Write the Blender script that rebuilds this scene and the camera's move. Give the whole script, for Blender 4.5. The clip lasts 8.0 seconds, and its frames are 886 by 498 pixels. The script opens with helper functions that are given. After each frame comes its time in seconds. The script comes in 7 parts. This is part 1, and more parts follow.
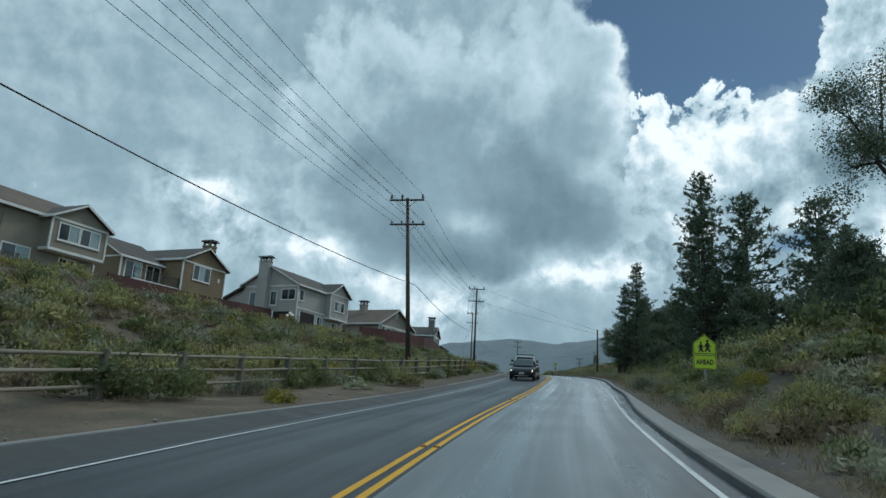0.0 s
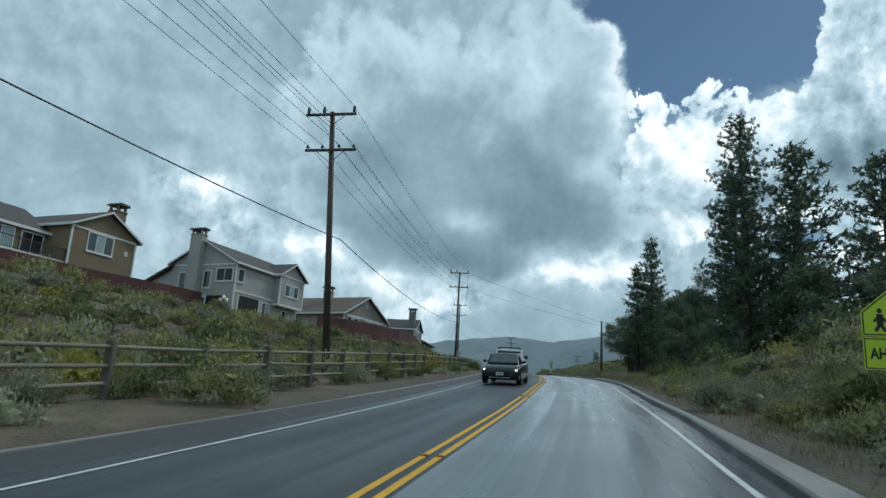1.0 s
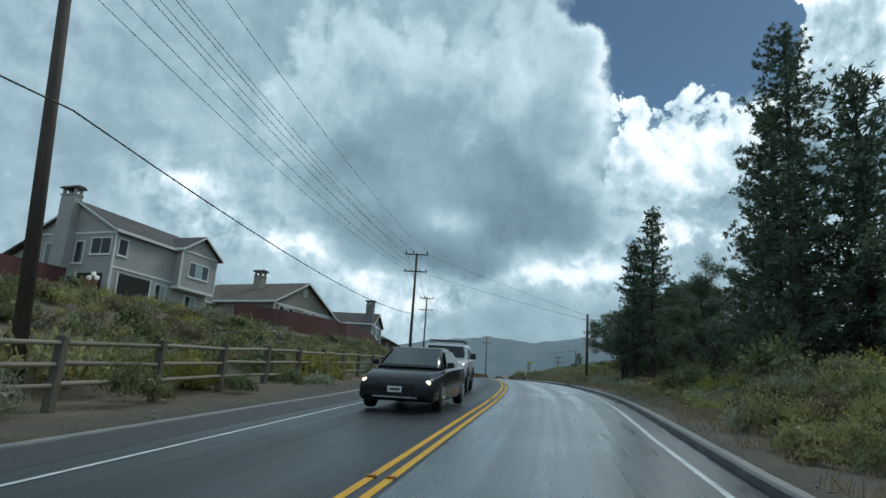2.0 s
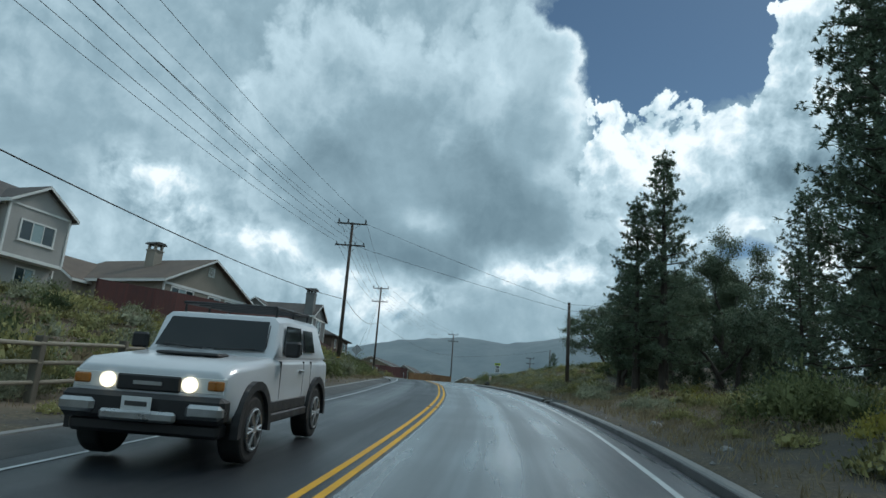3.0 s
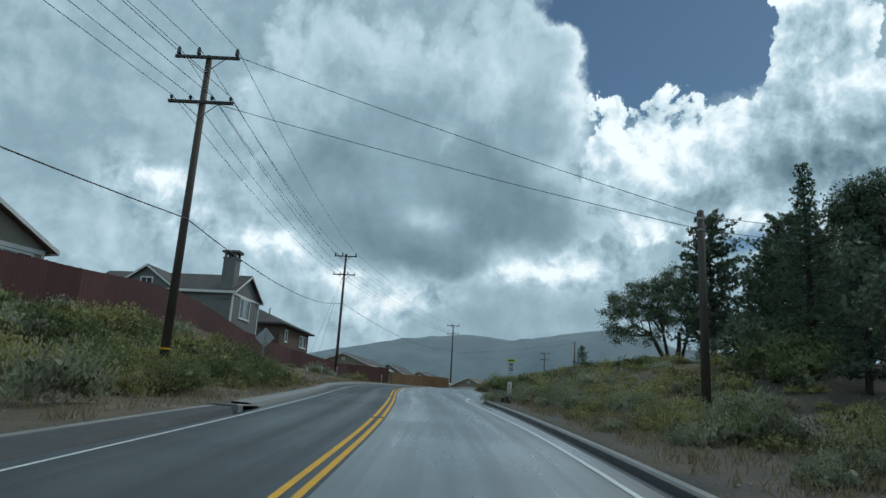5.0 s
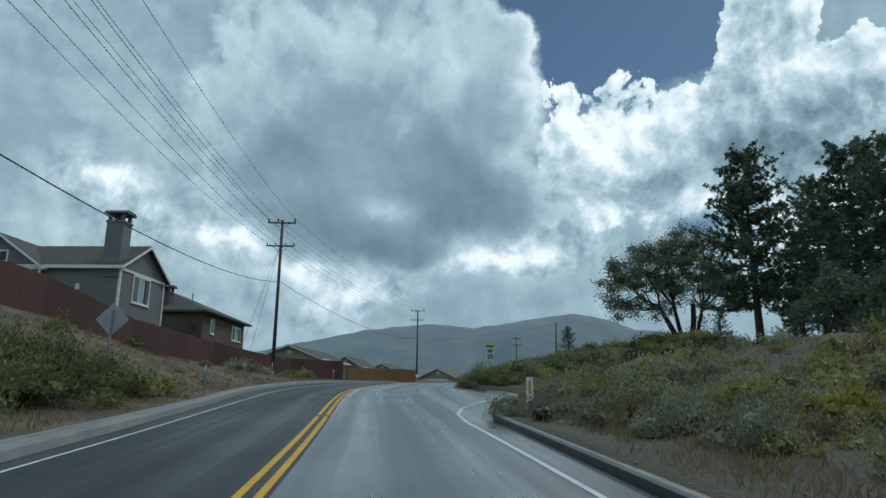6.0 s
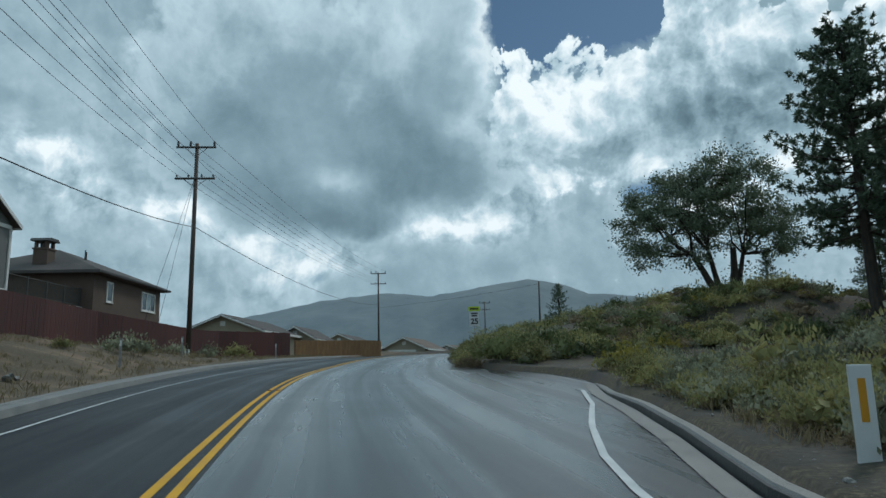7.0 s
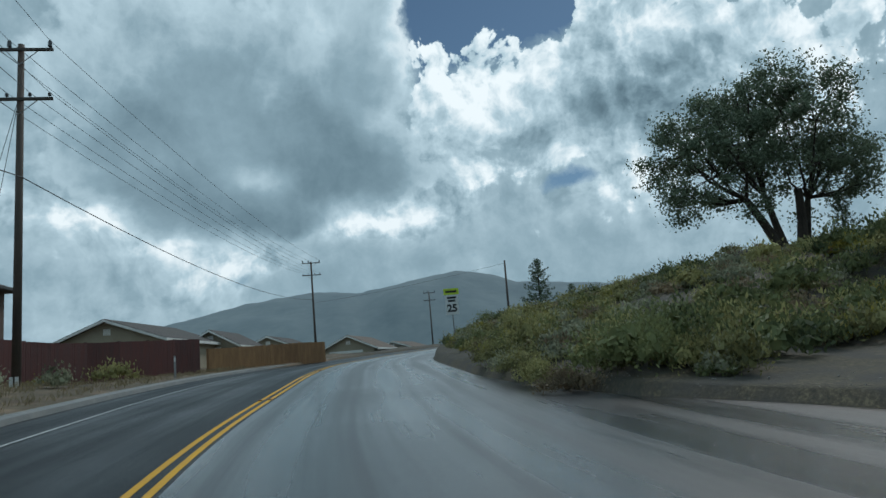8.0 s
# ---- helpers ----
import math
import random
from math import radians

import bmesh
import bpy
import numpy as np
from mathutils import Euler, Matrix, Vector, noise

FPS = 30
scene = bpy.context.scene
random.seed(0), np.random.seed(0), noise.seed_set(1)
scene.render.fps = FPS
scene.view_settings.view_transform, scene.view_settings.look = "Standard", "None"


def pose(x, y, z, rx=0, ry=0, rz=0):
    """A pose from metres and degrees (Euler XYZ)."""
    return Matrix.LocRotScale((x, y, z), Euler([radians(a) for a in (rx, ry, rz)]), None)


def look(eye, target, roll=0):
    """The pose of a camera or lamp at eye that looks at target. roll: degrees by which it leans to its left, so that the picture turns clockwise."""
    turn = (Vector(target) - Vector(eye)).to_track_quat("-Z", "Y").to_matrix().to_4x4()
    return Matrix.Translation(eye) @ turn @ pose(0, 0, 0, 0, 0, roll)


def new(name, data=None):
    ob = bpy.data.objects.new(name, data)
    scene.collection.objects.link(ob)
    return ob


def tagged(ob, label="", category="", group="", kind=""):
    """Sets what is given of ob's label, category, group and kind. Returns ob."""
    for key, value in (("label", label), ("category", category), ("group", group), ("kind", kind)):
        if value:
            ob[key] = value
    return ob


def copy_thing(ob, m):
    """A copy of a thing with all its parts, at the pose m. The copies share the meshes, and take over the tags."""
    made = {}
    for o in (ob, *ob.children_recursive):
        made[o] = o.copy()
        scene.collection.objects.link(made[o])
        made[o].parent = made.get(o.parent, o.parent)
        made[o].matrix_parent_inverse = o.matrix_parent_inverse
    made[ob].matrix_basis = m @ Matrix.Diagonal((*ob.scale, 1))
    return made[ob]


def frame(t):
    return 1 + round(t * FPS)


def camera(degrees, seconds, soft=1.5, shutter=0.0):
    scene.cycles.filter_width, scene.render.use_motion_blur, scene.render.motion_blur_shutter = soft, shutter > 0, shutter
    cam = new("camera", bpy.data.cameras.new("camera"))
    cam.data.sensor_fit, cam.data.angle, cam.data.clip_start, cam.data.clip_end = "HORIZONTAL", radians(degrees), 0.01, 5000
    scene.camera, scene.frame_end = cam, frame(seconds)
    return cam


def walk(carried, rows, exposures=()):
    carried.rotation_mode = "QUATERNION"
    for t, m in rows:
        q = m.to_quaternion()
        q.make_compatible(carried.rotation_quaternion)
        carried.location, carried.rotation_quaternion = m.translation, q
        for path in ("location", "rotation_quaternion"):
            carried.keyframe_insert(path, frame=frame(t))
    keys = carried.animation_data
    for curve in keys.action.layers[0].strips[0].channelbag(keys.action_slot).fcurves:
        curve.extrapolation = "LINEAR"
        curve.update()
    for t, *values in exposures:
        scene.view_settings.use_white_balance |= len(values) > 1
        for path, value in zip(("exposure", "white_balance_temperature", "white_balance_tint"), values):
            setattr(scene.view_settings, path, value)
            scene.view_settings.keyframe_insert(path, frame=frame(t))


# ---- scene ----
cam = camera(66.6, 8.0)
PATH = [
    (0, (0.426, 0.236, -0.000), (0.115, 2.156, 0.467), 3.19),
    (0.5, (0.455, 8.405, 0.564), (0.069, 10.320, 0.993), 4.41),
    (1, (0.634, 16.602, 1.138), (0.332, 18.525, 1.599), 3.41),
    (1.5, (1.011, 24.606, 1.767), (0.732, 26.532, 2.230), 3.28),
    (3, (2.261, 49.354, 3.814), (2.084, 51.290, 4.283), 4.29),
    (3.5, (2.326, 57.154, 4.387), (2.161, 59.094, 4.844), 3.69),
    (4, (2.179, 64.976, 4.951), (1.970, 66.911, 5.414), 3.97),
    (5.5, (0.530, 88.682, 6.466), (0.390, 90.623, 6.927), 2.28),
    (6, (-0.303, 96.027, 6.883), (-0.370, 97.977, 7.321), 0.82),
    (6.5, (-1.241, 103.644, 7.295), (-1.252, 105.603, 7.695), 0.08),
    (7, (-2.212, 111.113, 7.664), (-2.144, 113.082, 8.011), -1.17),
    (7.5, (-3.234, 118.956, 8.074), (-3.063, 120.925, 8.384), -0.89),
    (8, (-4.160, 126.248, 8.422), (-3.876, 128.202, 8.741), -4.97),
]
walk(cam, [(t, look(eye, target, roll)) for t, eye, target, roll in PATH], [(0.0, 0.0), (0.6, 0.07), (1.6, 0.1), (3.2, 0.03), (5.5, -0.03), (7.0, -0.09), (7.5, -0.12), (8.0, -0.12)])

# ---- sky and sun ----
def link(nt, a, b):
    nt.links.new(a, b)


def build_world():
    w = bpy.data.worlds.new("sky")
    scene.world = w
    w.use_nodes = True
    nt = w.node_tree
    nt.nodes.clear()
    N = nt.nodes.new

    def math_node(op, a, b=None, c=None, clamp=False):
        n = N("ShaderNodeMath")
        n.operation, n.use_clamp = op, clamp
        for i, v in enumerate((a, b, c)):
            if v is None:
                continue
            if isinstance(v, (int, float)):
                n.inputs[i].default_value = v
            else:
                link(nt, v, n.inputs[i])
        return n.outputs[0]

    def mix_col(f, a, b):
        n = N("ShaderNodeMix")
        n.data_type = "RGBA"
        for i, v in ((0, f), (6, a), (7, b)):
            if isinstance(v, tuple):
                n.inputs[i].default_value = (*v, 1)
            elif isinstance(v, (int, float)):
                n.inputs[i].default_value = v
            else:
                link(nt, v, n.inputs[i])
        return n.outputs[2]

    tc = N("ShaderNodeTexCoord")
    sep = N("ShaderNodeSeparateXYZ")
    link(nt, tc.outputs["Generated"], sep.inputs[0])
    az = math_node("ARCTAN2", sep.outputs[0], sep.outputs[1])
    el = math_node("ARCSINE", sep.outputs[2])
    comb = N("ShaderNodeCombineXYZ")
    link(nt, az, comb.inputs[0])
    link(nt, el, comb.inputs[1])

    def fbm(scale, detail, rough, vec, lac=2.1):
        n = N("ShaderNodeTexNoise")
        n.inputs["Scale"].default_value = scale
        n.inputs["Detail"].default_value = detail
        n.inputs["Roughness"].default_value = rough
        n.inputs["Lacunarity"].default_value = lac
        link(nt, vec, n.inputs["Vector"])
        return n

    # billowing edges: the coordinates are shaken by noise before the cloud masses are laid out
    warp = fbm(7.0, 6, 0.55, comb.outputs[0])
    vm = N("ShaderNodeVectorMath")
    vm.operation = "SUBTRACT"
    vm.inputs[1].default_value = (0.5, 0.5, 0.5)
    link(nt, warp.outputs["Color"], vm.inputs[0])
    vs = N("ShaderNodeVectorMath")
    vs.operation = "MULTIPLY"
    vs.inputs[1].default_value = (0.10, 0.085, 0)
    link(nt, vm.outputs[0], vs.inputs[0])
    va = N("ShaderNodeVectorMath")
    va.operation = "ADD"
    link(nt, comb.outputs[0], va.inputs[0])
    link(nt, vs.outputs[0], va.inputs[1])
    P = va.outputs[0]

    # the heaped relief is shaken less, so that it stays round and not fibrous
    less = N("ShaderNodeVectorMath")
    less.operation = "MULTIPLY_ADD"
    less.inputs[1].default_value = (0.06, 0.05, 0)
    link(nt, vm.outputs[0], less.inputs[0])
    link(nt, comb.outputs[0], less.inputs[2])
    P2 = less.outputs[0]

    def masses(items, start):
        total = start
        for a, e, ra, re, weight in items:
            s = N("ShaderNodeVectorMath")
            s.operation = "SUBTRACT"
            s.inputs[1].default_value = (radians(a), radians(e), 0)
            link(nt, P, s.inputs[0])
            d = N("ShaderNodeVectorMath")
            d.operation = "DIVIDE"
            d.inputs[1].default_value = (radians(ra), radians(re), 1e6)
            link(nt, s.outputs[0], d.inputs[0])
            q = N("ShaderNodeVectorMath")
            q.operation = "DOT_PRODUCT"
            link(nt, d.outputs[0], q.inputs[0])
            link(nt, d.outputs[0], q.inputs[1])
            g = math_node("EXPONENT", math_node("MULTIPLY", q.outputs["Value"], -1.0))
            total = math_node("MULTIPLY_ADD", g, weight, total)
        return total

    def steps(value, a, b):
        n = N("ShaderNodeMapRange")
        n.interpolation_type = "SMOOTHSTEP"
        n.inputs["From Min"].default_value, n.inputs["From Max"].default_value = a, b
        link(nt, value, n.inputs[0])
        return n.outputs[0]

    def blend(f, a, b):
        return math_node("MULTIPLY_ADD", math_node("SUBTRACT", b, a), f, a)

    def shifted(vec, by):
        v = N("ShaderNodeVectorMath")
        v.inputs[1].default_value = (by, by * 1.2, 0)
        link(nt, vec, v.inputs[0])
        return v.outputs[0]

    def lit_noise(scale, detail, rough, shift):
        """Noise, and how much it falls away towards the sun: relief lit from that side."""
        here = fbm(scale, detail, rough, P2).outputs[0]
        there = fbm(scale, detail, rough, shifted(P2, shift)).outputs[0]
        return math_node("SUBTRACT", here, 0.5), math_node("SUBTRACT", here, there)

    def heaps(scale, detail, vec):
        """Round heads packed together, smaller ones upon larger ones."""
        n = N("ShaderNodeTexVoronoi")
        n.voronoi_dimensions, n.feature = "2D", "SMOOTH_F1"
        n.inputs["Scale"].default_value, n.inputs["Detail"].default_value = scale, detail
        n.inputs["Roughness"].default_value, n.inputs["Lacunarity"].default_value, n.inputs["Smoothness"].default_value = 0.55, 2.2, 0.35
        link(nt, vec, n.inputs["Vector"])
        return math_node("SUBTRACT", 0.64, n.outputs["Distance"])

    big = fbm(2.6, 4, 0.55, P)
    fine = fbm(11.0, 8, 0.62, P)
    soft = math_node("MULTIPLY", math_node("SUBTRACT", big.outputs[0], 0.5), 0.42)
    head = heaps(9.0, 4, P2)
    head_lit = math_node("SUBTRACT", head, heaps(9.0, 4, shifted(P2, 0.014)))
    puff, puff_lit = lit_noise(8.0, 9, 0.58, 0.012)
    veil, veil_lit = lit_noise(3.6, 9, 0.56, 0.03)
    # the even layer behind, with brighter heaps in it
    m_b = masses(CLOUDS, math_node("ADD", soft, CLOUD_BASE))
    lumpy = steps(m_b, 0.5, 0.8)
    back = math_node("ADD", m_b, math_node("MULTIPLY", math_node("MULTIPLY_ADD", lumpy, 0.8, 0.2), math_node("MULTIPLY_ADD", head_lit, 0.6, math_node("MULTIPLY_ADD", puff_lit, 0.6, math_node("MULTIPLY", puff, 0.35)))))
    # bright heaped clouds towards the sun: white where they are thin, grey in the deep of them
    d_c = masses(CUMULUS, math_node("MULTIPLY_ADD", head, 0.85, math_node("MULTIPLY", puff, 0.7)))
    a_c = blend(steps(el, radians(13), radians(23)), steps(d_c, 0.26, 0.66), steps(d_c, 0.40, 0.48))
    v_c = math_node("ADD", masses(CUMULUS_SHADE, math_node("MULTIPLY_ADD", steps(d_c, 0.5, 1.6), -0.26, 0.89)),
                    math_node("MULTIPLY_ADD", head_lit, 0.6, math_node("MULTIPLY_ADD", puff_lit, 0.8, math_node("MULTIPLY", puff, 0.2))))
    # the great grey cloud that hangs in front: bright where it thins out, dark where it is deep
    d_g = masses(GREY_CLOUD, math_node("MULTIPLY_ADD", head, 0.35, math_node("MULTIPLY_ADD", puff, 0.45, math_node("MULTIPLY", veil, 0.35))))
    a_g = steps(d_g, 0.36, 0.62)
    deep = steps(d_g, 0.45, 1.0)
    v_g = math_node("ADD", masses(GREY_SHADE, math_node("MULTIPLY_ADD", deep, -0.26, 0.7)),
                    math_node("MULTIPLY_ADD", veil_lit, 0.5, math_node("MULTIPLY_ADD", puff_lit, 0.35, math_node("MULTIPLY", veil, 0.26))))
    bright = blend(a_g, blend(a_c, back, v_c), v_g)
    cover = math_node("MAXIMUM", a_c, a_g)
    ramp = N("ShaderNodeValToRGB")
    ramp.color_ramp.elements[0].position, ramp.color_ramp.elements[0].color = 0.0, (0.077, 0.135, 0.176, 1)
    ramp.color_ramp.elements[1].position, ramp.color_ramp.elements[1].color = 1.0, (0.94, 1.05, 1.10, 1)
    for pos, col in ((0.25, (0.151, 0.245, 0.304, 1)), (0.5, (0.277, 0.415, 0.495, 1)), (0.75, (0.515, 0.69, 0.785, 1))):
        ramp.color_ramp.elements.new(pos).color = col
    link(nt, bright, ramp.inputs[0])

    sky = N("ShaderNodeTexSky")
    sky.sky_type, sky.sun_disc = "NISHITA", False
    sky.sun_elevation, sky.sun_rotation = radians(SUN_EL), radians(SUN_AZ)
    sky.altitude, sky.air_density, sky.dust_density = 1500, 1.0, 0.6
    blue = N("ShaderNodeVectorMath")
    blue.operation = "MULTIPLY"
    blue.inputs[1].default_value = (0.046, 0.058, 0.058)
    link(nt, sky.outputs[0], blue.inputs[0])
    gap = masses(GAPS, math_node("MULTIPLY_ADD", fine.outputs[0], 0.9, -0.60))
    gap = math_node("MULTIPLY", math_node("SUBTRACT", gap, 0.28), 3.5, clamp=True)
    gap = math_node("MULTIPLY", gap, math_node("SUBTRACT", 1.0, cover))
    col = mix_col(gap, ramp.outputs[0], blue.outputs[0])
    # thin pale haze towards the horizon
    hz = math_node("EXPONENT", math_node("MULTIPLY", math_node("ABSOLUTE", el), -9.0))
    col = mix_col(math_node("MULTIPLY", hz, 0.45), col, (0.335, 0.475, 0.555))
    bg = N("ShaderNodeBackground")
    link(nt, col, bg.inputs[0])
    bg.inputs[1].default_value = 1.0
    out = N("ShaderNodeOutputWorld")
    link(nt, bg.outputs[0], out.inputs[0])


SUN_AZ, SUN_EL = 42.0, 48.0
CLOUD_BASE = 0.555
# cloud masses: azimuth, elevation, half widths in degrees, weight
CLOUDS = [
    (-30.2, 16.0, 2.8, 1.9, 0.36),
    (-26.4, 13.5, 2.3, 1.6, 0.22),
    (-23.6, 24.0, 0.7, 1.7, 0.22),
    (-19.5, 12.6, 3.7, 1.2, 0.18),
    (-14.4, 10.8, 2.6, 1.2, 0.20),
    (-11.4, 7.3, 2.8, 1.7, 0.12),
    (-6.7, 8.8, 4.3, 1.0, 0.20),
    (2.4, 11.8, 5.8, 1.1, 0.36),
    (-1.3, 7.7, 6.7, 1.9, -0.06),
    (24.7, 12.6, 5.8, 2.3, 0.24),
    (-37.2, 17.2, 7.2, 4.8, -0.06),
    (-33.3, 10.4, 6.0, 1.7, 0.02),
    (4.5, 12.9, 6.3, 1.7, 0.26),
    (-16.5, 12.2, 4.5, 1.7, 0.12),
    (-9.0, 8.9, 4.0, 1.8, 0.12),
]
CUMULUS = [
    (13.5, 23.0, 6.3, 3.4, 0.90),
    (21.5, 23.7, 4.9, 2.8, 0.80),
    (10.7, 25.7, 2.2, 1.5, 0.35),
    (29.6, 23.9, 5.9, 4.4, 0.90),
    (25.9, 27.9, 3.8, 3.4, 0.95),
    (33.0, 19.9, 7.2, 5.5, 0.90),
    (25.4, 18.8, 7.0, 3.8, 0.80),
    (15.1, 17.7, 7.9, 3.4, 0.85),
    (7.0, 19.1, 3.5, 3.7, 0.70),
    (0.9, 12.1, 6.3, 1.2, 0.45),
    (9.9, 14.7, 5.6, 2.3, 0.50),
    (26.9, 17.8, 4.8, 3.7, 0.70),
    (8.0, 24.1, 2.4, 3.4, 0.36),
    (24.2, 30.4, 3.3, 3.3, 0.90),
    (19.7, 13.7, 2.0, 1.1, -0.60),
    (41.5, 18.9, 7.7, 6.1, 0.60),
    (26.5, 12.1, 5.7, 2.3, 0.40),
    (15.5, 10.0, 5.2, 1.4, 0.40),
]
CUMULUS_SHADE = [
    (8.4, 16.9, 3.9, 1.8, -0.16),
    (14.6, 16.6, 5.1, 1.9, -0.22),
    (21.5, 18.2, 5.2, 2.0, -0.22),
    (27.3, 20.8, 4.0, 2.1, -0.18),
    (31.7, 21.8, 3.3, 2.0, -0.12),
    (15.4, 22.6, 6.1, 2.0, 0.08),
    (27.0, 26.5, 5.0, 2.0, 0.04),
    (21.2, 22.2, 3.8, 1.9, -0.08),
    (25.8, 18.7, 4.2, 2.5, -0.10),
    (2.4, 11.9, 6.3, 1.2, 0.12),
    (26.7, 16.8, 5.3, 2.2, -0.10),
    (37.0, 10.0, 8.2, 4.6, -0.22),
]
GREY_CLOUD = [
    (-11.8, 25.2, 16.5, 8.8, 1.00),
    (-6.5, 16.3, 11.2, 4.7, 0.95),
    (3.0, 24.3, 3.8, 6.4, 0.60),
    (1.5, 30.1, 3.7, 2.6, 0.35),
    (-15.2, 16.3, 5.6, 3.5, 0.55),
    (-8.8, 11.7, 6.7, 1.9, 0.70),
    (3.0, 16.4, 5.0, 2.6, 0.50),
    (3.7, 29.8, 2.1, 1.7, 0.30),
]
GREY_SHADE = [
    (-8.3, 11.9, 7.2, 2.3, -0.17),
    (0.5, 15.4, 6.4, 2.9, -0.15),
    (-15.0, 14.0, 4.6, 2.1, -0.15),
    (-6.7, 15.7, 2.4, 0.9, 0.28),
    (-8.5, 16.7, 1.5, 0.8, 0.14),
    (3.1, 29.6, 3.7, 2.6, 0.20),
    (5.9, 26.5, 1.7, 4.0, 0.24),
    (-18.8, 28.0, 9.4, 4.6, 0.08),
    (-9.9, 28.9, 6.1, 2.6, 0.04),
    (-3.6, 22.0, 4.1, 4.6, -0.10),
    (-18.2, 20.1, 4.1, 3.6, -0.10),
    (-0.5, 25.2, 2.1, 4.1, 0.06),
]
GAPS = [
    (14.0, 31.9, 10.1, 6.1, 2.40),
    (8.1, 23.2, 1.8, 2.7, 0.45),
    (-8.3, 7.3, 1.3, 0.9, 0.60),
    (19.7, 13.7, 2.4, 1.2, 0.85),
    (10.5, 7.9, 0.7, 0.6, 0.40),
]
build_world()
sun = new("sun", bpy.data.lights.new("sun", "SUN"))
sun.data.energy, sun.data.angle, sun.data.color = 1.0, radians(12), (1.0, 0.985, 0.955)
sun.matrix_world = look((math.sin(radians(SUN_AZ)) * 60, math.cos(radians(SUN_AZ)) * 60, math.tan(radians(SUN_EL)) * 60), (0, 0, 0))


# ---- materials ----
def material(name, dark, light, scale=4.0, rough=(0.7, 0.9), bump=0.3, metal=0.0, fine=60.0, vary=0.0, spec=0.5, detail=5, stretch=None):
    """A surface with two scales of colour variation, a roughness range and fine relief."""
    m = bpy.data.materials.new(name)
    m.use_nodes = True
    nt = m.node_tree
    N = nt.nodes.new
    b = nt.nodes["Principled BSDF"]
    tc = N("ShaderNodeTexCoord")
    vec = tc.outputs["Object"]
    if stretch:
        mp = N("ShaderNodeMapping")
        mp.inputs["Scale"].default_value = stretch
        link(nt, vec, mp.inputs[0])
        vec = mp.outputs[0]
    n1, n2 = N("ShaderNodeTexNoise"), N("ShaderNodeTexNoise")
    for n, s in ((n1, scale), (n2, fine)):
        n.inputs["Scale"].default_value, n.inputs["Detail"].default_value, n.inputs["Roughness"].default_value = s, detail, 0.6
        link(nt, vec, n.inputs["Vector"])
    mx = N("ShaderNodeMath")
    mx.operation = "MULTIPLY_ADD"
    link(nt, n2.outputs[0], mx.inputs[0])
    mx.inputs[1].default_value = 0.45
    sc = N("ShaderNodeMath")
    sc.operation = "MULTIPLY_ADD"
    link(nt, n1.outputs[0], sc.inputs[0])
    sc.inputs[1].default_value, sc.inputs[2].default_value = 1.0, -0.2
    link(nt, sc.outputs[0], mx.inputs[2])
    last = mx.outputs[0]
    if vary:
        oi = N("ShaderNodeObjectInfo")
        av = N("ShaderNodeMath")
        av.operation = "MULTIPLY_ADD"
        link(nt, oi.outputs["Random"], av.inputs[0])
        av.inputs[1].default_value = vary
        sub = N("ShaderNodeMath")
        sub.operation = "SUBTRACT"
        link(nt, last, sub.inputs[0])
        sub.inputs[1].default_value = vary / 2
        link(nt, sub.outputs[0], av.inputs[2])
        last = av.outputs[0]
    ramp = N("ShaderNodeValToRGB")
    ramp.color_ramp.elements[0].position, ramp.color_ramp.elements[0].color = 0.28, (*dark, 1)
    ramp.color_ramp.elements[1].position, ramp.color_ramp.elements[1].color = 0.78, (*light, 1)
    link(nt, last, ramp.inputs[0])
    link(nt, ramp.outputs[0], b.inputs["Base Color"])
    mr = N("ShaderNodeMapRange")
    mr.inputs["From Min"].default_value, mr.inputs["From Max"].default_value = 0.3, 0.7
    mr.inputs["To Min"].default_value, mr.inputs["To Max"].default_value = rough
    link(nt, n1.outputs[0], mr.inputs[0])
    link(nt, mr.outputs[0], b.inputs["Roughness"])
    b.inputs["Metallic"].default_value = metal
    b.inputs["Specular IOR Level"].default_value = spec
    if bump:
        bp = N("ShaderNodeBump")
        bp.inputs["Strength"].default_value, bp.inputs["Distance"].default_value = bump, 0.02
        link(nt, n2.outputs[0], bp.inputs["Height"])
        link(nt, bp.outputs[0], b.inputs["Normal"])
    return m


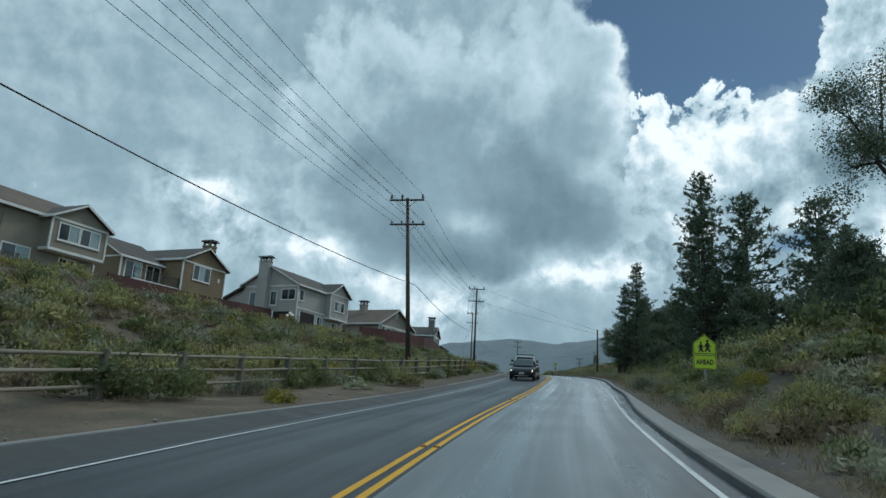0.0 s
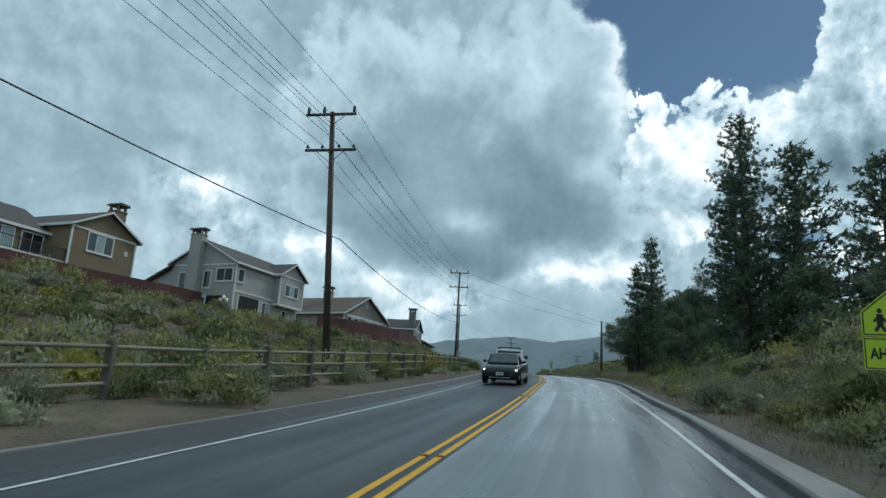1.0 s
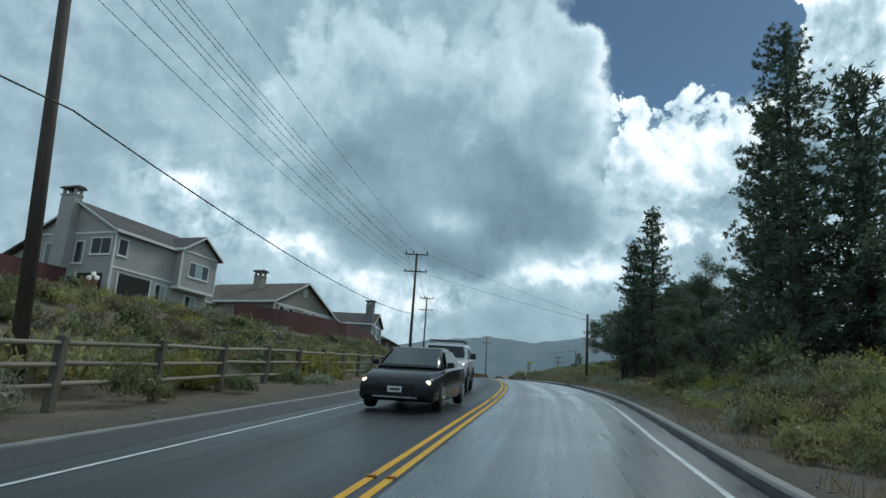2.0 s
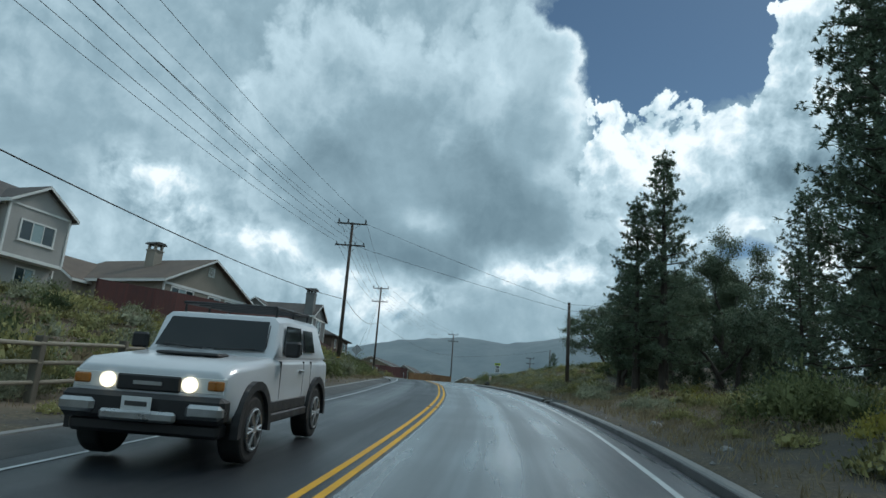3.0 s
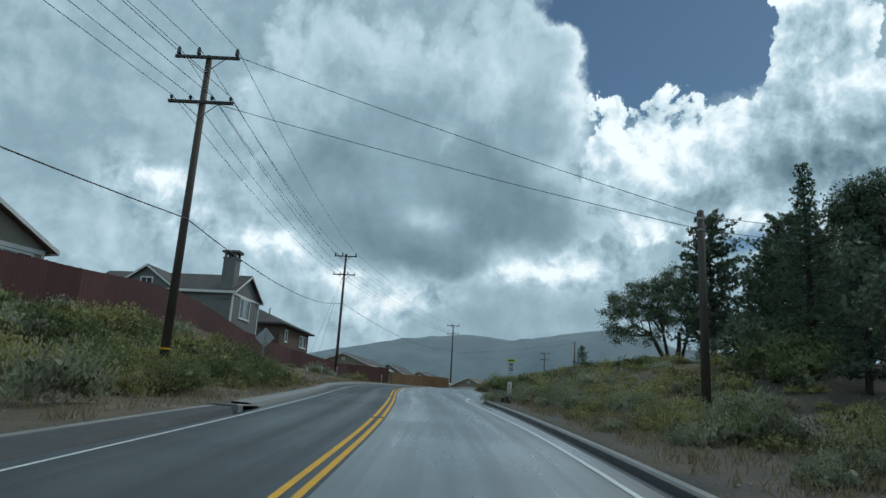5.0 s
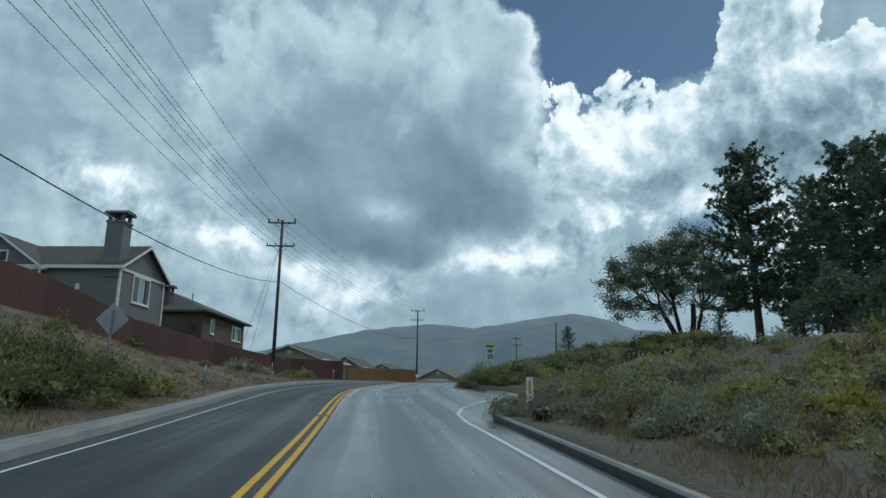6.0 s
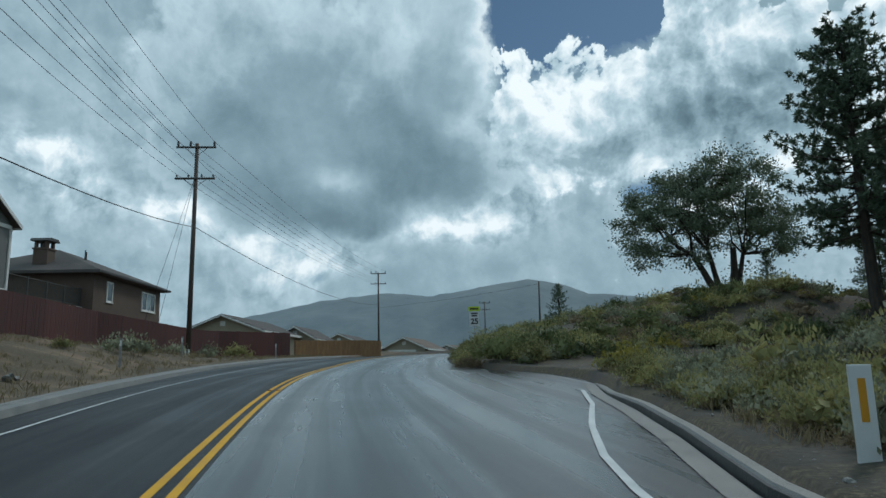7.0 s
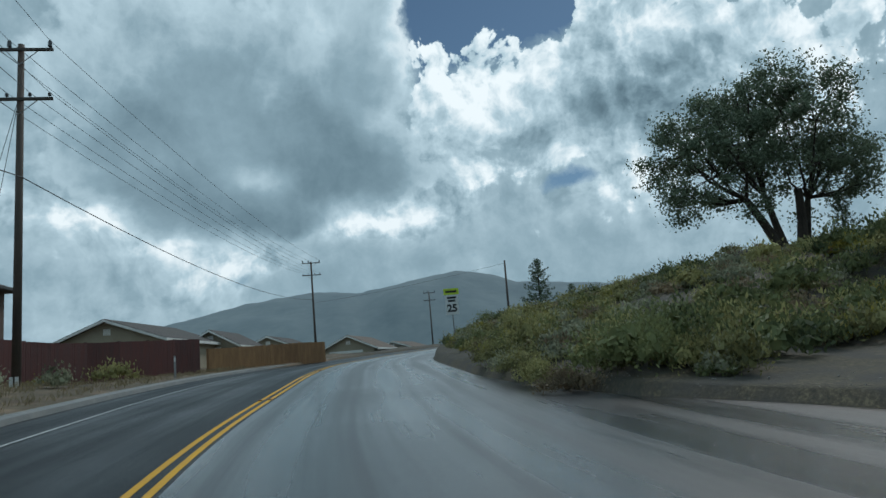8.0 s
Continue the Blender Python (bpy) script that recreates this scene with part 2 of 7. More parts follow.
def soil(name):
    """Brown dirt with stones; drier and straw-coloured on the far left bank, damp and grey beside the asphalt."""
    m = material(name, (0.028, 0.027, 0.024), (0.085, 0.077, 0.064), 0.25, (0.8, 0.95), 0.9, fine=9.0, detail=9)
    nt = m.node_tree
    N = nt.nodes.new
    b = nt.nodes["Principled BSDF"]
    old = b.inputs["Base Color"].links[0].from_socket
    tc, sep = N("ShaderNodeTexCoord"), N("ShaderNodeSeparateXYZ")
    link(nt, tc.outputs["Object"], sep.inputs[0])

    def band(sock, a, c):
        mr = N("ShaderNodeMapRange")
        mr.inputs["From Min"].default_value, mr.inputs["From Max"].default_value = a, c
        link(nt, sock, mr.inputs[0])
        return mr.outputs[0]

    def times(a, c):
        n = N("ShaderNodeMath")
        n.operation = "MULTIPLY"
        link(nt, a, n.inputs[0])
        if isinstance(c, float):
            n.inputs[1].default_value = c
        else:
            link(nt, c, n.inputs[1])
        return n.outputs[0]

    dry = times(band(sep.outputs[1], 108, 124), band(sep.outputs[0], -3, -6))
    # browner along the left verge and on the bank below the houses
    for patch in (times(band(sep.outputs[0], -4.2, -5.6), 0.72), times(band(sep.outputs[0], -12, -18), 0.4)):
        top = N("ShaderNodeMath")
        top.operation = "MAXIMUM"
        link(nt, dry, top.inputs[0])
        link(nt, patch, top.inputs[1])
        dry = top.outputs[0]
    n = N("ShaderNodeTexNoise")
    n.inputs["Scale"].default_value, n.inputs["Detail"].default_value = 0.5, 7
    link(nt, tc.outputs["Object"], n.inputs["Vector"])
    straw = N("ShaderNodeValToRGB")
    straw.color_ramp.elements[0].position, straw.color_ramp.elements[0].color = 0.35, (0.11, 0.072, 0.046, 1)
    straw.color_ramp.elements[1].position, straw.color_ramp.elements[1].color = 0.7, (0.30, 0.212, 0.136, 1)
    link(nt, n.outputs[0], straw.inputs[0])
    mix = N("ShaderNodeMix")
    mix.data_type = "RGBA"
    link(nt, times(dry, 0.85), mix.inputs[0])
    link(nt, old, mix.inputs[6])
    link(nt, straw.outputs[0], mix.inputs[7])
    # pebbles
    v = N("ShaderNodeTexVoronoi")
    v.inputs["Scale"].default_value = 5.0
    link(nt, tc.outputs["Object"], v.inputs["Vector"])
    peb = band(v.outputs["Distance"], 0.16, 0.11)
    mix2 = N("ShaderNodeMix")
    mix2.data_type = "RGBA"
    link(nt, times(times(peb, n.outputs[0]), 0.7), mix2.inputs[0])
    link(nt, mix.outputs[2], mix2.inputs[6])
    mix2.inputs[7].default_value = (0.24, 0.23, 0.21, 1)
    # dead leaves, twigs and small weeds lie in drifts on the dirt
    drift, bits, hue = N("ShaderNodeTexNoise"), N("ShaderNodeTexNoise"), N("ShaderNodeValToRGB")
    drift.inputs["Scale"].default_value, drift.inputs["Detail"].default_value = 0.9, 5
    bits.inputs["Scale"].default_value, bits.inputs["Detail"].default_value, bits.inputs["Roughness"].default_value = 14.0, 5, 0.75
    for k in (drift, bits):
        link(nt, tc.outputs["Object"], k.inputs["Vector"])
    hue.color_ramp.elements[0].position, hue.color_ramp.elements[0].color = 0.36, (0.03, 0.026, 0.018, 1)
    hue.color_ramp.elements[1].position, hue.color_ramp.elements[1].color = 0.66, (0.19, 0.16, 0.095, 1)
    hue.color_ramp.elements.new(0.52).color = (0.09, 0.072, 0.042, 1)
    link(nt, bits.outputs[0], hue.inputs[0])
    mix3 = N("ShaderNodeMix")
    mix3.data_type = "RGBA"
    link(nt, times(band(drift.outputs[0], 0.4, 0.56), 0.8), mix3.inputs[0])
    link(nt, mix2.outputs[2], mix3.inputs[6])
    link(nt, hue.outputs[0], mix3.inputs[7])
    link(nt, mix3.outputs[2], b.inputs["Base Color"])
    return m


def foliage(name, dark, light, warm=None, scale=1.3, spread=(0.37, 0.75)):
    """Leaves and needles: colour varies from clump to clump and from plant to plant."""
    m = bpy.data.materials.new(name)
    m.use_nodes = True
    nt = m.node_tree
    N = nt.nodes.new
    b = nt.nodes["Principled BSDF"]
    geo, tc, oi = N("ShaderNodeNewGeometry"), N("ShaderNodeTexCoord"), N("ShaderNodeObjectInfo")
    n1 = N("ShaderNodeTexNoise")
    n1.inputs["Scale"].default_value = scale
    link(nt, tc.outputs["Object"], n1.inputs["Vector"])
    a1 = N("ShaderNodeMath")
    a1.operation = "MULTIPLY_ADD"
    link(nt, geo.outputs["Random Per Island"], a1.inputs[0])
    a1.inputs[1].default_value = 0.3
    # neighbouring plants differ: the noise is spread over the whole range of colours
    wide = N("ShaderNodeMapRange")
    wide.inputs["From Min"].default_value, wide.inputs["From Max"].default_value = 0.3, 0.7
    wide.inputs["To Min"].default_value, wide.inputs["To Max"].default_value = spread
    link(nt, n1.outputs[0], wide.inputs[0])
    link(nt, wide.outputs[0], a1.inputs[2])
    a2 = N("ShaderNodeMath")
    a2.operation = "MULTIPLY_ADD"
    link(nt, oi.outputs["Random"], a2.inputs[0])
    a2.inputs[1].default_value = 0.25
    link(nt, a1.outputs[0], a2.inputs[2])
    ramp = N("ShaderNodeValToRGB")
    ramp.color_ramp.elements[0].position, ramp.color_ramp.elements[0].color = 0.4, (*dark, 1)
    ramp.color_ramp.elements[1].position, ramp.color_ramp.elements[1].color = 1.05, (*light, 1)
    if warm:
        ramp.color_ramp.elements.new(0.96).color = (*warm, 1)
    link(nt, a2.outputs[0], ramp.inputs[0])
    link(nt, ramp.outputs[0], b.inputs["Base Color"])
    b.inputs["Roughness"].default_value = 0.65
    b.inputs["Specular IOR Level"].default_value = 0.25
    # thin leaves let some light through
    tr, mx, out = N("ShaderNodeBsdfTranslucent"), N("ShaderNodeMixShader"), nt.nodes["Material Output"]
    link(nt, ramp.outputs[0], tr.inputs[0])
    mx.inputs[0].default_value = 0.26
    link(nt, b.outputs[0], mx.inputs[1])
    link(nt, tr.outputs[0], mx.inputs[2])
    link(nt, mx.outputs[0], out.inputs[0])
    return m


def wet_asphalt(name, dark=(0.02, 0.022, 0.024), light=(0.045, 0.048, 0.051), gloss=(0.5, 0.3), film=0.25, shine=0.5):
    m = material(name, dark, light, 0.35, (0.2, 0.55), 0.35, fine=90.0, detail=6)
    nt = m.node_tree
    N = nt.nodes.new
    b = nt.nodes["Principled BSDF"]
    # wheel tracks and puddled streaks run with the traffic: the noise is drawn out along the road
    tc, mp, n = N("ShaderNodeTexCoord"), N("ShaderNodeMapping"), N("ShaderNodeTexNoise")
    mp.inputs["Scale"].default_value = (1.25, 0.022, 1)
    link(nt, tc.outputs["UV"], mp.inputs[0])
    link(nt, mp.outputs[0], n.inputs["Vector"])
    n.inputs["Scale"].default_value, n.inputs["Detail"].default_value, n.inputs["Roughness"].default_value = 1.0, 4, 0.55
    n3 = N("ShaderNodeTexNoise")
    n3.inputs["Scale"].default_value, n3.inputs["Detail"].default_value, n3.inputs["Roughness"].default_value = 0.28, 3, 0.5
    link(nt, tc.outputs["Object"], n3.inputs["Vector"])
    both = N("ShaderNodeMath")
    both.operation = "MULTIPLY_ADD"
    link(nt, n3.outputs[0], both.inputs[0])
    both.inputs[1].default_value, both.inputs[2].default_value = 0.28, -0.14
    total = N("ShaderNodeMath")
    link(nt, n.outputs[0], total.inputs[0])
    link(nt, both.outputs[0], total.inputs[1])
    mr = N("ShaderNodeMapRange")
    mr.interpolation_type = "SMOOTHSTEP"
    mr.inputs["From Min"].default_value, mr.inputs["From Max"].default_value = 0.3, 0.74
    mr.inputs["To Min"].default_value, mr.inputs["To Max"].default_value = gloss
    link(nt, total.outputs[0], mr.inputs[0])
    link(nt, mr.outputs[0], b.inputs["Roughness"])
    b.inputs["Specular IOR Level"].default_value = shine
    # a film of rain water
    b.inputs["Coat Weight"].default_value = film
    link(nt, mr.outputs[0], b.inputs["Coat Roughness"])
    return m


def lane(name, dark, light, gloss, film, shine, uproad):
    """A lane worn pale by traffic, darker and less shiny further up the road. The last argument: how much of colour,
    water film and shine is left there.
    """
    m = wet_asphalt(name, dark, light, gloss, film, shine)
    nt = m.node_tree
    N = nt.nodes.new
    b = nt.nodes["Principled BSDF"]
    tc, sep = N("ShaderNodeTexCoord"), N("ShaderNodeSeparateXYZ")
    link(nt, tc.outputs["Object"], sep.inputs[0])

    def along(a, c):
        mr = N("ShaderNodeMapRange")
        mr.inputs["From Min"].default_value, mr.inputs["From Max"].default_value = 88, 122
        mr.inputs["To Min"].default_value, mr.inputs["To Max"].default_value = a, c
        link(nt, sep.outputs[1], mr.inputs[0])
        return mr.outputs[0]

    fade = N("ShaderNodeVectorMath")
    fade.operation = "SCALE"
    link(nt, b.inputs["Base Color"].links[0].from_socket, fade.inputs[0])
    link(nt, along(1.0, uproad[0]), fade.inputs["Scale"])
    link(nt, fade.outputs[0], b.inputs["Base Color"])
    link(nt, along(film, film * uproad[1]), b.inputs["Coat Weight"])
    link(nt, along(shine, shine * uproad[2]), b.inputs["Specular IOR Level"])
    return m


def glass_pane(name, tint=(0.05, 0.07, 0.08), shine=0.9):
    m = bpy.data.materials.new(name)
    m.use_nodes = True
    b = m.node_tree.nodes["Principled BSDF"]
    b.inputs["Base Color"].default_value = (*tint, 1)
    b.inputs["Roughness"].default_value = 0.05
    b.inputs["Specular IOR Level"].default_value = shine
    return m


def lamp_glow(name, col, strength):
    m = bpy.data.materials.new(name)
    m.use_nodes = True
    b = m.node_tree.nodes["Principled BSDF"]
    b.inputs["Base Color"].default_value = (*col, 1)
    b.inputs["Emission Color"].default_value = (*col, 1)
    b.inputs["Emission Strength"].default_value = strength
    b.inputs["Roughness"].default_value = 0.15
    return m


M = {
    "asphalt": lane("wet_asphalt", (0.011, 0.0145, 0.018), (0.028, 0.033, 0.039), (0.5, 0.3), 0.15, 0.3, (0.52, 0.3, 0.46)),
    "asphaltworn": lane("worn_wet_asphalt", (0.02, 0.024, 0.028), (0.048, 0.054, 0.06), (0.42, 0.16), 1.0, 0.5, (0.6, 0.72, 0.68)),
    "yellow": material("yellow_paint", (0.62, 0.31, 0.014), (0.83, 0.455, 0.035), 3.0, (0.5, 0.7), 0.2, spec=0.3),
    "white": material("white_paint", (0.5, 0.52, 0.52), (0.8, 0.82, 0.82), 3.0, (0.3, 0.5), 0.2),
    "concrete": material("wet_concrete", (0.12, 0.125, 0.122), (0.30, 0.30, 0.285), 1.6, (0.35, 0.7), 0.4),
    # wet concrete, darkened further to paint the shade on the kerb's road side
    "wetshade": material("wet_shaded_kerb_face", (0.022, 0.024, 0.025), (0.06, 0.061, 0.06), 1.3, (0.35, 0.6), 0.5, fine=25),
    "berm": material("gritty_kerb", (0.024, 0.027, 0.028), (0.064, 0.066, 0.064), 1.1, (0.5, 0.8), 0.6, fine=25),
    "dirt": soil("dirt"),
    "rail": material("weathered_wood", (0.17, 0.15, 0.115), (0.36, 0.32, 0.25), 3.0, (0.7, 0.9), 0.5, fine=30, vary=0.25, stretch=(1, 1, 0.3)),
    "railpost": material("dark_weathered_wood", (0.075, 0.066, 0.05), (0.19, 0.17, 0.13), 3.0, (0.7, 0.9), 0.5, fine=30, vary=0.3, stretch=(2, 2, 0.4)),
    "fence": material("red_brown_stain", (0.055, 0.017, 0.016), (0.12, 0.038, 0.033), 1.2, (0.55, 0.8), 0.4, vary=0.3, stretch=(3, 3, 0.6)),
    "tanfence": material("orange_wood", (0.22, 0.11, 0.05), (0.42, 0.23, 0.11), 1.2, (0.6, 0.85), 0.4, vary=0.25, stretch=(3, 3, 0.6)),
    "pole": material("creosote_wood", (0.04, 0.032, 0.027), (0.13, 0.098, 0.08), 1.5, (0.65, 0.9), 0.5, fine=25, stretch=(2, 2, 0.25)),
    "arm": material("dark_wood", (0.03, 0.026, 0.024), (0.10, 0.09, 0.08), 3.0, (0.6, 0.9), 0.4),
    "steel": material("galvanised_steel", (0.25, 0.26, 0.27), (0.45, 0.46, 0.47), 6.0, (0.35, 0.55), 0.1, metal=0.9),
    "porcelain": material("glazed_ceramic", (0.03, 0.035, 0.04), (0.08, 0.09, 0.1), 5.0, (0.1, 0.25), 0.0),
    "wire": material("black_cable", (0.012, 0.012, 0.013), (0.03, 0.03, 0.032), 3.0, (0.4, 0.6), 0.0),
    "taupe": material("taupe_stucco", (0.235, 0.21, 0.165), (0.32, 0.29, 0.235), 0.5, (0.8, 0.95), 0.5),
    "brown": material("brown_stucco", (0.19, 0.14, 0.085), (0.28, 0.21, 0.135), 0.5, (0.8, 0.95), 0.5),
    "grey": material("grey_stucco", (0.36, 0.345, 0.325), (0.48, 0.46, 0.435), 0.5, (0.8, 0.95), 0.5),
    "tan": material("tan_stucco", (0.25, 0.22, 0.18), (0.35, 0.315, 0.265), 0.5, (0.8, 0.95), 0.5),
    "slate": material("slate_grey_stucco", (0.15, 0.155, 0.15), (0.215, 0.22, 0.215), 0.5, (0.8, 0.95), 0.5),
    "umber": material("dark_brown_stucco", (0.085, 0.06, 0.045), (0.14, 0.10, 0.08), 0.5, (0.8, 0.95), 0.5),
    "cream": material("cream_stucco", (0.3, 0.26, 0.19), (0.42, 0.37, 0.28), 0.5, (0.8, 0.95), 0.5),
    "trim": material("white_trim", (0.68, 0.68, 0.65), (0.84, 0.84, 0.81), 1.0, (0.5, 0.7), 0.1),
    "roof": material("asphalt_shingle", (0.055, 0.05, 0.048), (0.13, 0.115, 0.105), 0.8, (0.75, 0.95), 0.8, fine=12),
    "roofbrown": material("brown_shingle", (0.10, 0.075, 0.06), (0.19, 0.15, 0.12), 0.8, (0.75, 0.95), 0.8, fine=12),
    "cap": material("dark_metal_cap", (0.05, 0.05, 0.05), (0.12, 0.115, 0.11), 3.0, (0.4, 0.7), 0.1, metal=0.4),
    "pane": glass_pane("window_glass", (0.035, 0.05, 0.055)),
    "blind": material("drawn_blind", (0.26, 0.36, 0.37), (0.38, 0.48, 0.49), 2.0, (0.15, 0.3), 0.0, stretch=(1, 1, 14)),
    "darkpane": glass_pane("dark_glass", (0.02, 0.024, 0.026), 0.4),
    # near-black fill that paints shade into patios, drain throats and wheels
    "shadefill": material("shaded_interior", (0.012, 0.011, 0.01), (0.03, 0.028, 0.026), 2.0, (0.8, 0.9), 0.0),
    "signyellow": material("fluorescent_yellow_green", (0.48, 0.64, 0.015), (0.56, 0.72, 0.03), 1.0, (0.3, 0.45), 0.0),
    "signwhite": material("sign_white", (0.66, 0.68, 0.68), (0.78, 0.8, 0.8), 1.0, (0.3, 0.45), 0.0),
    "signorange": material("sign_orange", (0.62, 0.27, 0.02), (0.75, 0.36, 0.04), 1.0, (0.3, 0.45), 0.0),
    "black": material("sign_black", (0.008, 0.008, 0.008), (0.016, 0.016, 0.016), 2.0, (0.4, 0.6), 0.0),
    "signback": material("sign_aluminium", (0.36, 0.37, 0.38), (0.5, 0.51, 0.52), 3.0, (0.4, 0.6), 0.1, metal=0.3),
    "bark": material("bark", (0.03, 0.024, 0.02), (0.095, 0.075, 0.06), 2.0, (0.85, 0.95), 1.0, fine=14, stretch=(3, 3, 0.7)),
    "needles": foliage("pine_needles", (0.062, 0.094, 0.066), (0.168, 0.222, 0.146)),
    "leaves": foliage("oak_leaves", (0.062, 0.09, 0.061), (0.168, 0.21, 0.135)),
    "sage": foliage("sagebrush", (0.105, 0.115, 0.075), (0.4, 0.41, 0.28), scale=0.8, spread=(0.22, 0.82)),
    "olive": foliage("olive_shrub", (0.075, 0.08, 0.036), (0.42, 0.395, 0.17), scale=0.8, spread=(0.22, 0.82)),
    "green": foliage("green_shrub", (0.055, 0.075, 0.035), (0.24, 0.265, 0.115), scale=0.8, spread=(0.22, 0.82)),
    "rabbit": foliage("rabbitbrush", (0.09, 0.105, 0.035), (0.32, 0.3, 0.095), (0.42, 0.36, 0.08)),
    "brush": foliage("dry_brush", (0.1, 0.08, 0.055), (0.34, 0.265, 0.17), scale=0.8, spread=(0.22, 0.82)),
    "straw": foliage("dry_grass", (0.12, 0.095, 0.055), (0.34, 0.28, 0.17)),
    "silver": material("silver_car_paint", (0.6, 0.62, 0.64), (0.68, 0.70, 0.72), 0.6, (0.16, 0.26), 0.0, metal=0.15),
    "charcoal": material("charcoal_car_paint", (0.022, 0.024, 0.027), (0.035, 0.038, 0.042), 0.6, (0.12, 0.22), 0.0, metal=0.3),
    "plastic": material("black_plastic", (0.012, 0.012, 0.013), (0.028, 0.028, 0.03), 5.0, (0.4, 0.6), 0.1),
    "tyre": material("rubber", (0.01, 0.01, 0.01), (0.022, 0.022, 0.022), 8.0, (0.6, 0.8), 0.2),
    "alloy": material("alloy", (0.4, 0.41, 0.42), (0.55, 0.56, 0.57), 6.0, (0.25, 0.4), 0.0, metal=0.9),
    "headlight": lamp_glow("headlight_on", (1.0, 0.9, 0.66), 1.5),
    "amber_dull": material("amber_plastic", (0.3, 0.1, 0.02), (0.5, 0.2, 0.04), 9.0, (0.2, 0.4), 0.0),
    "globe": lamp_glow("white_globe", (0.85, 0.85, 0.8), 0.15),
    # the blue-grey of aerial haze is painted into the ridge's base colour
    "mountain": material("hazed_mountain", (0.135, 0.185, 0.21), (0.215, 0.265, 0.28), 0.006, (0.9, 1.0), 0.0, fine=0.03, detail=8),
}


# ---- building helpers ----
def mesh_object(name, bm, mat, smooth=False):
    me = bpy.data.meshes.new(name)
    bm.normal_update()
    bm.to_mesh(me)
    bm.free()
    me.materials.append(mat)
    if smooth:
        for p in me.polygons:
            p.use_smooth = True
    return new(name, me)


def part(name, bm, mat, parent, label="", smooth=False):
    ob = mesh_object(name, bm, mat, smooth)
    ob.parent = parent
    if label:
        ob["label"] = label
    return ob


def share(name, data, parent, m):
    """One more piece on a mesh that alike pieces share."""
    ob = new(name, data)
    ob.parent = parent
    ob.matrix_basis = m
    return ob


def thing(name, m, label, category, group="", kind=""):
    ob = new(name)
    ob.empty_display_size = 0.2
    ob.matrix_basis = m
    return tagged(ob, label, category, group, kind)


def box(bm, x0, y0, z0, x1, y1, z1, bevel=0.0):
    made = bmesh.ops.create_cube(bm, size=1)
    v = made["verts"]
    bmesh.ops.scale(bm, vec=(abs(x1 - x0), abs(y1 - y0), abs(z1 - z0)), verts=v)
    bmesh.ops.translate(bm, vec=((x0 + x1) / 2, (y0 + y1) / 2, (z0 + z1) / 2), verts=v)
    if bevel:
        e = list({e for w in v for e in w.link_edges})
        bmesh.ops.bevel(bm, geom=e, offset=bevel, segments=1, affect="EDGES")
    return bm


def boxes(*rows, bevel=0.0):
    bm = bmesh.new()
    for r in rows:
        box(bm, *r, bevel=bevel)
    return bm


def tube(bm, a, b, r0, r1=None, n=10, caps=True):
    """A tapered round bar from a to b."""
    a, b = Vector(a), Vector(b)
    r1 = r0 if r1 is None else r1
    q = (b - a).to_track_quat("Z", "Y")
    rings = []
    for p, r in ((a, r0), (b, r1)):
        rings.append([bm.verts.new(p + q @ Vector((r * math.cos(k * math.tau / n), r * math.sin(k * math.tau / n), 0))) for k in range(n)])
    for k in range(n):
        bm.faces.new((rings[0][k], rings[0][(k + 1) % n], rings[1][(k + 1) % n], rings[1][k]))
    if caps:
        bm.faces.new(rings[0][::-1])
        bm.faces.new(rings[1])
    return bm


def tubes(*rows, n=10):
    bm = bmesh.new()
    for r in rows:
        tube(bm, *r, n=n)
    return bm


def prism(bm, outline, axis, a, b):
    """An outline of (u, v) drawn out along an axis from a to b. axis x: (y, z); axis y: (x, z); axis z: (x, y)."""
    def at(u, v, w):
        return {"x": (w, u, v), "y": (u, w, v), "z": (u, v, w)}[axis]
    lo = [bm.verts.new(at(u, v, a)) for u, v in outline]
    hi = [bm.verts.new(at(u, v, b)) for u, v in outline]
    n = len(outline)
    faces = [bm.faces.new(lo), bm.faces.new(hi[::-1])]
    for k in range(n):
        faces.append(bm.faces.new((lo[k], hi[k], hi[(k + 1) % n], lo[(k + 1) % n])))
    bmesh.ops.recalc_face_normals(bm, faces=faces)
    return bm


def grid_mesh(name, P, mat, smooth=True):
    """A sheet from an array of places, rows by columns."""
    r, c, _ = P.shape
    me = bpy.data.meshes.new(name)
    i = np.arange(r * c).reshape(r, c)
    f = np.stack([i[:-1, :-1], i[:-1, 1:], i[1:, 1:], i[1:, :-1]], -1).reshape(-1, 4)
    me.from_pydata(P.reshape(-1, 3).tolist(), [], f.tolist())
    me.materials.append(mat)
    if smooth:
        me.polygons.foreach_set("use_smooth", np.ones(len(f), bool))
    me.update()
    return new(name, me)


def quads_mesh(name, V, mat):
    """Many loose four-cornered leaves: V is count x 4 x 3."""
    me = bpy.data.meshes.new(name)
    n = len(V)
    me.vertices.add(n * 4)
    me.vertices.foreach_set("co", np.ascontiguousarray(V, np.float32).reshape(-1))
    me.loops.add(n * 4)
    me.loops.foreach_set("vertex_index", np.arange(n * 4, dtype=np.int32))
    me.polygons.add(n)
    me.polygons.foreach_set("loop_start", np.arange(0, n * 4, 4, dtype=np.int32))
    me.materials.append(mat)
    me.update(calc_edges=True)
    return me


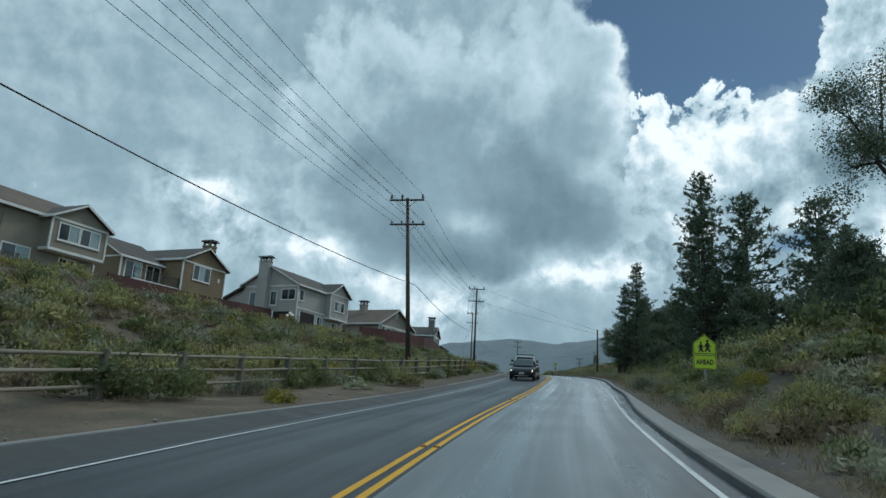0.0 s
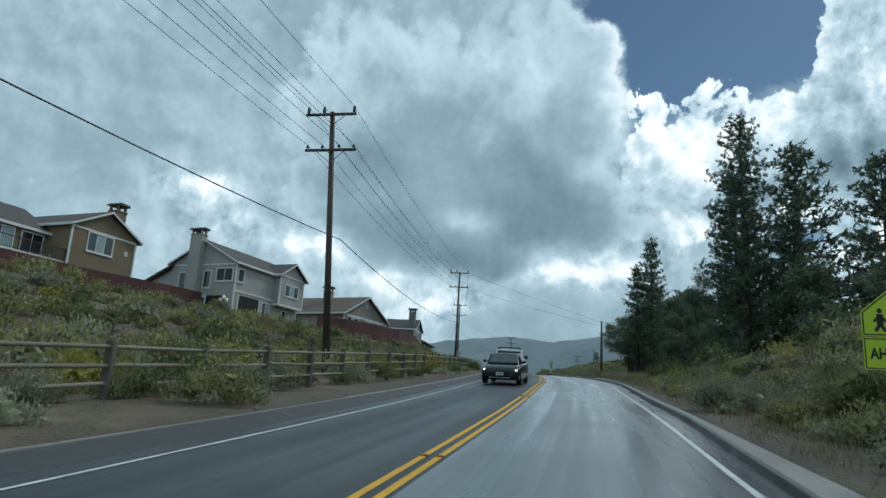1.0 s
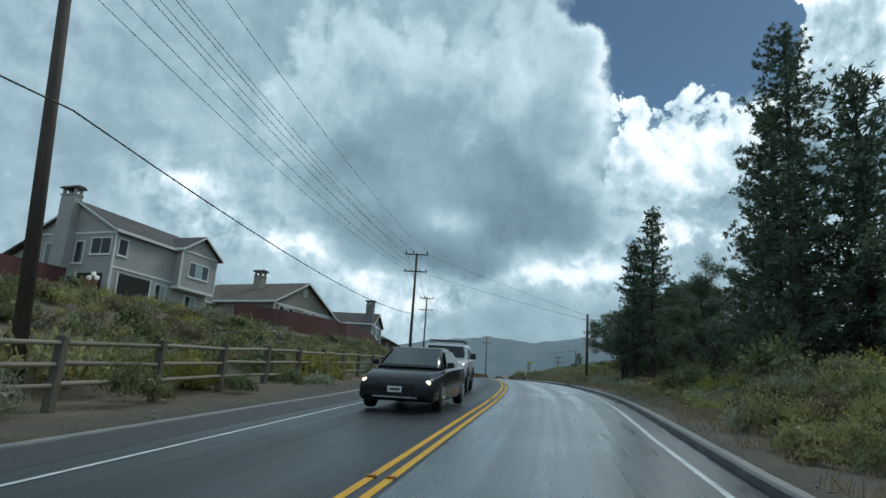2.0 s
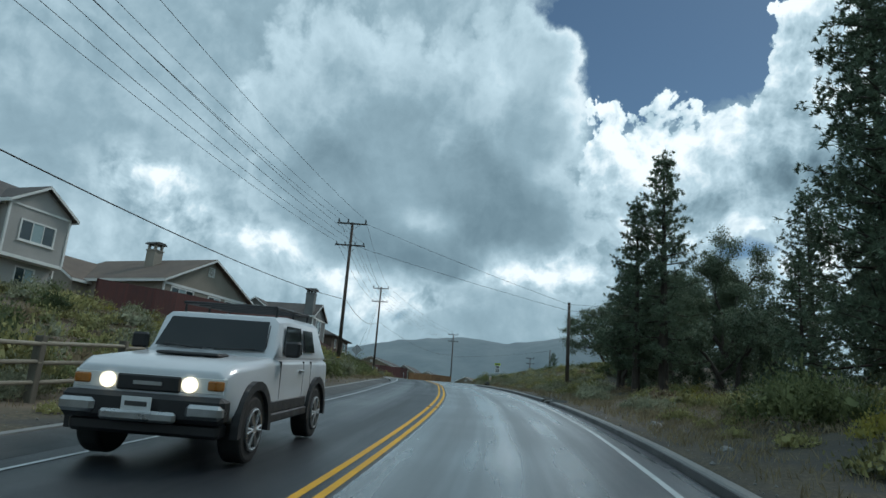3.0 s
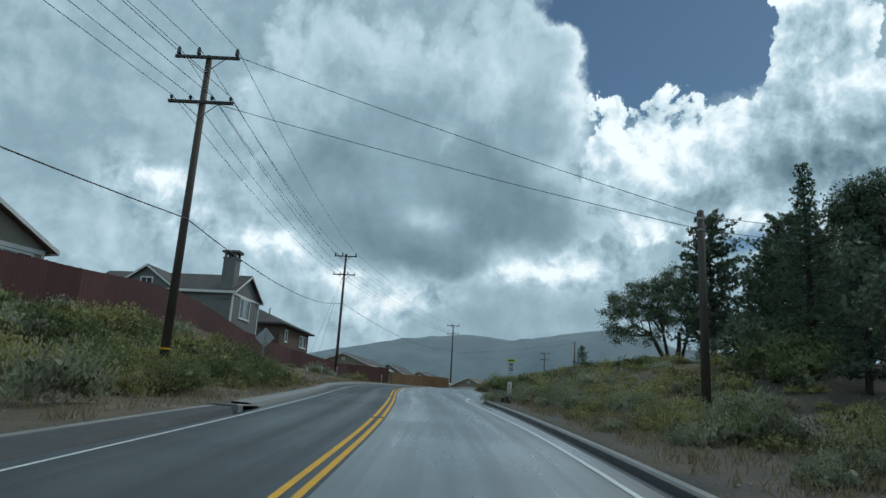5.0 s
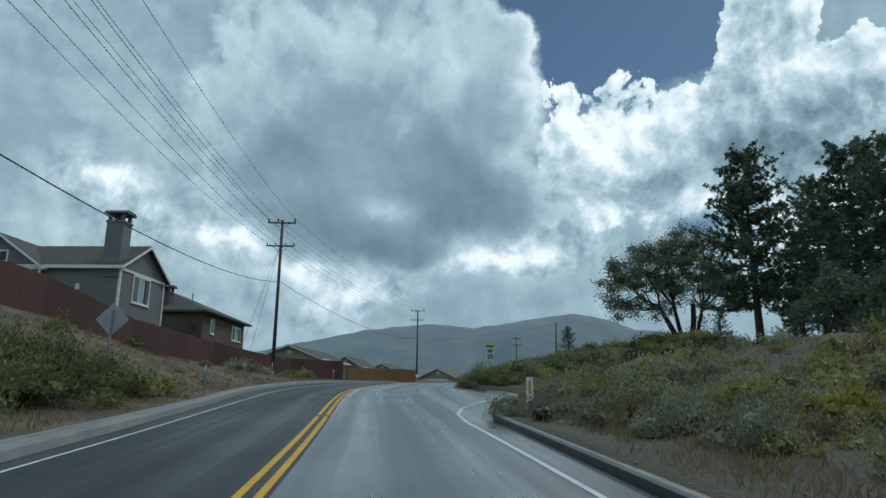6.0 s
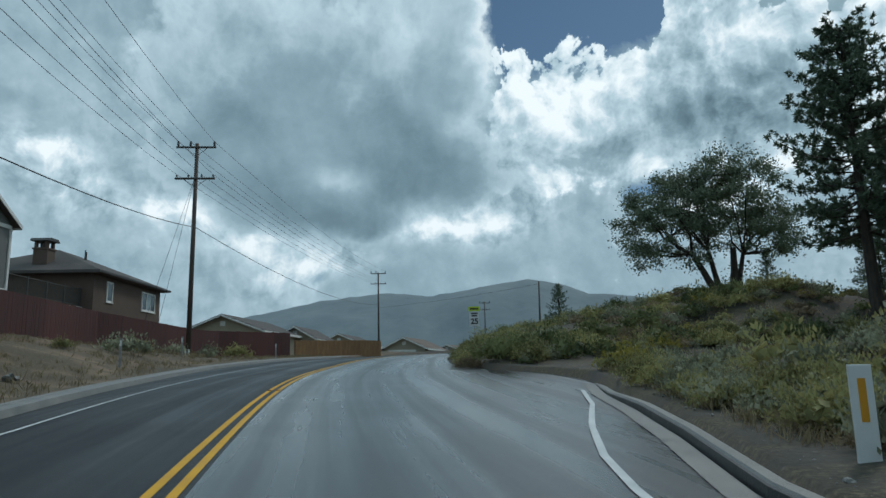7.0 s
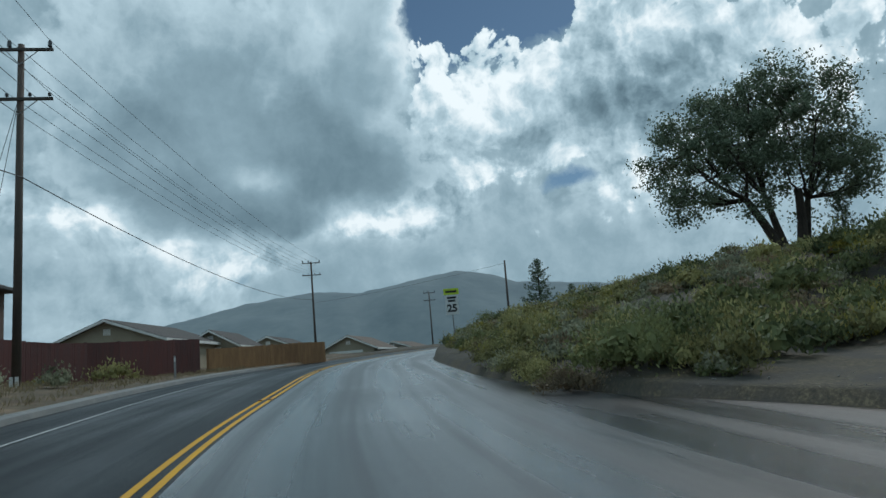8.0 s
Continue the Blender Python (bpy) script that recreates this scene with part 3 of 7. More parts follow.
def leaf_quads(rng, centres, along, length, width, facing=None):
    """A leaf at each centre, drawn out along its way, turned about it at random or so that it looks out of its plant."""
    n = len(centres)
    a = along / (np.linalg.norm(along, axis=1, keepdims=True) + 1e-9)
    side = np.cross(a, rng.normal(size=(n, 3)) if facing is None else facing / (np.linalg.norm(facing, axis=1, keepdims=True) + 1e-9) + rng.normal(size=(n, 3)) * 0.33)
    side /= np.linalg.norm(side, axis=1, keepdims=True) + 1e-9
    L = (length * rng.uniform(0.6, 1.3, n))[:, None] * 0.5
    W = (width * rng.uniform(0.6, 1.3, n))[:, None] * 0.5
    c = centres
    return np.stack([c - a * L - side * W * 0.5, c - a * L * 0.1 + side * W, c + a * L, c - a * L * 0.1 - side * W * 1.0], 1).astype(np.float32)


# ---- the lie of the land ----
ROAD_Y = [-80, -40, 0, 6, 12, 18, 24, 30, 36, 42, 48, 54, 60, 66, 72, 78, 84, 90, 96, 102, 108, 114, 120, 126, 132, 138, 144, 154, 165, 178, 195, 215, 240, 300]
ROAD_X = [-6.02, -2.82, -1.45, -1.42, -1.37, -1.18, -0.88, -0.48, -0.13, 0.13, 0.33, 0.62, 0.65, 0.61, 0.39, 0.09, -0.46, -0.98, -1.54, -2.29, -3.07, -3.95, -4.84, -5.64, -6.21, -6.4, -6.11, -5.97, -5.2, -1.43, 5.0, 14.0, 28.0, 70.0]
RISE_Y = [-80, -10, 0, 8, 16, 24, 36, 49, 57, 65, 77, 88, 96, 104, 111, 119, 127, 135, 150, 170, 200, 230, 700]
RISE_Z = [-6.7, -1.98, -1.30, -0.77, -0.19, 0.40, 1.38, 2.45, 3.07, 3.64, 4.44, 5.13, 5.57, 5.99, 6.34, 6.77, 7.17, 7.52, 8.13, 8.75, 9.65, 10.5, 8.6]
_yy = np.arange(-80, 301, 1.0)
_cx = np.interp(_yy, ROAD_Y, ROAD_X)
for _ in range(3):
    _cx = np.convolve(np.pad(_cx, 3, mode="edge"), np.ones(7) / 7, "valid")
_ry = np.arange(-80, 701, 1.0)
_rz = np.interp(_ry, RISE_Y, RISE_Z)
for _ in range(2):
    _rz = np.convolve(np.pad(_rz, 3, mode="edge"), np.ones(7) / 7, "valid")


def centre(y):
    return np.interp(y, _yy, _cx)


def road_z(y):
    """Height of the road along its way: it climbs, ever less steeply."""
    return np.interp(y, _ry, _rz)


def smooth_step(a, b, v):
    k = np.clip((v - a) / (b - a), 0, 1)
    return k * k * (3 - 2 * k)


def left_edge(y):
    """Back of the left kerb, from the yellow line."""
    return np.interp(y, [-80, 8, 20, 50, 60, 90, 98, 118, 122, 134, 143, 160], [-4.7, -4.7, -4.15, -4.0, -4.3, -4.2, -3.95, -4.05, -4.3, -5.0, -6.0, -6.2])



def right_edge(y):
    """Back of the right kerb and of the paved pull-out, from the yellow line."""
    return np.interp(y, [-80, 25, 33, 42, 52, 62, 75, 95, 113, 116, 119, 122, 125, 128, 131, 134, 137, 141, 145, 230], [4.6, 4.6, 4.48, 4.34, 4.42, 4.58, 4.6, 4.45, 4.48, 5.0, 5.98, 6.8, 7.45, 8.3, 8.7, 8.2, 6.8, 5.9, 5.5, 5.5])


def knoll_front(x):
    """Where the knoll begins to rise beyond the turn-out."""
    return np.interp(x, [-1, 1, 4.6, 11, 20, 60], [134.5, 134.5, 137.5, 140.0, 138.5, 138])


def ground_z(x, y):
    """Height of the ground: banks beside the road, level lots behind, a knoll beyond the side street."""
    x, y = np.asarray(x, float), np.asarray(y, float)
    s = x - centre(y)
    z = road_z(y) + 0.02
    # left: verge, bank, house lots
    rise = np.interp(y, [-80, 20, 40, 45, 58, 66, 80, 95, 120, 128, 137, 142, 150, 160, 175, 200], [5.0, 5.9, 5.9, 5.6, 4.9, 4.5, 4.3, 3.6, 3.8, 3.2, 1.8, 1.5, 0.95, 0.1, 0.0, 0.0])
    foot = np.interp(y, [-80, 60, 90, 105, 125, 300], [8.5, 8.5, 8.0, 6.0, 6.0, 7.0])
    top = np.interp(y, [-80, 20, 60, 80, 100, 125, 150, 170, 200], [33, 34, 34, 31, 22, 15.3, 13.8, 10, 10])
    k = np.clip((-s - foot) / (top - foot), 0, 1)
    left = rise * (0.35 * k + 0.65 * smooth_step(0, 1, k)) + 0.06
    # right: verge, bank, knoll
    slope = np.interp(y, [-80, 10, 28, 46, 60, 76, 106, 114, 300], [0.30, 0.33, 0.42, 0.40, 0.24, 0.05, 0.05, 0.16, 0.16])
    start = np.interp(y, [-80, 60, 85, 300], [6.6, 6.8, 6.0, 6.0])
    right = slope * np.clip(s - start, 0, 14) + 0.05
    knoll_x = np.interp(x, [-0.8, 1, 3, 5.4, 8, 11, 15, 18, 22, 28, 40, 80], [0, 0.45, 0.95, 1.6, 2.2, 2.7, 3.3, 3.6, 3.1, 2.4, 2.2, 2.2]) + 1.0 * np.exp(-((x - 20) / 5) ** 2 - ((y - 162) / 6) ** 2)
    front = knoll_front(x)
    on_knoll = smooth_step(front, front + 10, y) * (1 - smooth_step(172, 205, y))
    near_rise = smooth_step(106, 118, y) * (1 - smooth_step(120, 129, y)) * np.interp(x, [3, 6, 12, 25], [0, 1.0, 2.0, 2.8])
    right = np.where(y > 106, 0.05 + 0.03 * np.clip(s - 6, 0, 14) * (1 - on_knoll) + knoll_x * on_knoll + near_rise, right)
    z = z + np.where(s < left_edge(y), left, 0) + np.where(s > right_edge(y), right, 0)
    # the far plain sinks away
    far = np.clip(np.hypot(x, y - 100) - 320, 0, None)
    return z - 0.02 * np.minimum(far, 900)


def lump(x, y, amount, scale):
    return amount * noise.noise(Vector((x * scale, y * scale, 3.1)))


def build_ground():
    ys = np.concatenate([np.linspace(-600, -90, 18), np.arange(-80, 215, 1.2), np.linspace(216, 330, 40), np.geomspace(345, 4000, 22)])
    far_left = np.concatenate([-np.geomspace(4000, 60, 22), np.arange(-55, -12, 1.0), np.arange(-12, -6.4, 0.6)])
    right = np.concatenate([[-0.15, 0.02], np.arange(0.5, 9.5, 0.6), np.arange(10, 41, 1.0), np.geomspace(45, 4000, 22)])
    inner = np.array([-1.0, -0.5, -0.02, 0.15])
    Y = np.repeat(ys[:, None], len(far_left) + len(inner) + 2 + len(right), 1)
    shift = np.minimum(0, left_edge(ys) + 5.2)[:, None]
    S = np.concatenate([far_left[None] + shift, left_edge(ys)[:, None] + inner[None], np.repeat(np.array([[-2.0, 2.0]]), len(ys), 0), right_edge(ys)[:, None] + right[None]], 1)
    X = S + centre(Y)
    Z = ground_z(X, Y)
    for i in range(Z.shape[0]):
        edge = float(right_edge(ys[i]))
        for j in range(Z.shape[1]):
            s, y = S[i, j], Y[i, j]
            if float(left_edge(y)) <= s <= edge:
                Z[i, j] -= 0.16
            elif abs(s) < 200:
                off = min(1.0, (-s + float(left_edge(y))) / 3.0 if s < 0 else (s - edge) / 3.0)
                Z[i, j] += off * (lump(X[i, j], y, 0.28, 0.22) + lump(X[i, j], y, 0.10, 0.8))
    ob = grid_mesh("ground", np.stack([X, Y, Z], -1), M["dirt"])
    return tagged(ob, "brown dirt ground with banks beside the road", "ground", kind="structure")


def ribbon(name, ys, s_rows, mat, label, category, kind="structure", smooth=True):
    """A strip that follows the road: s_rows are (offset, height over the road)."""
    P = np.zeros((len(ys), len(s_rows), 3))
    for j, (s, h) in enumerate(s_rows):
        sv = s(ys) if callable(s) else s
        # the heading turns the offset square to the road
        dx = (centre(ys + 1) - centre(ys - 1)) / 2
        n = np.sqrt(1 + dx * dx)
        P[:, j, 0] = centre(ys) + sv / n
        P[:, j, 1] = ys - sv * dx / n
        P[:, j, 2] = road_z(ys) + (h(ys) if callable(h) else h)
    ob = grid_mesh(name, P, mat, smooth)
    uv = ob.data.uv_layers.new(name="along")
    wide = [s(ys) if callable(s) else np.full(len(ys), float(s)) for s, h in s_rows]
    flat = np.stack([np.stack(wide, 1), np.repeat(ys[:, None], len(s_rows), 1)], -1).reshape(-1, 2)
    idx = np.zeros(len(ob.data.loops), np.int32)
    ob.data.loops.foreach_get("vertex_index", idx)
    uv.data.foreach_set("uv", flat[idx].reshape(-1).astype(np.float32))
    return tagged(ob, label, category, kind=kind)


def line_left(y):
    return np.interp(y, [0, 10, 20, 34, 60, 122, 135, 145, 170], [-3.3, -3.3, -3.02, -2.95, -3.1, -3.1, -3.4, -3.9, -4.0])


def line_right(y):
    return np.interp(y, [0, 15, 33, 46, 55, 65, 74, 97, 104, 112, 114.5, 116.5, 118, 120.2, 123, 125.5, 128], [3.75, 3.75, 3.68, 3.6, 3.7, 3.86, 3.84, 3.72, 3.58, 3.46, 3.58, 3.95, 4.32, 5.08, 6.2, 6.95, 7.6])


def build_road():
    ys = np.arange(-80, 300, 1.0)
    ribbon("road", ys, [(lambda y: left_edge(y) + 0.3, -0.04), (-3.1, -0.02), (-1.5, -0.002), (0.21, 0.0)], M["asphalt"], "dark wet asphalt lane of the road", "road")
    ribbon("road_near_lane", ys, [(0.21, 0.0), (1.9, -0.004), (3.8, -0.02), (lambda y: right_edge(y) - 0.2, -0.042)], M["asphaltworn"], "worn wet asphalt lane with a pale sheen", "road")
    for off in (-0.105, 0.105):
        ribbon("yellow_line", ys, [(off - 0.047, 0.004), (off + 0.047, 0.004)], M["yellow"], "solid yellow centre line painted on the asphalt", "road marking")
    ribbon("edge_line_left", ys, [(lambda y: line_left(y) - 0.04, -0.015), (lambda y: line_left(y) + 0.04, -0.012)], M["white"], "solid white edge line painted on the asphalt", "road marking")
    ribbon("edge_line_right", np.arange(-80, 126.1, 0.5), [(lambda y: line_right(y) - 0.05, -0.012), (lambda y: line_right(y) + 0.05, -0.014)], M["white"],
           "white edge line that swings into a paved pull-out", "road marking")
    def lean(f, o=0.0):
        # gritty berm on the near stretch, a plain kerb further up
        def place(y):
            inner = np.interp(y, [0, 84, 98, 118], [-3.5, -3.5, -3.45, -3.73])
            inner = np.where(y > 118, left_edge(y) + 0.32, inner)
            return inner + f * (left_edge(y) - inner) + o
        return place
    def up(low, tall):
        # a gentle roll on the lower stretch, an upright kerb on the upper one
        return lambda y: low + (tall - low) * smooth_step(84, 97, y)
    kerb_l = [(lean(0.0, 0.01), -0.06), (lean(0.0), -0.028), (lean(0.12), up(-0.022, 0.095)), (lean(0.3), up(-0.01, 0.118)), (lean(0.78), up(0.075, 0.124)), (lean(1.0, -0.06), up(0.085, 0.127)), (lean(1.0, -0.1), -0.1)]
    # broken where the drain opens
    for a, b in ((-79.8, 97.9), (99.8, 200)):
        ribbon("kerb_left", np.arange(a, b, 0.6), kerb_l, M["berm" if a < 0 else "concrete"], "low rolled kerb of damp gritty asphalt" if a < 0 else "upright kerb of pale damp concrete", "kerb", smooth=False)
        ribbon("kerb_lip", np.arange(a, b, 0.6), [(lean(1.0, 0.06), up(0.06, 0.11)), (lean(1.0, 0.05), up(0.098, 0.135)), (lean(1.0, -0.1), up(0.10, 0.138)), (lean(1.0, -0.12), 0.0)], M["concrete"], "pale worn lip along the back of the kerb", "kerb", smooth=False)

    def back(o):
        return lambda y: right_edge(y) + o
    def face(o):
        # a broad kerb that narrows beyond the crossing sign
        return lambda y: right_edge(y) - np.interp(y, [0, 24, 34, 130], [0.48, 0.46, 0.14, 0.12]) + o
    def high(v):
        # the kerb sinks to the ground at its far end
        return lambda y: -0.1 + (v + 0.1) * (1 - smooth_step(121, 128.5, y) * 0.75)
    kerb_r = [(face(-0.03), -0.06), (face(0.0), high(0.07)), (face(0.025), high(0.095)), (back(0.0), high(0.1)), (back(0.04), high(0.09)), (back(0.07), -0.1)]
    ribbon("gutter_pan", np.arange(60, 112.6, 0.5), [(lambda y: right_edge(y) - 0.52, -0.034), (lambda y: right_edge(y) - 0.15, -0.037)], M["asphalt"], "dark wet gutter along the kerb", "gutter")
    ribbon("gutter_apron", np.arange(76.2, 81.3, 0.5), [(lambda y: right_edge(y) - 0.95, -0.026), (lambda y: right_edge(y) - 0.53, -0.031)], M["concrete"], "pale wet concrete apron before the drain", "gutter")
    ribbon("concrete_gutter", np.arange(112.7, 128.7, 0.5), [(lambda y: right_edge(y) - 0.5, -0.026), (lambda y: right_edge(y) - 0.2, -0.03)], M["concrete"], "pale wet concrete gutter of the pull-out", "gutter")
    for a, b in ((-80, 77.51), (79.5, 128.7)):
        ribbon("kerb_right", np.arange(a, b, 0.5), kerb_r, M["concrete"], "raised concrete kerb, worn and wet", "kerb", smooth=False)
        # strip over the kerb side: wetness and painted shade in one dark colour
        ribbon("kerb_face", np.arange(a, b, 0.5), [(face(-0.045), -0.06), (face(-0.03), high(0.066)), (face(0.0), high(0.072))], M["wetshade"], "wet face of the kerb with its shade painted in", "kerb", smooth=False)
    # paired reflective markers on the centre line
    marker = boxes((-0.05, -0.05, 0, 0.05, 0.05, 0.02), bevel=0.008)
    me = mesh_object("road_marker", marker, M["amber_dull"])
    first = True
    for y in np.arange(11, 175, 14.6):
        for off in (-0.105, 0.105):
            m = pose(float(centre(y)) + off, float(y), float(road_z(y)) + 0.006)
            ob = me if first else copy_thing(me, m)
            ob.matrix_basis = m
            tagged(ob, "small amber reflective marker on the centre line", "road marker", "markers on the centre line")
            first = False


def inlet(x, y, z, length, yaw, high, back, name_label):
    """Kerb drain: a concrete block let into the kerb, its opening towards the gutter backed by a block painted as
    shade.
    """
    t = thing("storm_drain", pose(x, y, z, 0, 0, yaw), name_label, "drain")
    e, w = length / 2, 0.45
    outline = [(-back, -0.2), (0.2, -0.2), (0.2, high - 0.03), (0.15, high), (-back, high)]
    for a, b in ((-e - w, -e), (e, e + w)):
        part("kerb_block", prism(bmesh.new(), outline, "y", a, b), M["concrete"], t)
    part("lintel", boxes((-back, -e + 0.002, high - 0.05, 0.19, e - 0.002, high - 0.004), bevel=0.012), M["concrete"], t)
    # solid near-black block: the shade of the opening is in its colour
    part("throat", boxes((-back + 0.04, -e + 0.003, -0.2, -0.12, e - 0.003, high - 0.053)), M["shadefill"], t, "near-black block painted as the shade inside the drain")
    part("apron", boxes((-0.118, -e + 0.003, -0.12, 0.2, e - 0.003, -0.035)), M["asphalt"], t, "wet floor of the opening")


def build_mountain():
    """The long ridge beyond the valley, and a lower one in front of it."""
    def ridge(name, azs, els, dist, label, seed, depth, low):
        A = np.arange(-100, 101, 0.5)
        E = np.interp(A, azs, els)
        rows = 14
        P = np.zeros((len(A), rows, 3))
        for i, a in enumerate(A):
            for j in range(rows):
                k = j / (rows - 1)
                d = dist - depth * (1 - k)
                h = math.tan(radians(E[i])) * dist * (1 - (1 - k) ** 1.6) + 8 + low * (1 - k)
                ar = radians(a)
                wob = noise.fractal(Vector((a * 0.12, k * 1.7, seed)), 1.0, 2.0, 4) * 70 * math.sin(k * math.pi)
                P[i, j] = d * math.sin(ar), 100 + d * math.cos(ar), h + wob * (0.6 if k < 1 else 0) + (noise.noise(Vector((a * 0.9, 0, seed))) * 5 if j == rows - 1 else 0)
        # distance haze comes from the ridge's own painted colour
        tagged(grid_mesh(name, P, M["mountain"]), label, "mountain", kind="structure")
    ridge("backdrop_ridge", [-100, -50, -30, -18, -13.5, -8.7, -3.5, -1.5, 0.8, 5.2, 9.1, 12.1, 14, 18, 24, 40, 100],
          [2, 3, 3.2, 3.4, 4.5, 5.6, 6.25, 6.2, 5.95, 6.65, 7.2, 6.6, 5.8, 5.4, 4.6, 3.5, 2], 2600, "long mountain ridge under the clouds, blue-grey haze painted in", 4.0, 900, -60)


# ---- poles and wires ----
def utility_pole(base, top, arms, label, yaw=0.0, lower_pins=4, radius=0.17):
    """A wooden pole with two crossarms, braces and insulators. arms: heights of the upper and lower arm."""
    base, top = Vector(base), Vector(top)
    t = thing("utility_pole", pose(*base), label, "utility pole", "poles along the road")
    lean = top - base
    part("shaft", tubes(((0, 0, -0.4), lean, radius, radius * 0.68), n=14), M["pole"], t, smooth=True)
    pins = {}
    turn = Matrix.Rotation(radians(yaw), 3, "Z")
    for k, z in enumerate(arms):
        c = lean * (z - base.z) / lean.z
        half = 1.27
        arm = boxes((-half, -0.05, -0.06, half, 0.05, 0.06), bevel=0.01)
        a = part("crossarm", arm, M["arm"], t)
        a.matrix_basis = Matrix.Translation(c + turn @ Vector((0, -0.19, 0))) @ turn.to_4x4()
        for sgn in (-1, 1):
            part("brace", tubes(((sgn * 0.7, 0, -0.06), (0, 0.05, -0.62), 0.018), n=6), M["steel"], a)
        offs = (-1.15, -0.36, 1.15) if k == 0 else ((-1.15, -0.42, 0.42, 1.15) if lower_pins == 4 else (-1.15, 1.15))
        for o in offs:
            bm = bmesh.new()
            if k == 0:
                tube(bm, (o, 0, 0.05), (o, 0, 0.12), 0.03, n=8)
                tube(bm, (o, 0, 0.12), (o, 0, 0.34), 0.085, 0.075, n=10)
                tube(bm, (o, 0, 0.34), (o, 0, 0.42), 0.075, 0.03, n=10)
            else:
                tube(bm, (o, 0, 0.05), (o, 0, 0.14), 0.02, n=8)
                for zz in (0.13, 0.2):
                    tube(bm, (o, 0, zz), (o, 0, zz + 0.06), 0.075, 0.04, n=10)
            part("insulator", bm, M["porcelain"], a, smooth=False)
        pins[k] = [base + c + turn @ Vector((o, -0.19, 0.38 if k == 0 else 0.26)) for o in offs]
    return t, pins


def wire(points, sag, r, label, name="power_line"):
    """A cable hung between supports."""
    bm = bmesh.new()
    last = None
    hang = sag if isinstance(sag, (list, tuple)) else [sag] * len(points)
    for j, (a, b) in enumerate(zip(points[:-1], points[1:])):
        a, b = Vector(a), Vector(b)
        n = 16
        drop = hang[j]
        row = [a.lerp(b, i / n) + Vector((0, 0, -4 * drop * (i / n) * (1 - i / n) * (b - a).length / 50)) for i in range(n + 1)]
        side = (b - a).cross(Vector((0, 0, 1))).normalized()
        upward = side.cross(b - a).normalized()
        for p in row if j == 0 else row[1:]:
            ring = [bm.verts.new(p + (side * math.cos(k * math.tau / 5) + upward * math.sin(k * math.tau / 5)) * r) for k in range(5)]
            if last:
                for k in range(5):
                    bm.faces.new((last[k], last[(k + 1) % 5], ring[(k + 1) % 5], ring[k]))
            last = ring
    return tagged(mesh_object(name, bm, M["wire"]), label, "cable", "overhead wires")


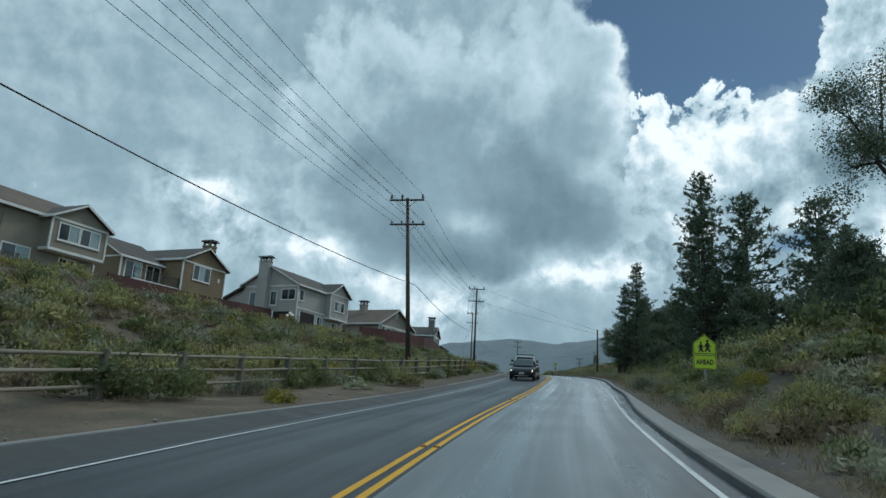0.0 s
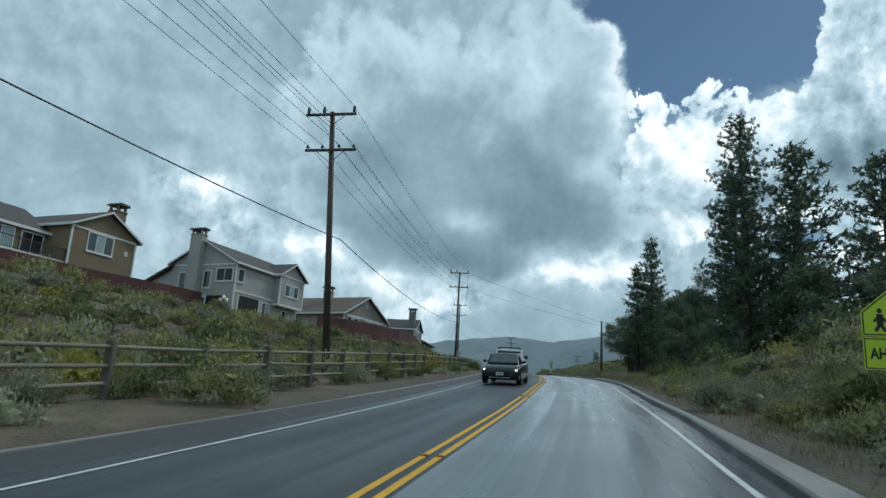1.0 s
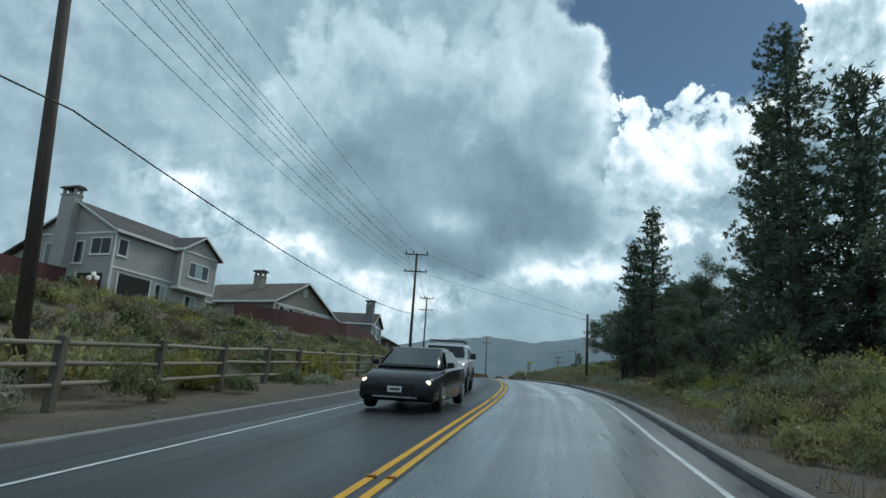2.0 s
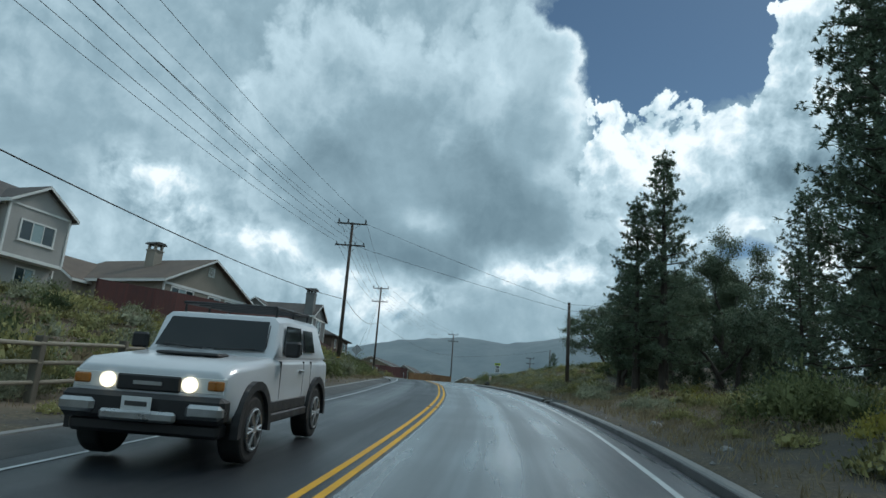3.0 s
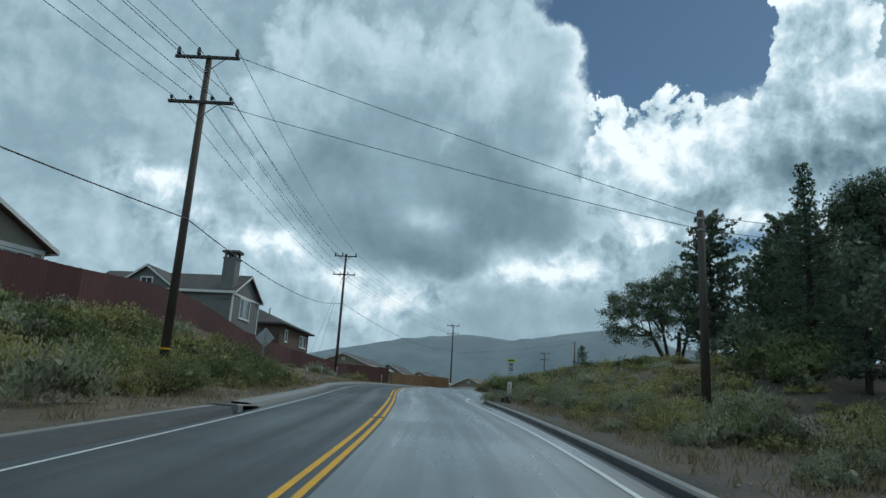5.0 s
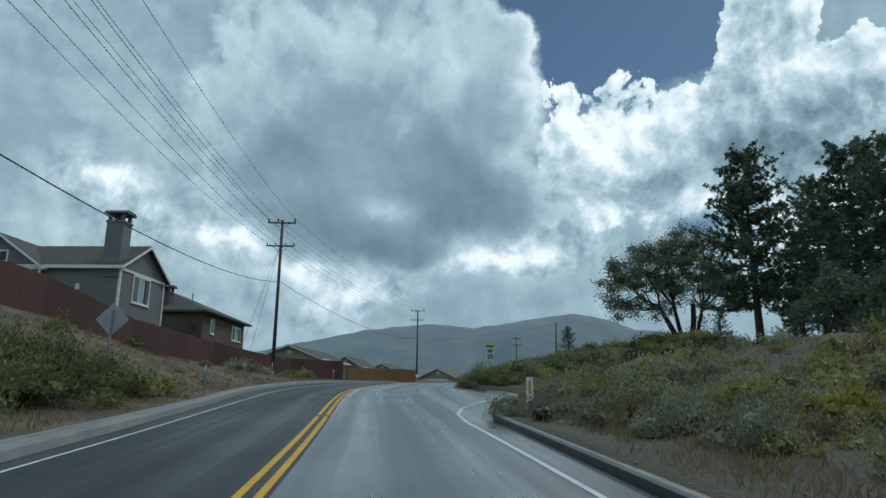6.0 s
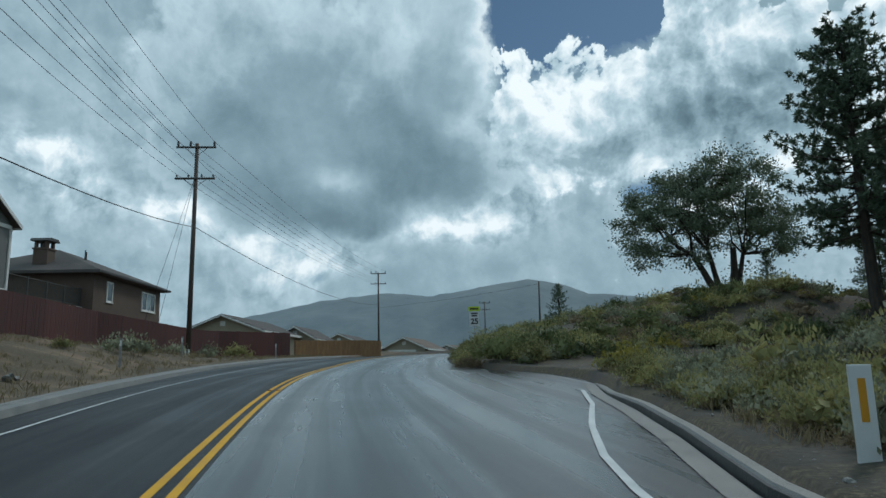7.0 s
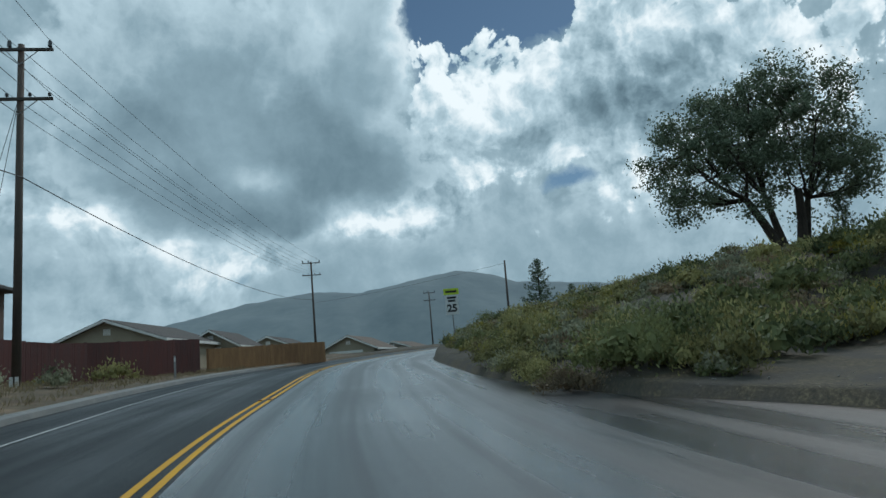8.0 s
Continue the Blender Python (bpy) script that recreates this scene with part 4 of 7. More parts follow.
def build_lines():
    poles = []
    rows = [((-12.4, -12.0, -2.0), (-12.5, -12.0, 11.9), (11.8, 9.8), -3),
            ((-8.9, 45.9, 2.6), (-9.7, 45.6, 14.75), (14.55, 12.75), -3),
            ((-10.67, 104.2, 6.6), (-10.67, 104.2, 19.0), (18.85, 16.95), 4),
            ((-16.66, 153.8, 7.6), (-16.66, 153.8, 22.4), (22.1, 20.0), 2),
            ((-9.1, 221.3, 10.4), (-9.15, 221.3, 23.3), (23.1, 21.4), 0)]
    for base, top, arms, yaw in rows:
        poles.append(utility_pole(base, top, arms, "tall weathered wooden utility pole with two crossarms", yaw))
    # yellow guard strips at the foot of one pole, a white tag on the next
    for z in (0.5, 0.9):
        part("guard_strip", tubes(((0, 0, z), (0, 0, z + 0.07), 0.178), n=14), M["yellow"], poles[2][0], "yellow reflective strip")
    part("tag", boxes((-0.16, -0.2, 0.7, -0.04, -0.17, 1.5), (0.04, -0.2, 0.7, 0.16, -0.17, 1.5)), M["signwhite"], poles[3][0], "pair of white marker strips")
    far_pole, _ = utility_pole((12.8, 269.7, 10.0), (12.8, 269.7, 22.8), (22.5, 20.9), "distant wooden utility pole with crossarms", 0)
    for k in range(3):
        wire([p[1][0][k] for p in poles], (0.5, 0.7, 0.7, 0.7), 0.011, "thin bare power conductor between poles")
    for k in range(4):
        wire([p[1][1][k] for p in poles], (0.5, 0.7, 0.7, 0.7), 0.011, "thin bare power conductor between poles")
    heights = [5.9, 8.45, 12.3, 16.8, 18.0]
    wire([(b[0] + 0.15, b[1] - 0.15, h) for (b, *_), h in zip(rows, heights)], (0.78, 0.72, 1.05, 1.0), 0.022, "thick black communication cable between poles", "phone_cable")
    # bare post on the right with two service wires across the road
    t = thing("wooden_post_pole", pose(7.8, 103.74, 6.3), "slender wooden service pole without crossarms", "utility pole")
    part("shaft", tubes(((0, 0, -0.3), (0, 0, 6.8), 0.16, 0.11), n=14), M["pole"], t, smooth=True)
    part("band", tubes(((0, 0, 6.1), (0, 0, 6.16), 0.135), ((0, 0, 6.5), (0, 0, 6.56), 0.13), n=14), M["steel"], t)
    wire([(-9.5, 104.0, 18.9), (7.75, 103.7, 12.95), (30, 118, 16.0)], 0.35, 0.012, "service wire crossing over the road", "service_wire")
    wire([(-10.5, 104.0, 17.0), (7.75, 103.7, 12.45), (30, 118, 15.2)], 0.35, 0.012, "service wire crossing over the road", "service_wire")
    t = thing("wooden_post_pole", pose(13.8, 202.0, 11.0), "slender wooden pole beyond the knoll", "utility pole")
    part("shaft", tubes(((0, 0, -0.5), (0.1, 0, 8.0), 0.15, 0.1), n=12), M["pole"], t, smooth=True)
    wire([(-9.15, 221.3, 17.5), (13.9, 202, 18.7)], 0.5, 0.012, "thin wire from pole to pole", "service_wire")
    # stays of the pole beside the houses
    for dx in (-4.3, -3.2):
        wire([(-16.7, 153.8, 20.2), (-16.7 + dx, 156.5, 9.4)], 0.0, 0.012, "steel guy wire from the pole to the ground", "guy_wire")


# ---- fences ----
def build_rail_fence():
    fx = lambda y: np.interp(y, [-10, 10, 17, 25, 36, 48, 60, 75, 90], [-10.2, -9.7, -9.2, -8.3, -6.9, -6.2, -6.2, -6.4, -7.2])
    t = thing("rail_fence", pose(0, 0, 0), "weathered wooden three-rail fence along the verge", "fence")
    ys = np.arange(-3.5, 90.5, 2.95)
    rng = random.Random(5)
    post = None
    tops = []
    for y in ys:
        x = float(fx(y))
        z = float(ground_z(x, y))
        m = pose(x, y, z, rng.uniform(-1.5, 1.5), rng.uniform(-1.5, 1.5), rng.uniform(-6, 6))
        if post is None:
            ob = part("post", boxes((-0.085, -0.085, -0.3, 0.085, 0.085, 1.2), bevel=0.018), M["railpost"], t)
            ob.matrix_basis = m
            post = ob.data
        else:
            share("post", post, t, m)
        tops.append(Vector((x, y, z)))
    rail = None
    for a, b in zip(tops[:-1], tops[1:]):
        for h in (0.34, 0.7, 1.06):
            if rng.random() < 0.02:
                continue
            p = a + Vector((0.03, 0, h + rng.uniform(-0.03, 0.03)))
            q = b + Vector((0.03, 0, h + rng.uniform(-0.03, 0.03)))
            d = q - p
            m = Matrix.Translation(p) @ d.to_track_quat("Z", "Y").to_matrix().to_4x4() @ Matrix.Diagonal((1, 1, d.length / 2.95, 1))
            if rail is None:
                bm = tube(bmesh.new(), (0, 0, -0.06), (0.006, 0.004, 3.0), 0.045, 0.041, n=9, caps=False)
                ob = part("rail", bm, M["rail"], t, smooth=True)
                ob.matrix_basis = m
                rail = ob.data
            else:
                share("rail", rail, t, m)


def board_fence(pts, height, mat, label, step=2.4, lift=0.0):
    """Upright boards on rails between posts, panel by panel, stepping with the ground."""
    t = thing("board_fence", pose(0, 0, 0), label, "fence")
    pts = [Vector((*p, 0)) for p in pts]
    rng = random.Random(11)
    post = boxes((-0.06, -0.06, -0.5, 0.06, 0.06, height + 0.04), bevel=0.008)
    post_me = None
    for a, b in zip(pts[:-1], pts[1:]):
        n = max(1, round((b - a).length / step))
        for i in range(n):
            p, q = a.lerp(b, i / n), a.lerp(b, (i + 1) / n)
            zp, zq = float(ground_z(p.x, p.y)) + lift, float(ground_z(q.x, q.y)) + lift
            L = (q - p).length
            yaw = math.degrees(math.atan2(q.y - p.y, q.x - p.x))
            bm = bmesh.new()
            k = max(2, round(L / 0.145))
            w = L / k
            for j in range(k):
                f = (j + 0.5) / k
                dz = (zq - zp) * f
                d = rng.uniform(-0.004, 0.004)
                box(bm, j * w + 0.004, -0.011 + d, dz - 0.35, (j + 1) * w - 0.004, 0.011 + d, dz + height + rng.uniform(-0.01, 0.01))
            for h in (0.35, height - 0.3):
                v0 = len(bm.verts)
                box(bm, 0, 0.02, h - 0.045, L, 0.06, h + 0.045)
                bm.verts.ensure_lookup_table()
                for v in bm.verts[v0:]:
                    v.co.z += (zq - zp) * v.co.x / L
            ob = tagged(part("panel", bm, mat, t), kind="stuff")
            ob.matrix_basis = pose(p.x, p.y, zp, 0, 0, yaw)
            m = pose(p.x, p.y, zp, 0, 0, yaw) @ Matrix.Translation((0, 0.1, 0))
            if post_me is None:
                o2 = part("post", post, mat, t)
                o2.matrix_basis = m
                post_me = o2.data
            else:
                share("post", post_me, t, m)
    return t


# ---- houses ----
def window(house, x, y, z, w, h, panes=2, rot=0, pane="pane", sill=True):
    """A window set on a wall: white frame proud of it, panes sunk in the frame. rot 0 faces the road, -90 the approach."""
    f = 0.11
    bm = bmesh.new()
    loops = []
    for yy in (-0.06, 0.05):
        for e in (f, 0.0):
            loops.append([bm.verts.new(p) for p in ((-w / 2 - e, yy, -e), (w / 2 + e, yy, -e), (w / 2 + e, yy, h + e), (-w / 2 - e, yy, h + e))])
    for a, b in ((0, 1), (1, 3), (3, 2), (2, 0)):
        for k in range(4):
            bm.faces.new((loops[a][k], loops[a][(k + 1) % 4], loops[b][(k + 1) % 4], loops[b][k]))
    bmesh.ops.recalc_face_normals(bm, faces=bm.faces)
    o = part("window", bm, M["trim"], house, "white-framed window")
    o.matrix_basis = pose(x, y, z, 0, 0, rot)
    for k in range(1, panes):
        c = -w / 2 + w * k / panes
        part("mullion", boxes((c - 0.03, -0.045, 0.001, c + 0.03, 0.04, h - 0.001)), M["trim"], o)
    if sill:
        part("sill", boxes((-w / 2 - f - 0.06, -0.1, -f - 0.06, w / 2 + f + 0.06, 0.03, -f - 0.002)), M["trim"], o)
    for k in range(panes):
        a, b = -w / 2 + w * k / panes + 0.031, -w / 2 + w * (k + 1) / panes - 0.031
        part("pane", boxes((a, -0.02, 0.002, b, 0.0, h - 0.002)), M["blind" if pane == "pane" and k % 2 else pane], o)
    return o


def gable_block(house, x0, x1, y0, y1, z0, ze, zr, mat, roofmat, ridge="y", over=0.45, name="wall", thick=0.16, trim=True):
    """Walls with gable ends, two roof slabs with eaves, white barge boards and fascia."""
    bm = bmesh.new()
    if ridge == "y":
        c = (x0 + x1) / 2
        prism(bm, [(x0, z0), (x1, z0), (x1, ze), (c, zr), (x0, ze)], "y", y0, y1)
    else:
        c = (y0 + y1) / 2
        prism(bm, [(y0, z0), (y1, z0), (y1, ze), (c, zr), (y0, ze)], "x", x0, x1)
    part(name, bm, M[mat], house)
    a0, a1 = (x0, x1) if ridge == "y" else (y0, y1)
    b0, b1 = (y0, y1) if ridge == "y" else (x0, x1)
    slope = (zr - ze) / (c - a0)
    lo = ze - slope * over
    for sgn, e in ((-1, a0 - over), (1, a1 + over)):
        bm = bmesh.new()
        prism(bm, [(e, lo + 0.03), (c, zr + 0.03), (c, zr + 0.03 + thick), (e, lo + 0.03 + thick)], ridge, b0 - over, b1 + over)
        r = part("roof", bm, M[roofmat], house)
        if trim:
            bm = bmesh.new()
            for b in (b0 - over - 0.04, b1 + over):
                prism(bm, [(e, lo - 0.04), (c, zr - 0.04), (c, zr + 0.15), (e, lo + 0.15)], ridge, b, b + 0.04)
            w0, w1 = sorted((e, e + sgn * 0.04))
            if ridge == "y":
                box(bm, w0, b0 - over, lo - 0.06, w1, b1 + over, lo + 0.17)
            else:
                box(bm, b0 - over, w0, lo - 0.06, b1 + over, w1, lo + 0.17)
            part("fascia", bm, M["trim"], r, "white barge board")


def corner_boards(house, rows):
    """Upright white trim: (x, y, z0, z1)."""
    for x, y, z0, z1 in rows:
        part("corner_board", boxes((x - 0.07, y - 0.07, z0, x + 0.07, y + 0.07, z1)), M["trim"], house)


def belt(house, x0, y0, x1, y1, z, h=0.2):
    part("belt_board", boxes((min(x0, x1) - 0.05, min(y0, y1) - 0.05, z, max(x0, x1) + 0.05, max(y0, y1) + 0.05, z + h)), M["trim"], house)


def chimney(house, x, y, z0, z1, w, d, mat):
    """A stuccoed stack with a cap raised on little piers."""
    bm = boxes((x - w / 2, y - d / 2, z0, x + w / 2, y + d / 2, z1 - 0.75))
    box(bm, x - w / 2 - 0.06, y - d / 2 - 0.06, z1 - 0.745, x + w / 2 + 0.06, y + d / 2 + 0.06, z1 - 0.62)
    c = part("chimney", bm, M[mat], house)
    for sx in (-1, 1):
        for sy in (-1, 1):
            cx_, cy_ = x + sx * (w / 2 - 0.13), y + sy * (d / 2 - 0.13)
            part("pier", boxes((cx_ - 0.1, cy_ - 0.1, z1 - 0.618, cx_ + 0.1, cy_ + 0.1, z1 - 0.14)), M[mat], c)
    part("flue", tubes(((x, y, z1 - 0.618), (x, y, z1 - 0.15), 0.14), n=10), M["cap"], c)
    bm = bmesh.new()
    prism(bm, [(x - w / 2 - 0.2, z1 - 0.138), (x + w / 2 + 0.2, z1 - 0.138), (x + w / 2 - 0.05, z1 + 0.08), (x - w / 2 + 0.05, z1 + 0.08)], "y", y - d / 2 - 0.2, y + d / 2 + 0.2)
    part("cap", bm, M["cap"], c, "dark sheet-metal chimney cap")


def railing(house, x0, x1, y, z, h=0.95, mat="arm"):
    bm = boxes((x0, y - 0.03, z + h - 0.06, x1, y + 0.03, z + h), (x0, y - 0.02, z + 0.08, x1, y + 0.02, z + 0.13))
    n = int((x1 - x0) / 0.14)
    for k in range(1, n):
        c = x0 + (x1 - x0) * k / n
        box(bm, c - 0.012, y - 0.012, z + 0.131, c + 0.012, y + 0.012, z + h - 0.061)
    for c in np.linspace(x0, x1, max(2, int((x1 - x0) / 2) + 1)):
        box(bm, c - 0.045, y - 0.045, z, c + 0.045, y + 0.045, z + h + 0.08)
    return part("railing", bm, M[mat], house, "dark deck railing with balusters")


def vent(house, x, y, z, w, h, rot=0):
    bm = boxes((-w / 2, -0.05, 0, -w / 2 + 0.07, 0.02, h), (w / 2 - 0.07, -0.05, 0, w / 2, 0.02, h), (-w / 2, -0.05, h - 0.07, w / 2, 0.02, h), (-w / 2, -0.05, 0, w / 2, 0.02, 0.07))
    for k in range(6):
        zz = 0.09 + k * (h - 0.18) / 6
        box(bm, -w / 2 + 0.06, -0.03, zz, w / 2 - 0.06, 0.01, zz + 0.05)
    o = part("vent", bm, M["trim"], house, "louvred gable vent")
    o.matrix_basis = pose(x, y, z, 0, 0, rot)


def house_at(x, y, turn, label):
    """Local x runs along the row, y away from the road; heights are world heights."""
    return thing("house", pose(x, y, 0, 0, 0, 90 - turn), label, "house", "houses above the bank")


def build_houses():
    # 1: taupe, two storeys, upper floor proud of the lower
    h = house_at(-38.1, 45.6, 13, "taupe two-storey stucco house with brown shingle roof")
    gable_block(h, -17, 5.7, 1.1, 10.6, 6.5, 13.45, 15.8, "taupe", "roofbrown", "x")
    gable_block(h, 0.35, 5.55, 0.0, 5.0, 10.8, 13.35, 14.75, "taupe", "roof", "y", 0.4, "bay")
    belt(h, 0.35, 0.0, 5.55, 1.0, 10.58, 0.22)
    corner_boards(h, [(0.35, 0.0, 10.8, 13.2), (5.55, 0.0, 10.8, 13.2), (5.66, 1.1, 7.4, 10.5)])
    belt(h, 0.35, -0.01, 5.55, 0.02, 13.1, 0.18)
    window(h, 1.95, 0.0, 11.6, 1.75, 1.25, 2)
    window(h, 3.95, 0.0, 11.6, 1.75, 1.25, 2)
    window(h, -1.4, 1.1, 8.9, 2.2, 1.55, 2)
    window(h, 3.1, 1.1, 8.85, 1.4, 1.45, 2, pane="darkpane")
    # no recess here: a dark panel on the wall paints the patio's shade
    part("patio_opening", boxes((-6.2, 1.0, 8.0, -3.3, 1.08, 10.3)), M["shadefill"], h, "flat dark panel painted as the shade of a covered patio")
    belt(h, -6.3, 1.05, -3.2, 1.1, 10.32, 0.16)
    railing(h, -8.5, -2.6, -1.0, 8.4, 1.0)
    part("deck", boxes((-8.5, -1.1, 8.15, -2.6, 1.1, 8.38)), M["arm"], h)
    part("downpipe", tubes(((-2.9, 1.04, 8.0), (-2.9, 1.04, 13.3), 0.04), n=8), M["taupe"], h)
    part("vent_pipe", tubes(((-2.4, 4.5, 14.8), (-2.4, 4.5, 16.0), 0.05), n=8), M["cap"], h)
    # 2: brown, wing with a deck
    h = house_at(-37.53, 64.63, 13, "brown stucco house with a raised wooden deck")
    gable_block(h, 0.4, 7.05, 0.35, 9.5, 7.5, 14.3, 16.0, "brown", "roof", "y", 0.4)
    gable_block(h, -5.2, 0.39, 3.0, 11.0, 7.5, 13.5, 15.7, "brown", "roof", "x", 0.4)
    belt(h, -5.21, 3.0, -5.19, 11.0, 13.3, 0.16)
    belt(h, 0.4, 0.34, 7.05, 0.37, 14.0, 0.16)
    corner_boards(h, [(0.4, 0.35, 9, 14.0), (7.05, 0.35, 9, 14.0), (-5.2, 3.0, 8.5, 13.3)])
    window(h, 3.3, 0.35, 12.4, 2.5, 1.5, 3)
    window(h, -3.6, 3.0, 11.0, 2.0, 2.05, 2, pane="pane", sill=False)
    window(h, -0.95, 3.0, 11.0, 1.8, 2.05, 2, pane="darkpane", sill=False)
    window(h, -5.2, 9.6, 11.6, 0.9, 1.2, 2, rot=-90)
    part("deck", boxes((-5.7, 0.5, 10.7, 0.3, 3.0, 10.98)), M["trim"], h, "pale deck edge")
    railing(h, -5.7, 0.3, 0.55, 10.98, 1.0)
    for c in (-5.5, -2.7, 0.1):
        part("deck_post", boxes((c - 0.09, 0.6, 7.5, c + 0.09, 0.78, 10.7)), M["trim"], h)
    belt(h, 0.4, 0.33, 7.05, 0.37, 10.2, 0.16)
    vent(h, 6.1, 0.35, 12.7, 0.35, 0.45)
    chimney(h, 6.5, 2.6, 12.5, 17.75, 1.1, 1.1, "brown")
    # 3: grey two storeys with a side chimney
    h = house_at(-31.16, 81.6, 13.4, "grey two-storey stucco house with white trim and side chimney")
    gable_block(h, 0.0, 11.4, 0.0, 8.6, 7.5, 14.85, 17.15, "grey", "roof", "x", 0.4)
    gable_block(h, 6.65, 11.25, -0.83, 4.0, 11.55, 14.95, 16.35, "grey", "roof", "y", 0.4, "bay")
    belt(h, 6.65, -0.83, 11.25, -0.02, 11.33, 0.22)
    belt(h, 6.65, -0.84, 11.25, -0.8, 14.7, 0.14)
    part("lower_roof", prism(bmesh.new(), [(8.3, 14.6), (12.2, 12.7), (12.2, 12.9), (8.3, 14.8)], "x", -0.4, 9.0), M["roof"], h)
    part("side_wall", prism(bmesh.new(), [(8.61, 7.5), (11.6, 7.5), (11.6, 12.9), (8.61, 14.3)], "x", 0.2, 8.8), M["grey"], h)
    corner_boards(h, [(0.0, 0.0, 8.9, 14.6), (6.65, -0.83, 11.55, 14.75), (11.25, -0.83, 11.55, 14.75), (11.4, 0.0, 8.9, 11.3)])
    belt(h, -0.01, 0.0, 0.02, 8.6, 14.55, 0.16)
    belt(h, 0.0, -0.01, 6.6, 0.02, 11.75, 0.16)
    window(h, 0.0, 1.45, 12.9, 2.0, 1.25, 2, rot=-90, pane="darkpane")
    window(h, 0.0, 3.7, 12.2, 0.85, 1.7, 1, rot=-90)
    window(h, 0.0, 7.0, 12.1, 0.85, 1.7, 1, rot=-90)
    window(h, 0.8, 0.0, 12.9, 0.85, 1.25, 1, pane="darkpane")
    window(h, 8.95, -0.83, 12.65, 2.5, 1.2, 3)
    window(h, 9.3, 0.0, 9.6, 1.3, 1.35, 2)
    window(h, 5.5, 0.0, 9.6, 1.2, 1.7, 2)
    # patio shade painted as dark panels on both walls
    part("patio_opening", boxes((0.8, -0.03, 8.6, 4.2, 0.05, 11.45)), M["shadefill"], h, "flat dark panel painted as the shade of a covered patio")
    part("patio_opening", boxes((-0.03, 0.8, 8.6, 0.05, 3.5, 11.3)), M["shadefill"], h, "flat dark panel painted as the shade of a covered patio")
    window(h, 0.0, 4.1, 9.6, 0.9, 1.5, 1, rot=-90)
    corner_boards(h, [(0.72, -0.03, 8.6, 11.5), (4.28, -0.03, 8.6, 11.5), (-0.03, 3.58, 8.6, 11.4)])
    railing(h, 1.4, 6.0, -1.7, 8.85, 0.95)
    part("deck", boxes((0.9, -1.8, 8.6, 6.2, 0.0, 8.84)), M["arm"], h)
    chimney(h, -0.4, 5.2, 7.5, 18.5, 0.8, 1.5, "grey")
    # 4: tan, one storey, wide gable
    h = house_at(-25.3, 101.9, 16.5, "tan single-storey stucco house with a wide front gable")
    gable_block(h, 0.5, 11.4, 0.4, 13.0, 7.5, 12.9, 15.6, "tan", "roofbrown", "y", 0.5)
    gable_block(h, -1.0, 9.0, 9.0, 17.0, 7.5, 12.7, 15.0, "tan", "roofbrown", "x", 0.5)
    belt(h, 0.5, 0.38, 11.4, 0.42, 12.5, 0.22)
    corner_boards(h, [(0.5, 0.4, 8.5, 12.75), (11.4, 0.4, 8.5, 12.75)])
    window(h, 2.7, 0.4, 11.1, 2.6, 1.25, 3)
    window(h, 6.8, 0.4, 11.1, 1.5, 1.25, 2)
    window(h, 9.6, 0.4, 11.1, 2.4, 1.25, 3)
    vent(h, 5.95, 0.4, 14.15, 0.8, 0.85)
    chimney(h, 4.4, 5.9, 13.0, 17.0, 1.0, 1.0, "tan")
    # 5: slate grey with white trim
    h = house_at(-22.6, 138.5, 1, "slate-grey stucco house with white trim and tall chimney")
    gable_block(h, 0.3, 6.5, 0.3, 14.0, 8.5, 15.25, 17.05, "slate", "roof", "y", 0.35)
    gable_block(h, 0.05, 3.5, 5.6, 11.4, 8.5, 15.15, 17.15, "slate", "roof", "x", 0.35, "wing")
    belt(h, 0.3, 0.29, 6.5, 0.32, 14.95, 0.18)
    belt(h, 0.3, 0.29, 6.5, 0.32, 11.75, 0.2)
    belt(h, 0.03, 5.6, 0.07, 11.4, 14.9, 0.18)
    corner_boards(h, [(0.3, 0.3, 9.3, 14.95), (6.5, 0.3, 9.3, 14.95), (0.05, 5.6, 9.3, 14.9)])
    window(h, 3.2, 0.3, 13.15, 2.2, 1.7, 3)
    window(h, 0.05, 7.4, 13.3, 1.8, 1.2, 2, rot=-90)
    window(h, 0.05, 8.5, 15.5, 1.0, 0.6, 2, rot=-90, pane="darkpane", sill=False)
    part("wall_lamp", boxes((0.14, 2.9, 13.6, 0.298, 3.15, 14.0), bevel=0.02), M["trim"], h, "small white wall lamp")
    chimney(h, 0.75, 1.0, 14.5, 18.9, 1.1, 1.15, "slate")
    # 6: dark brown with a hipped roof and a raised terrace
    h = house_at(-24.7, 158.0, 0, "dark brown stucco house with a hipped shingle roof")
    part("wall", boxes((0.0, 0.0, 8.5, 11.9, 10.0, 14.75)), M["umber"], h)
    bm = bmesh.new()
    e0, e1 = [(-0.6, -0.6), (12.5, -0.6), (12.5, 10.6), (-0.6, 10.6)], 14.78
    lo = [bm.verts.new((x, y, e1 - 0.2)) for x, y in e0]
    hi = [bm.verts.new((x, y, e1)) for x, y in e0]
    r0, r1 = bm.verts.new((4.6, 5, 17.1)), bm.verts.new((7.4, 5, 17.1))
    bm.faces.new(lo[::-1])
    for k in range(4):
        bm.faces.new((lo[k], lo[(k + 1) % 4], hi[(k + 1) % 4], hi[k]))
    bm.faces.new((hi[0], hi[1], r1, r0))
    bm.faces.new((hi[1], hi[2], r1))
    bm.faces.new((hi[2], hi[3], r0, r1))
    bm.faces.new((hi[3], hi[0], r0))
    part("roof", bm, M["roof"], h)
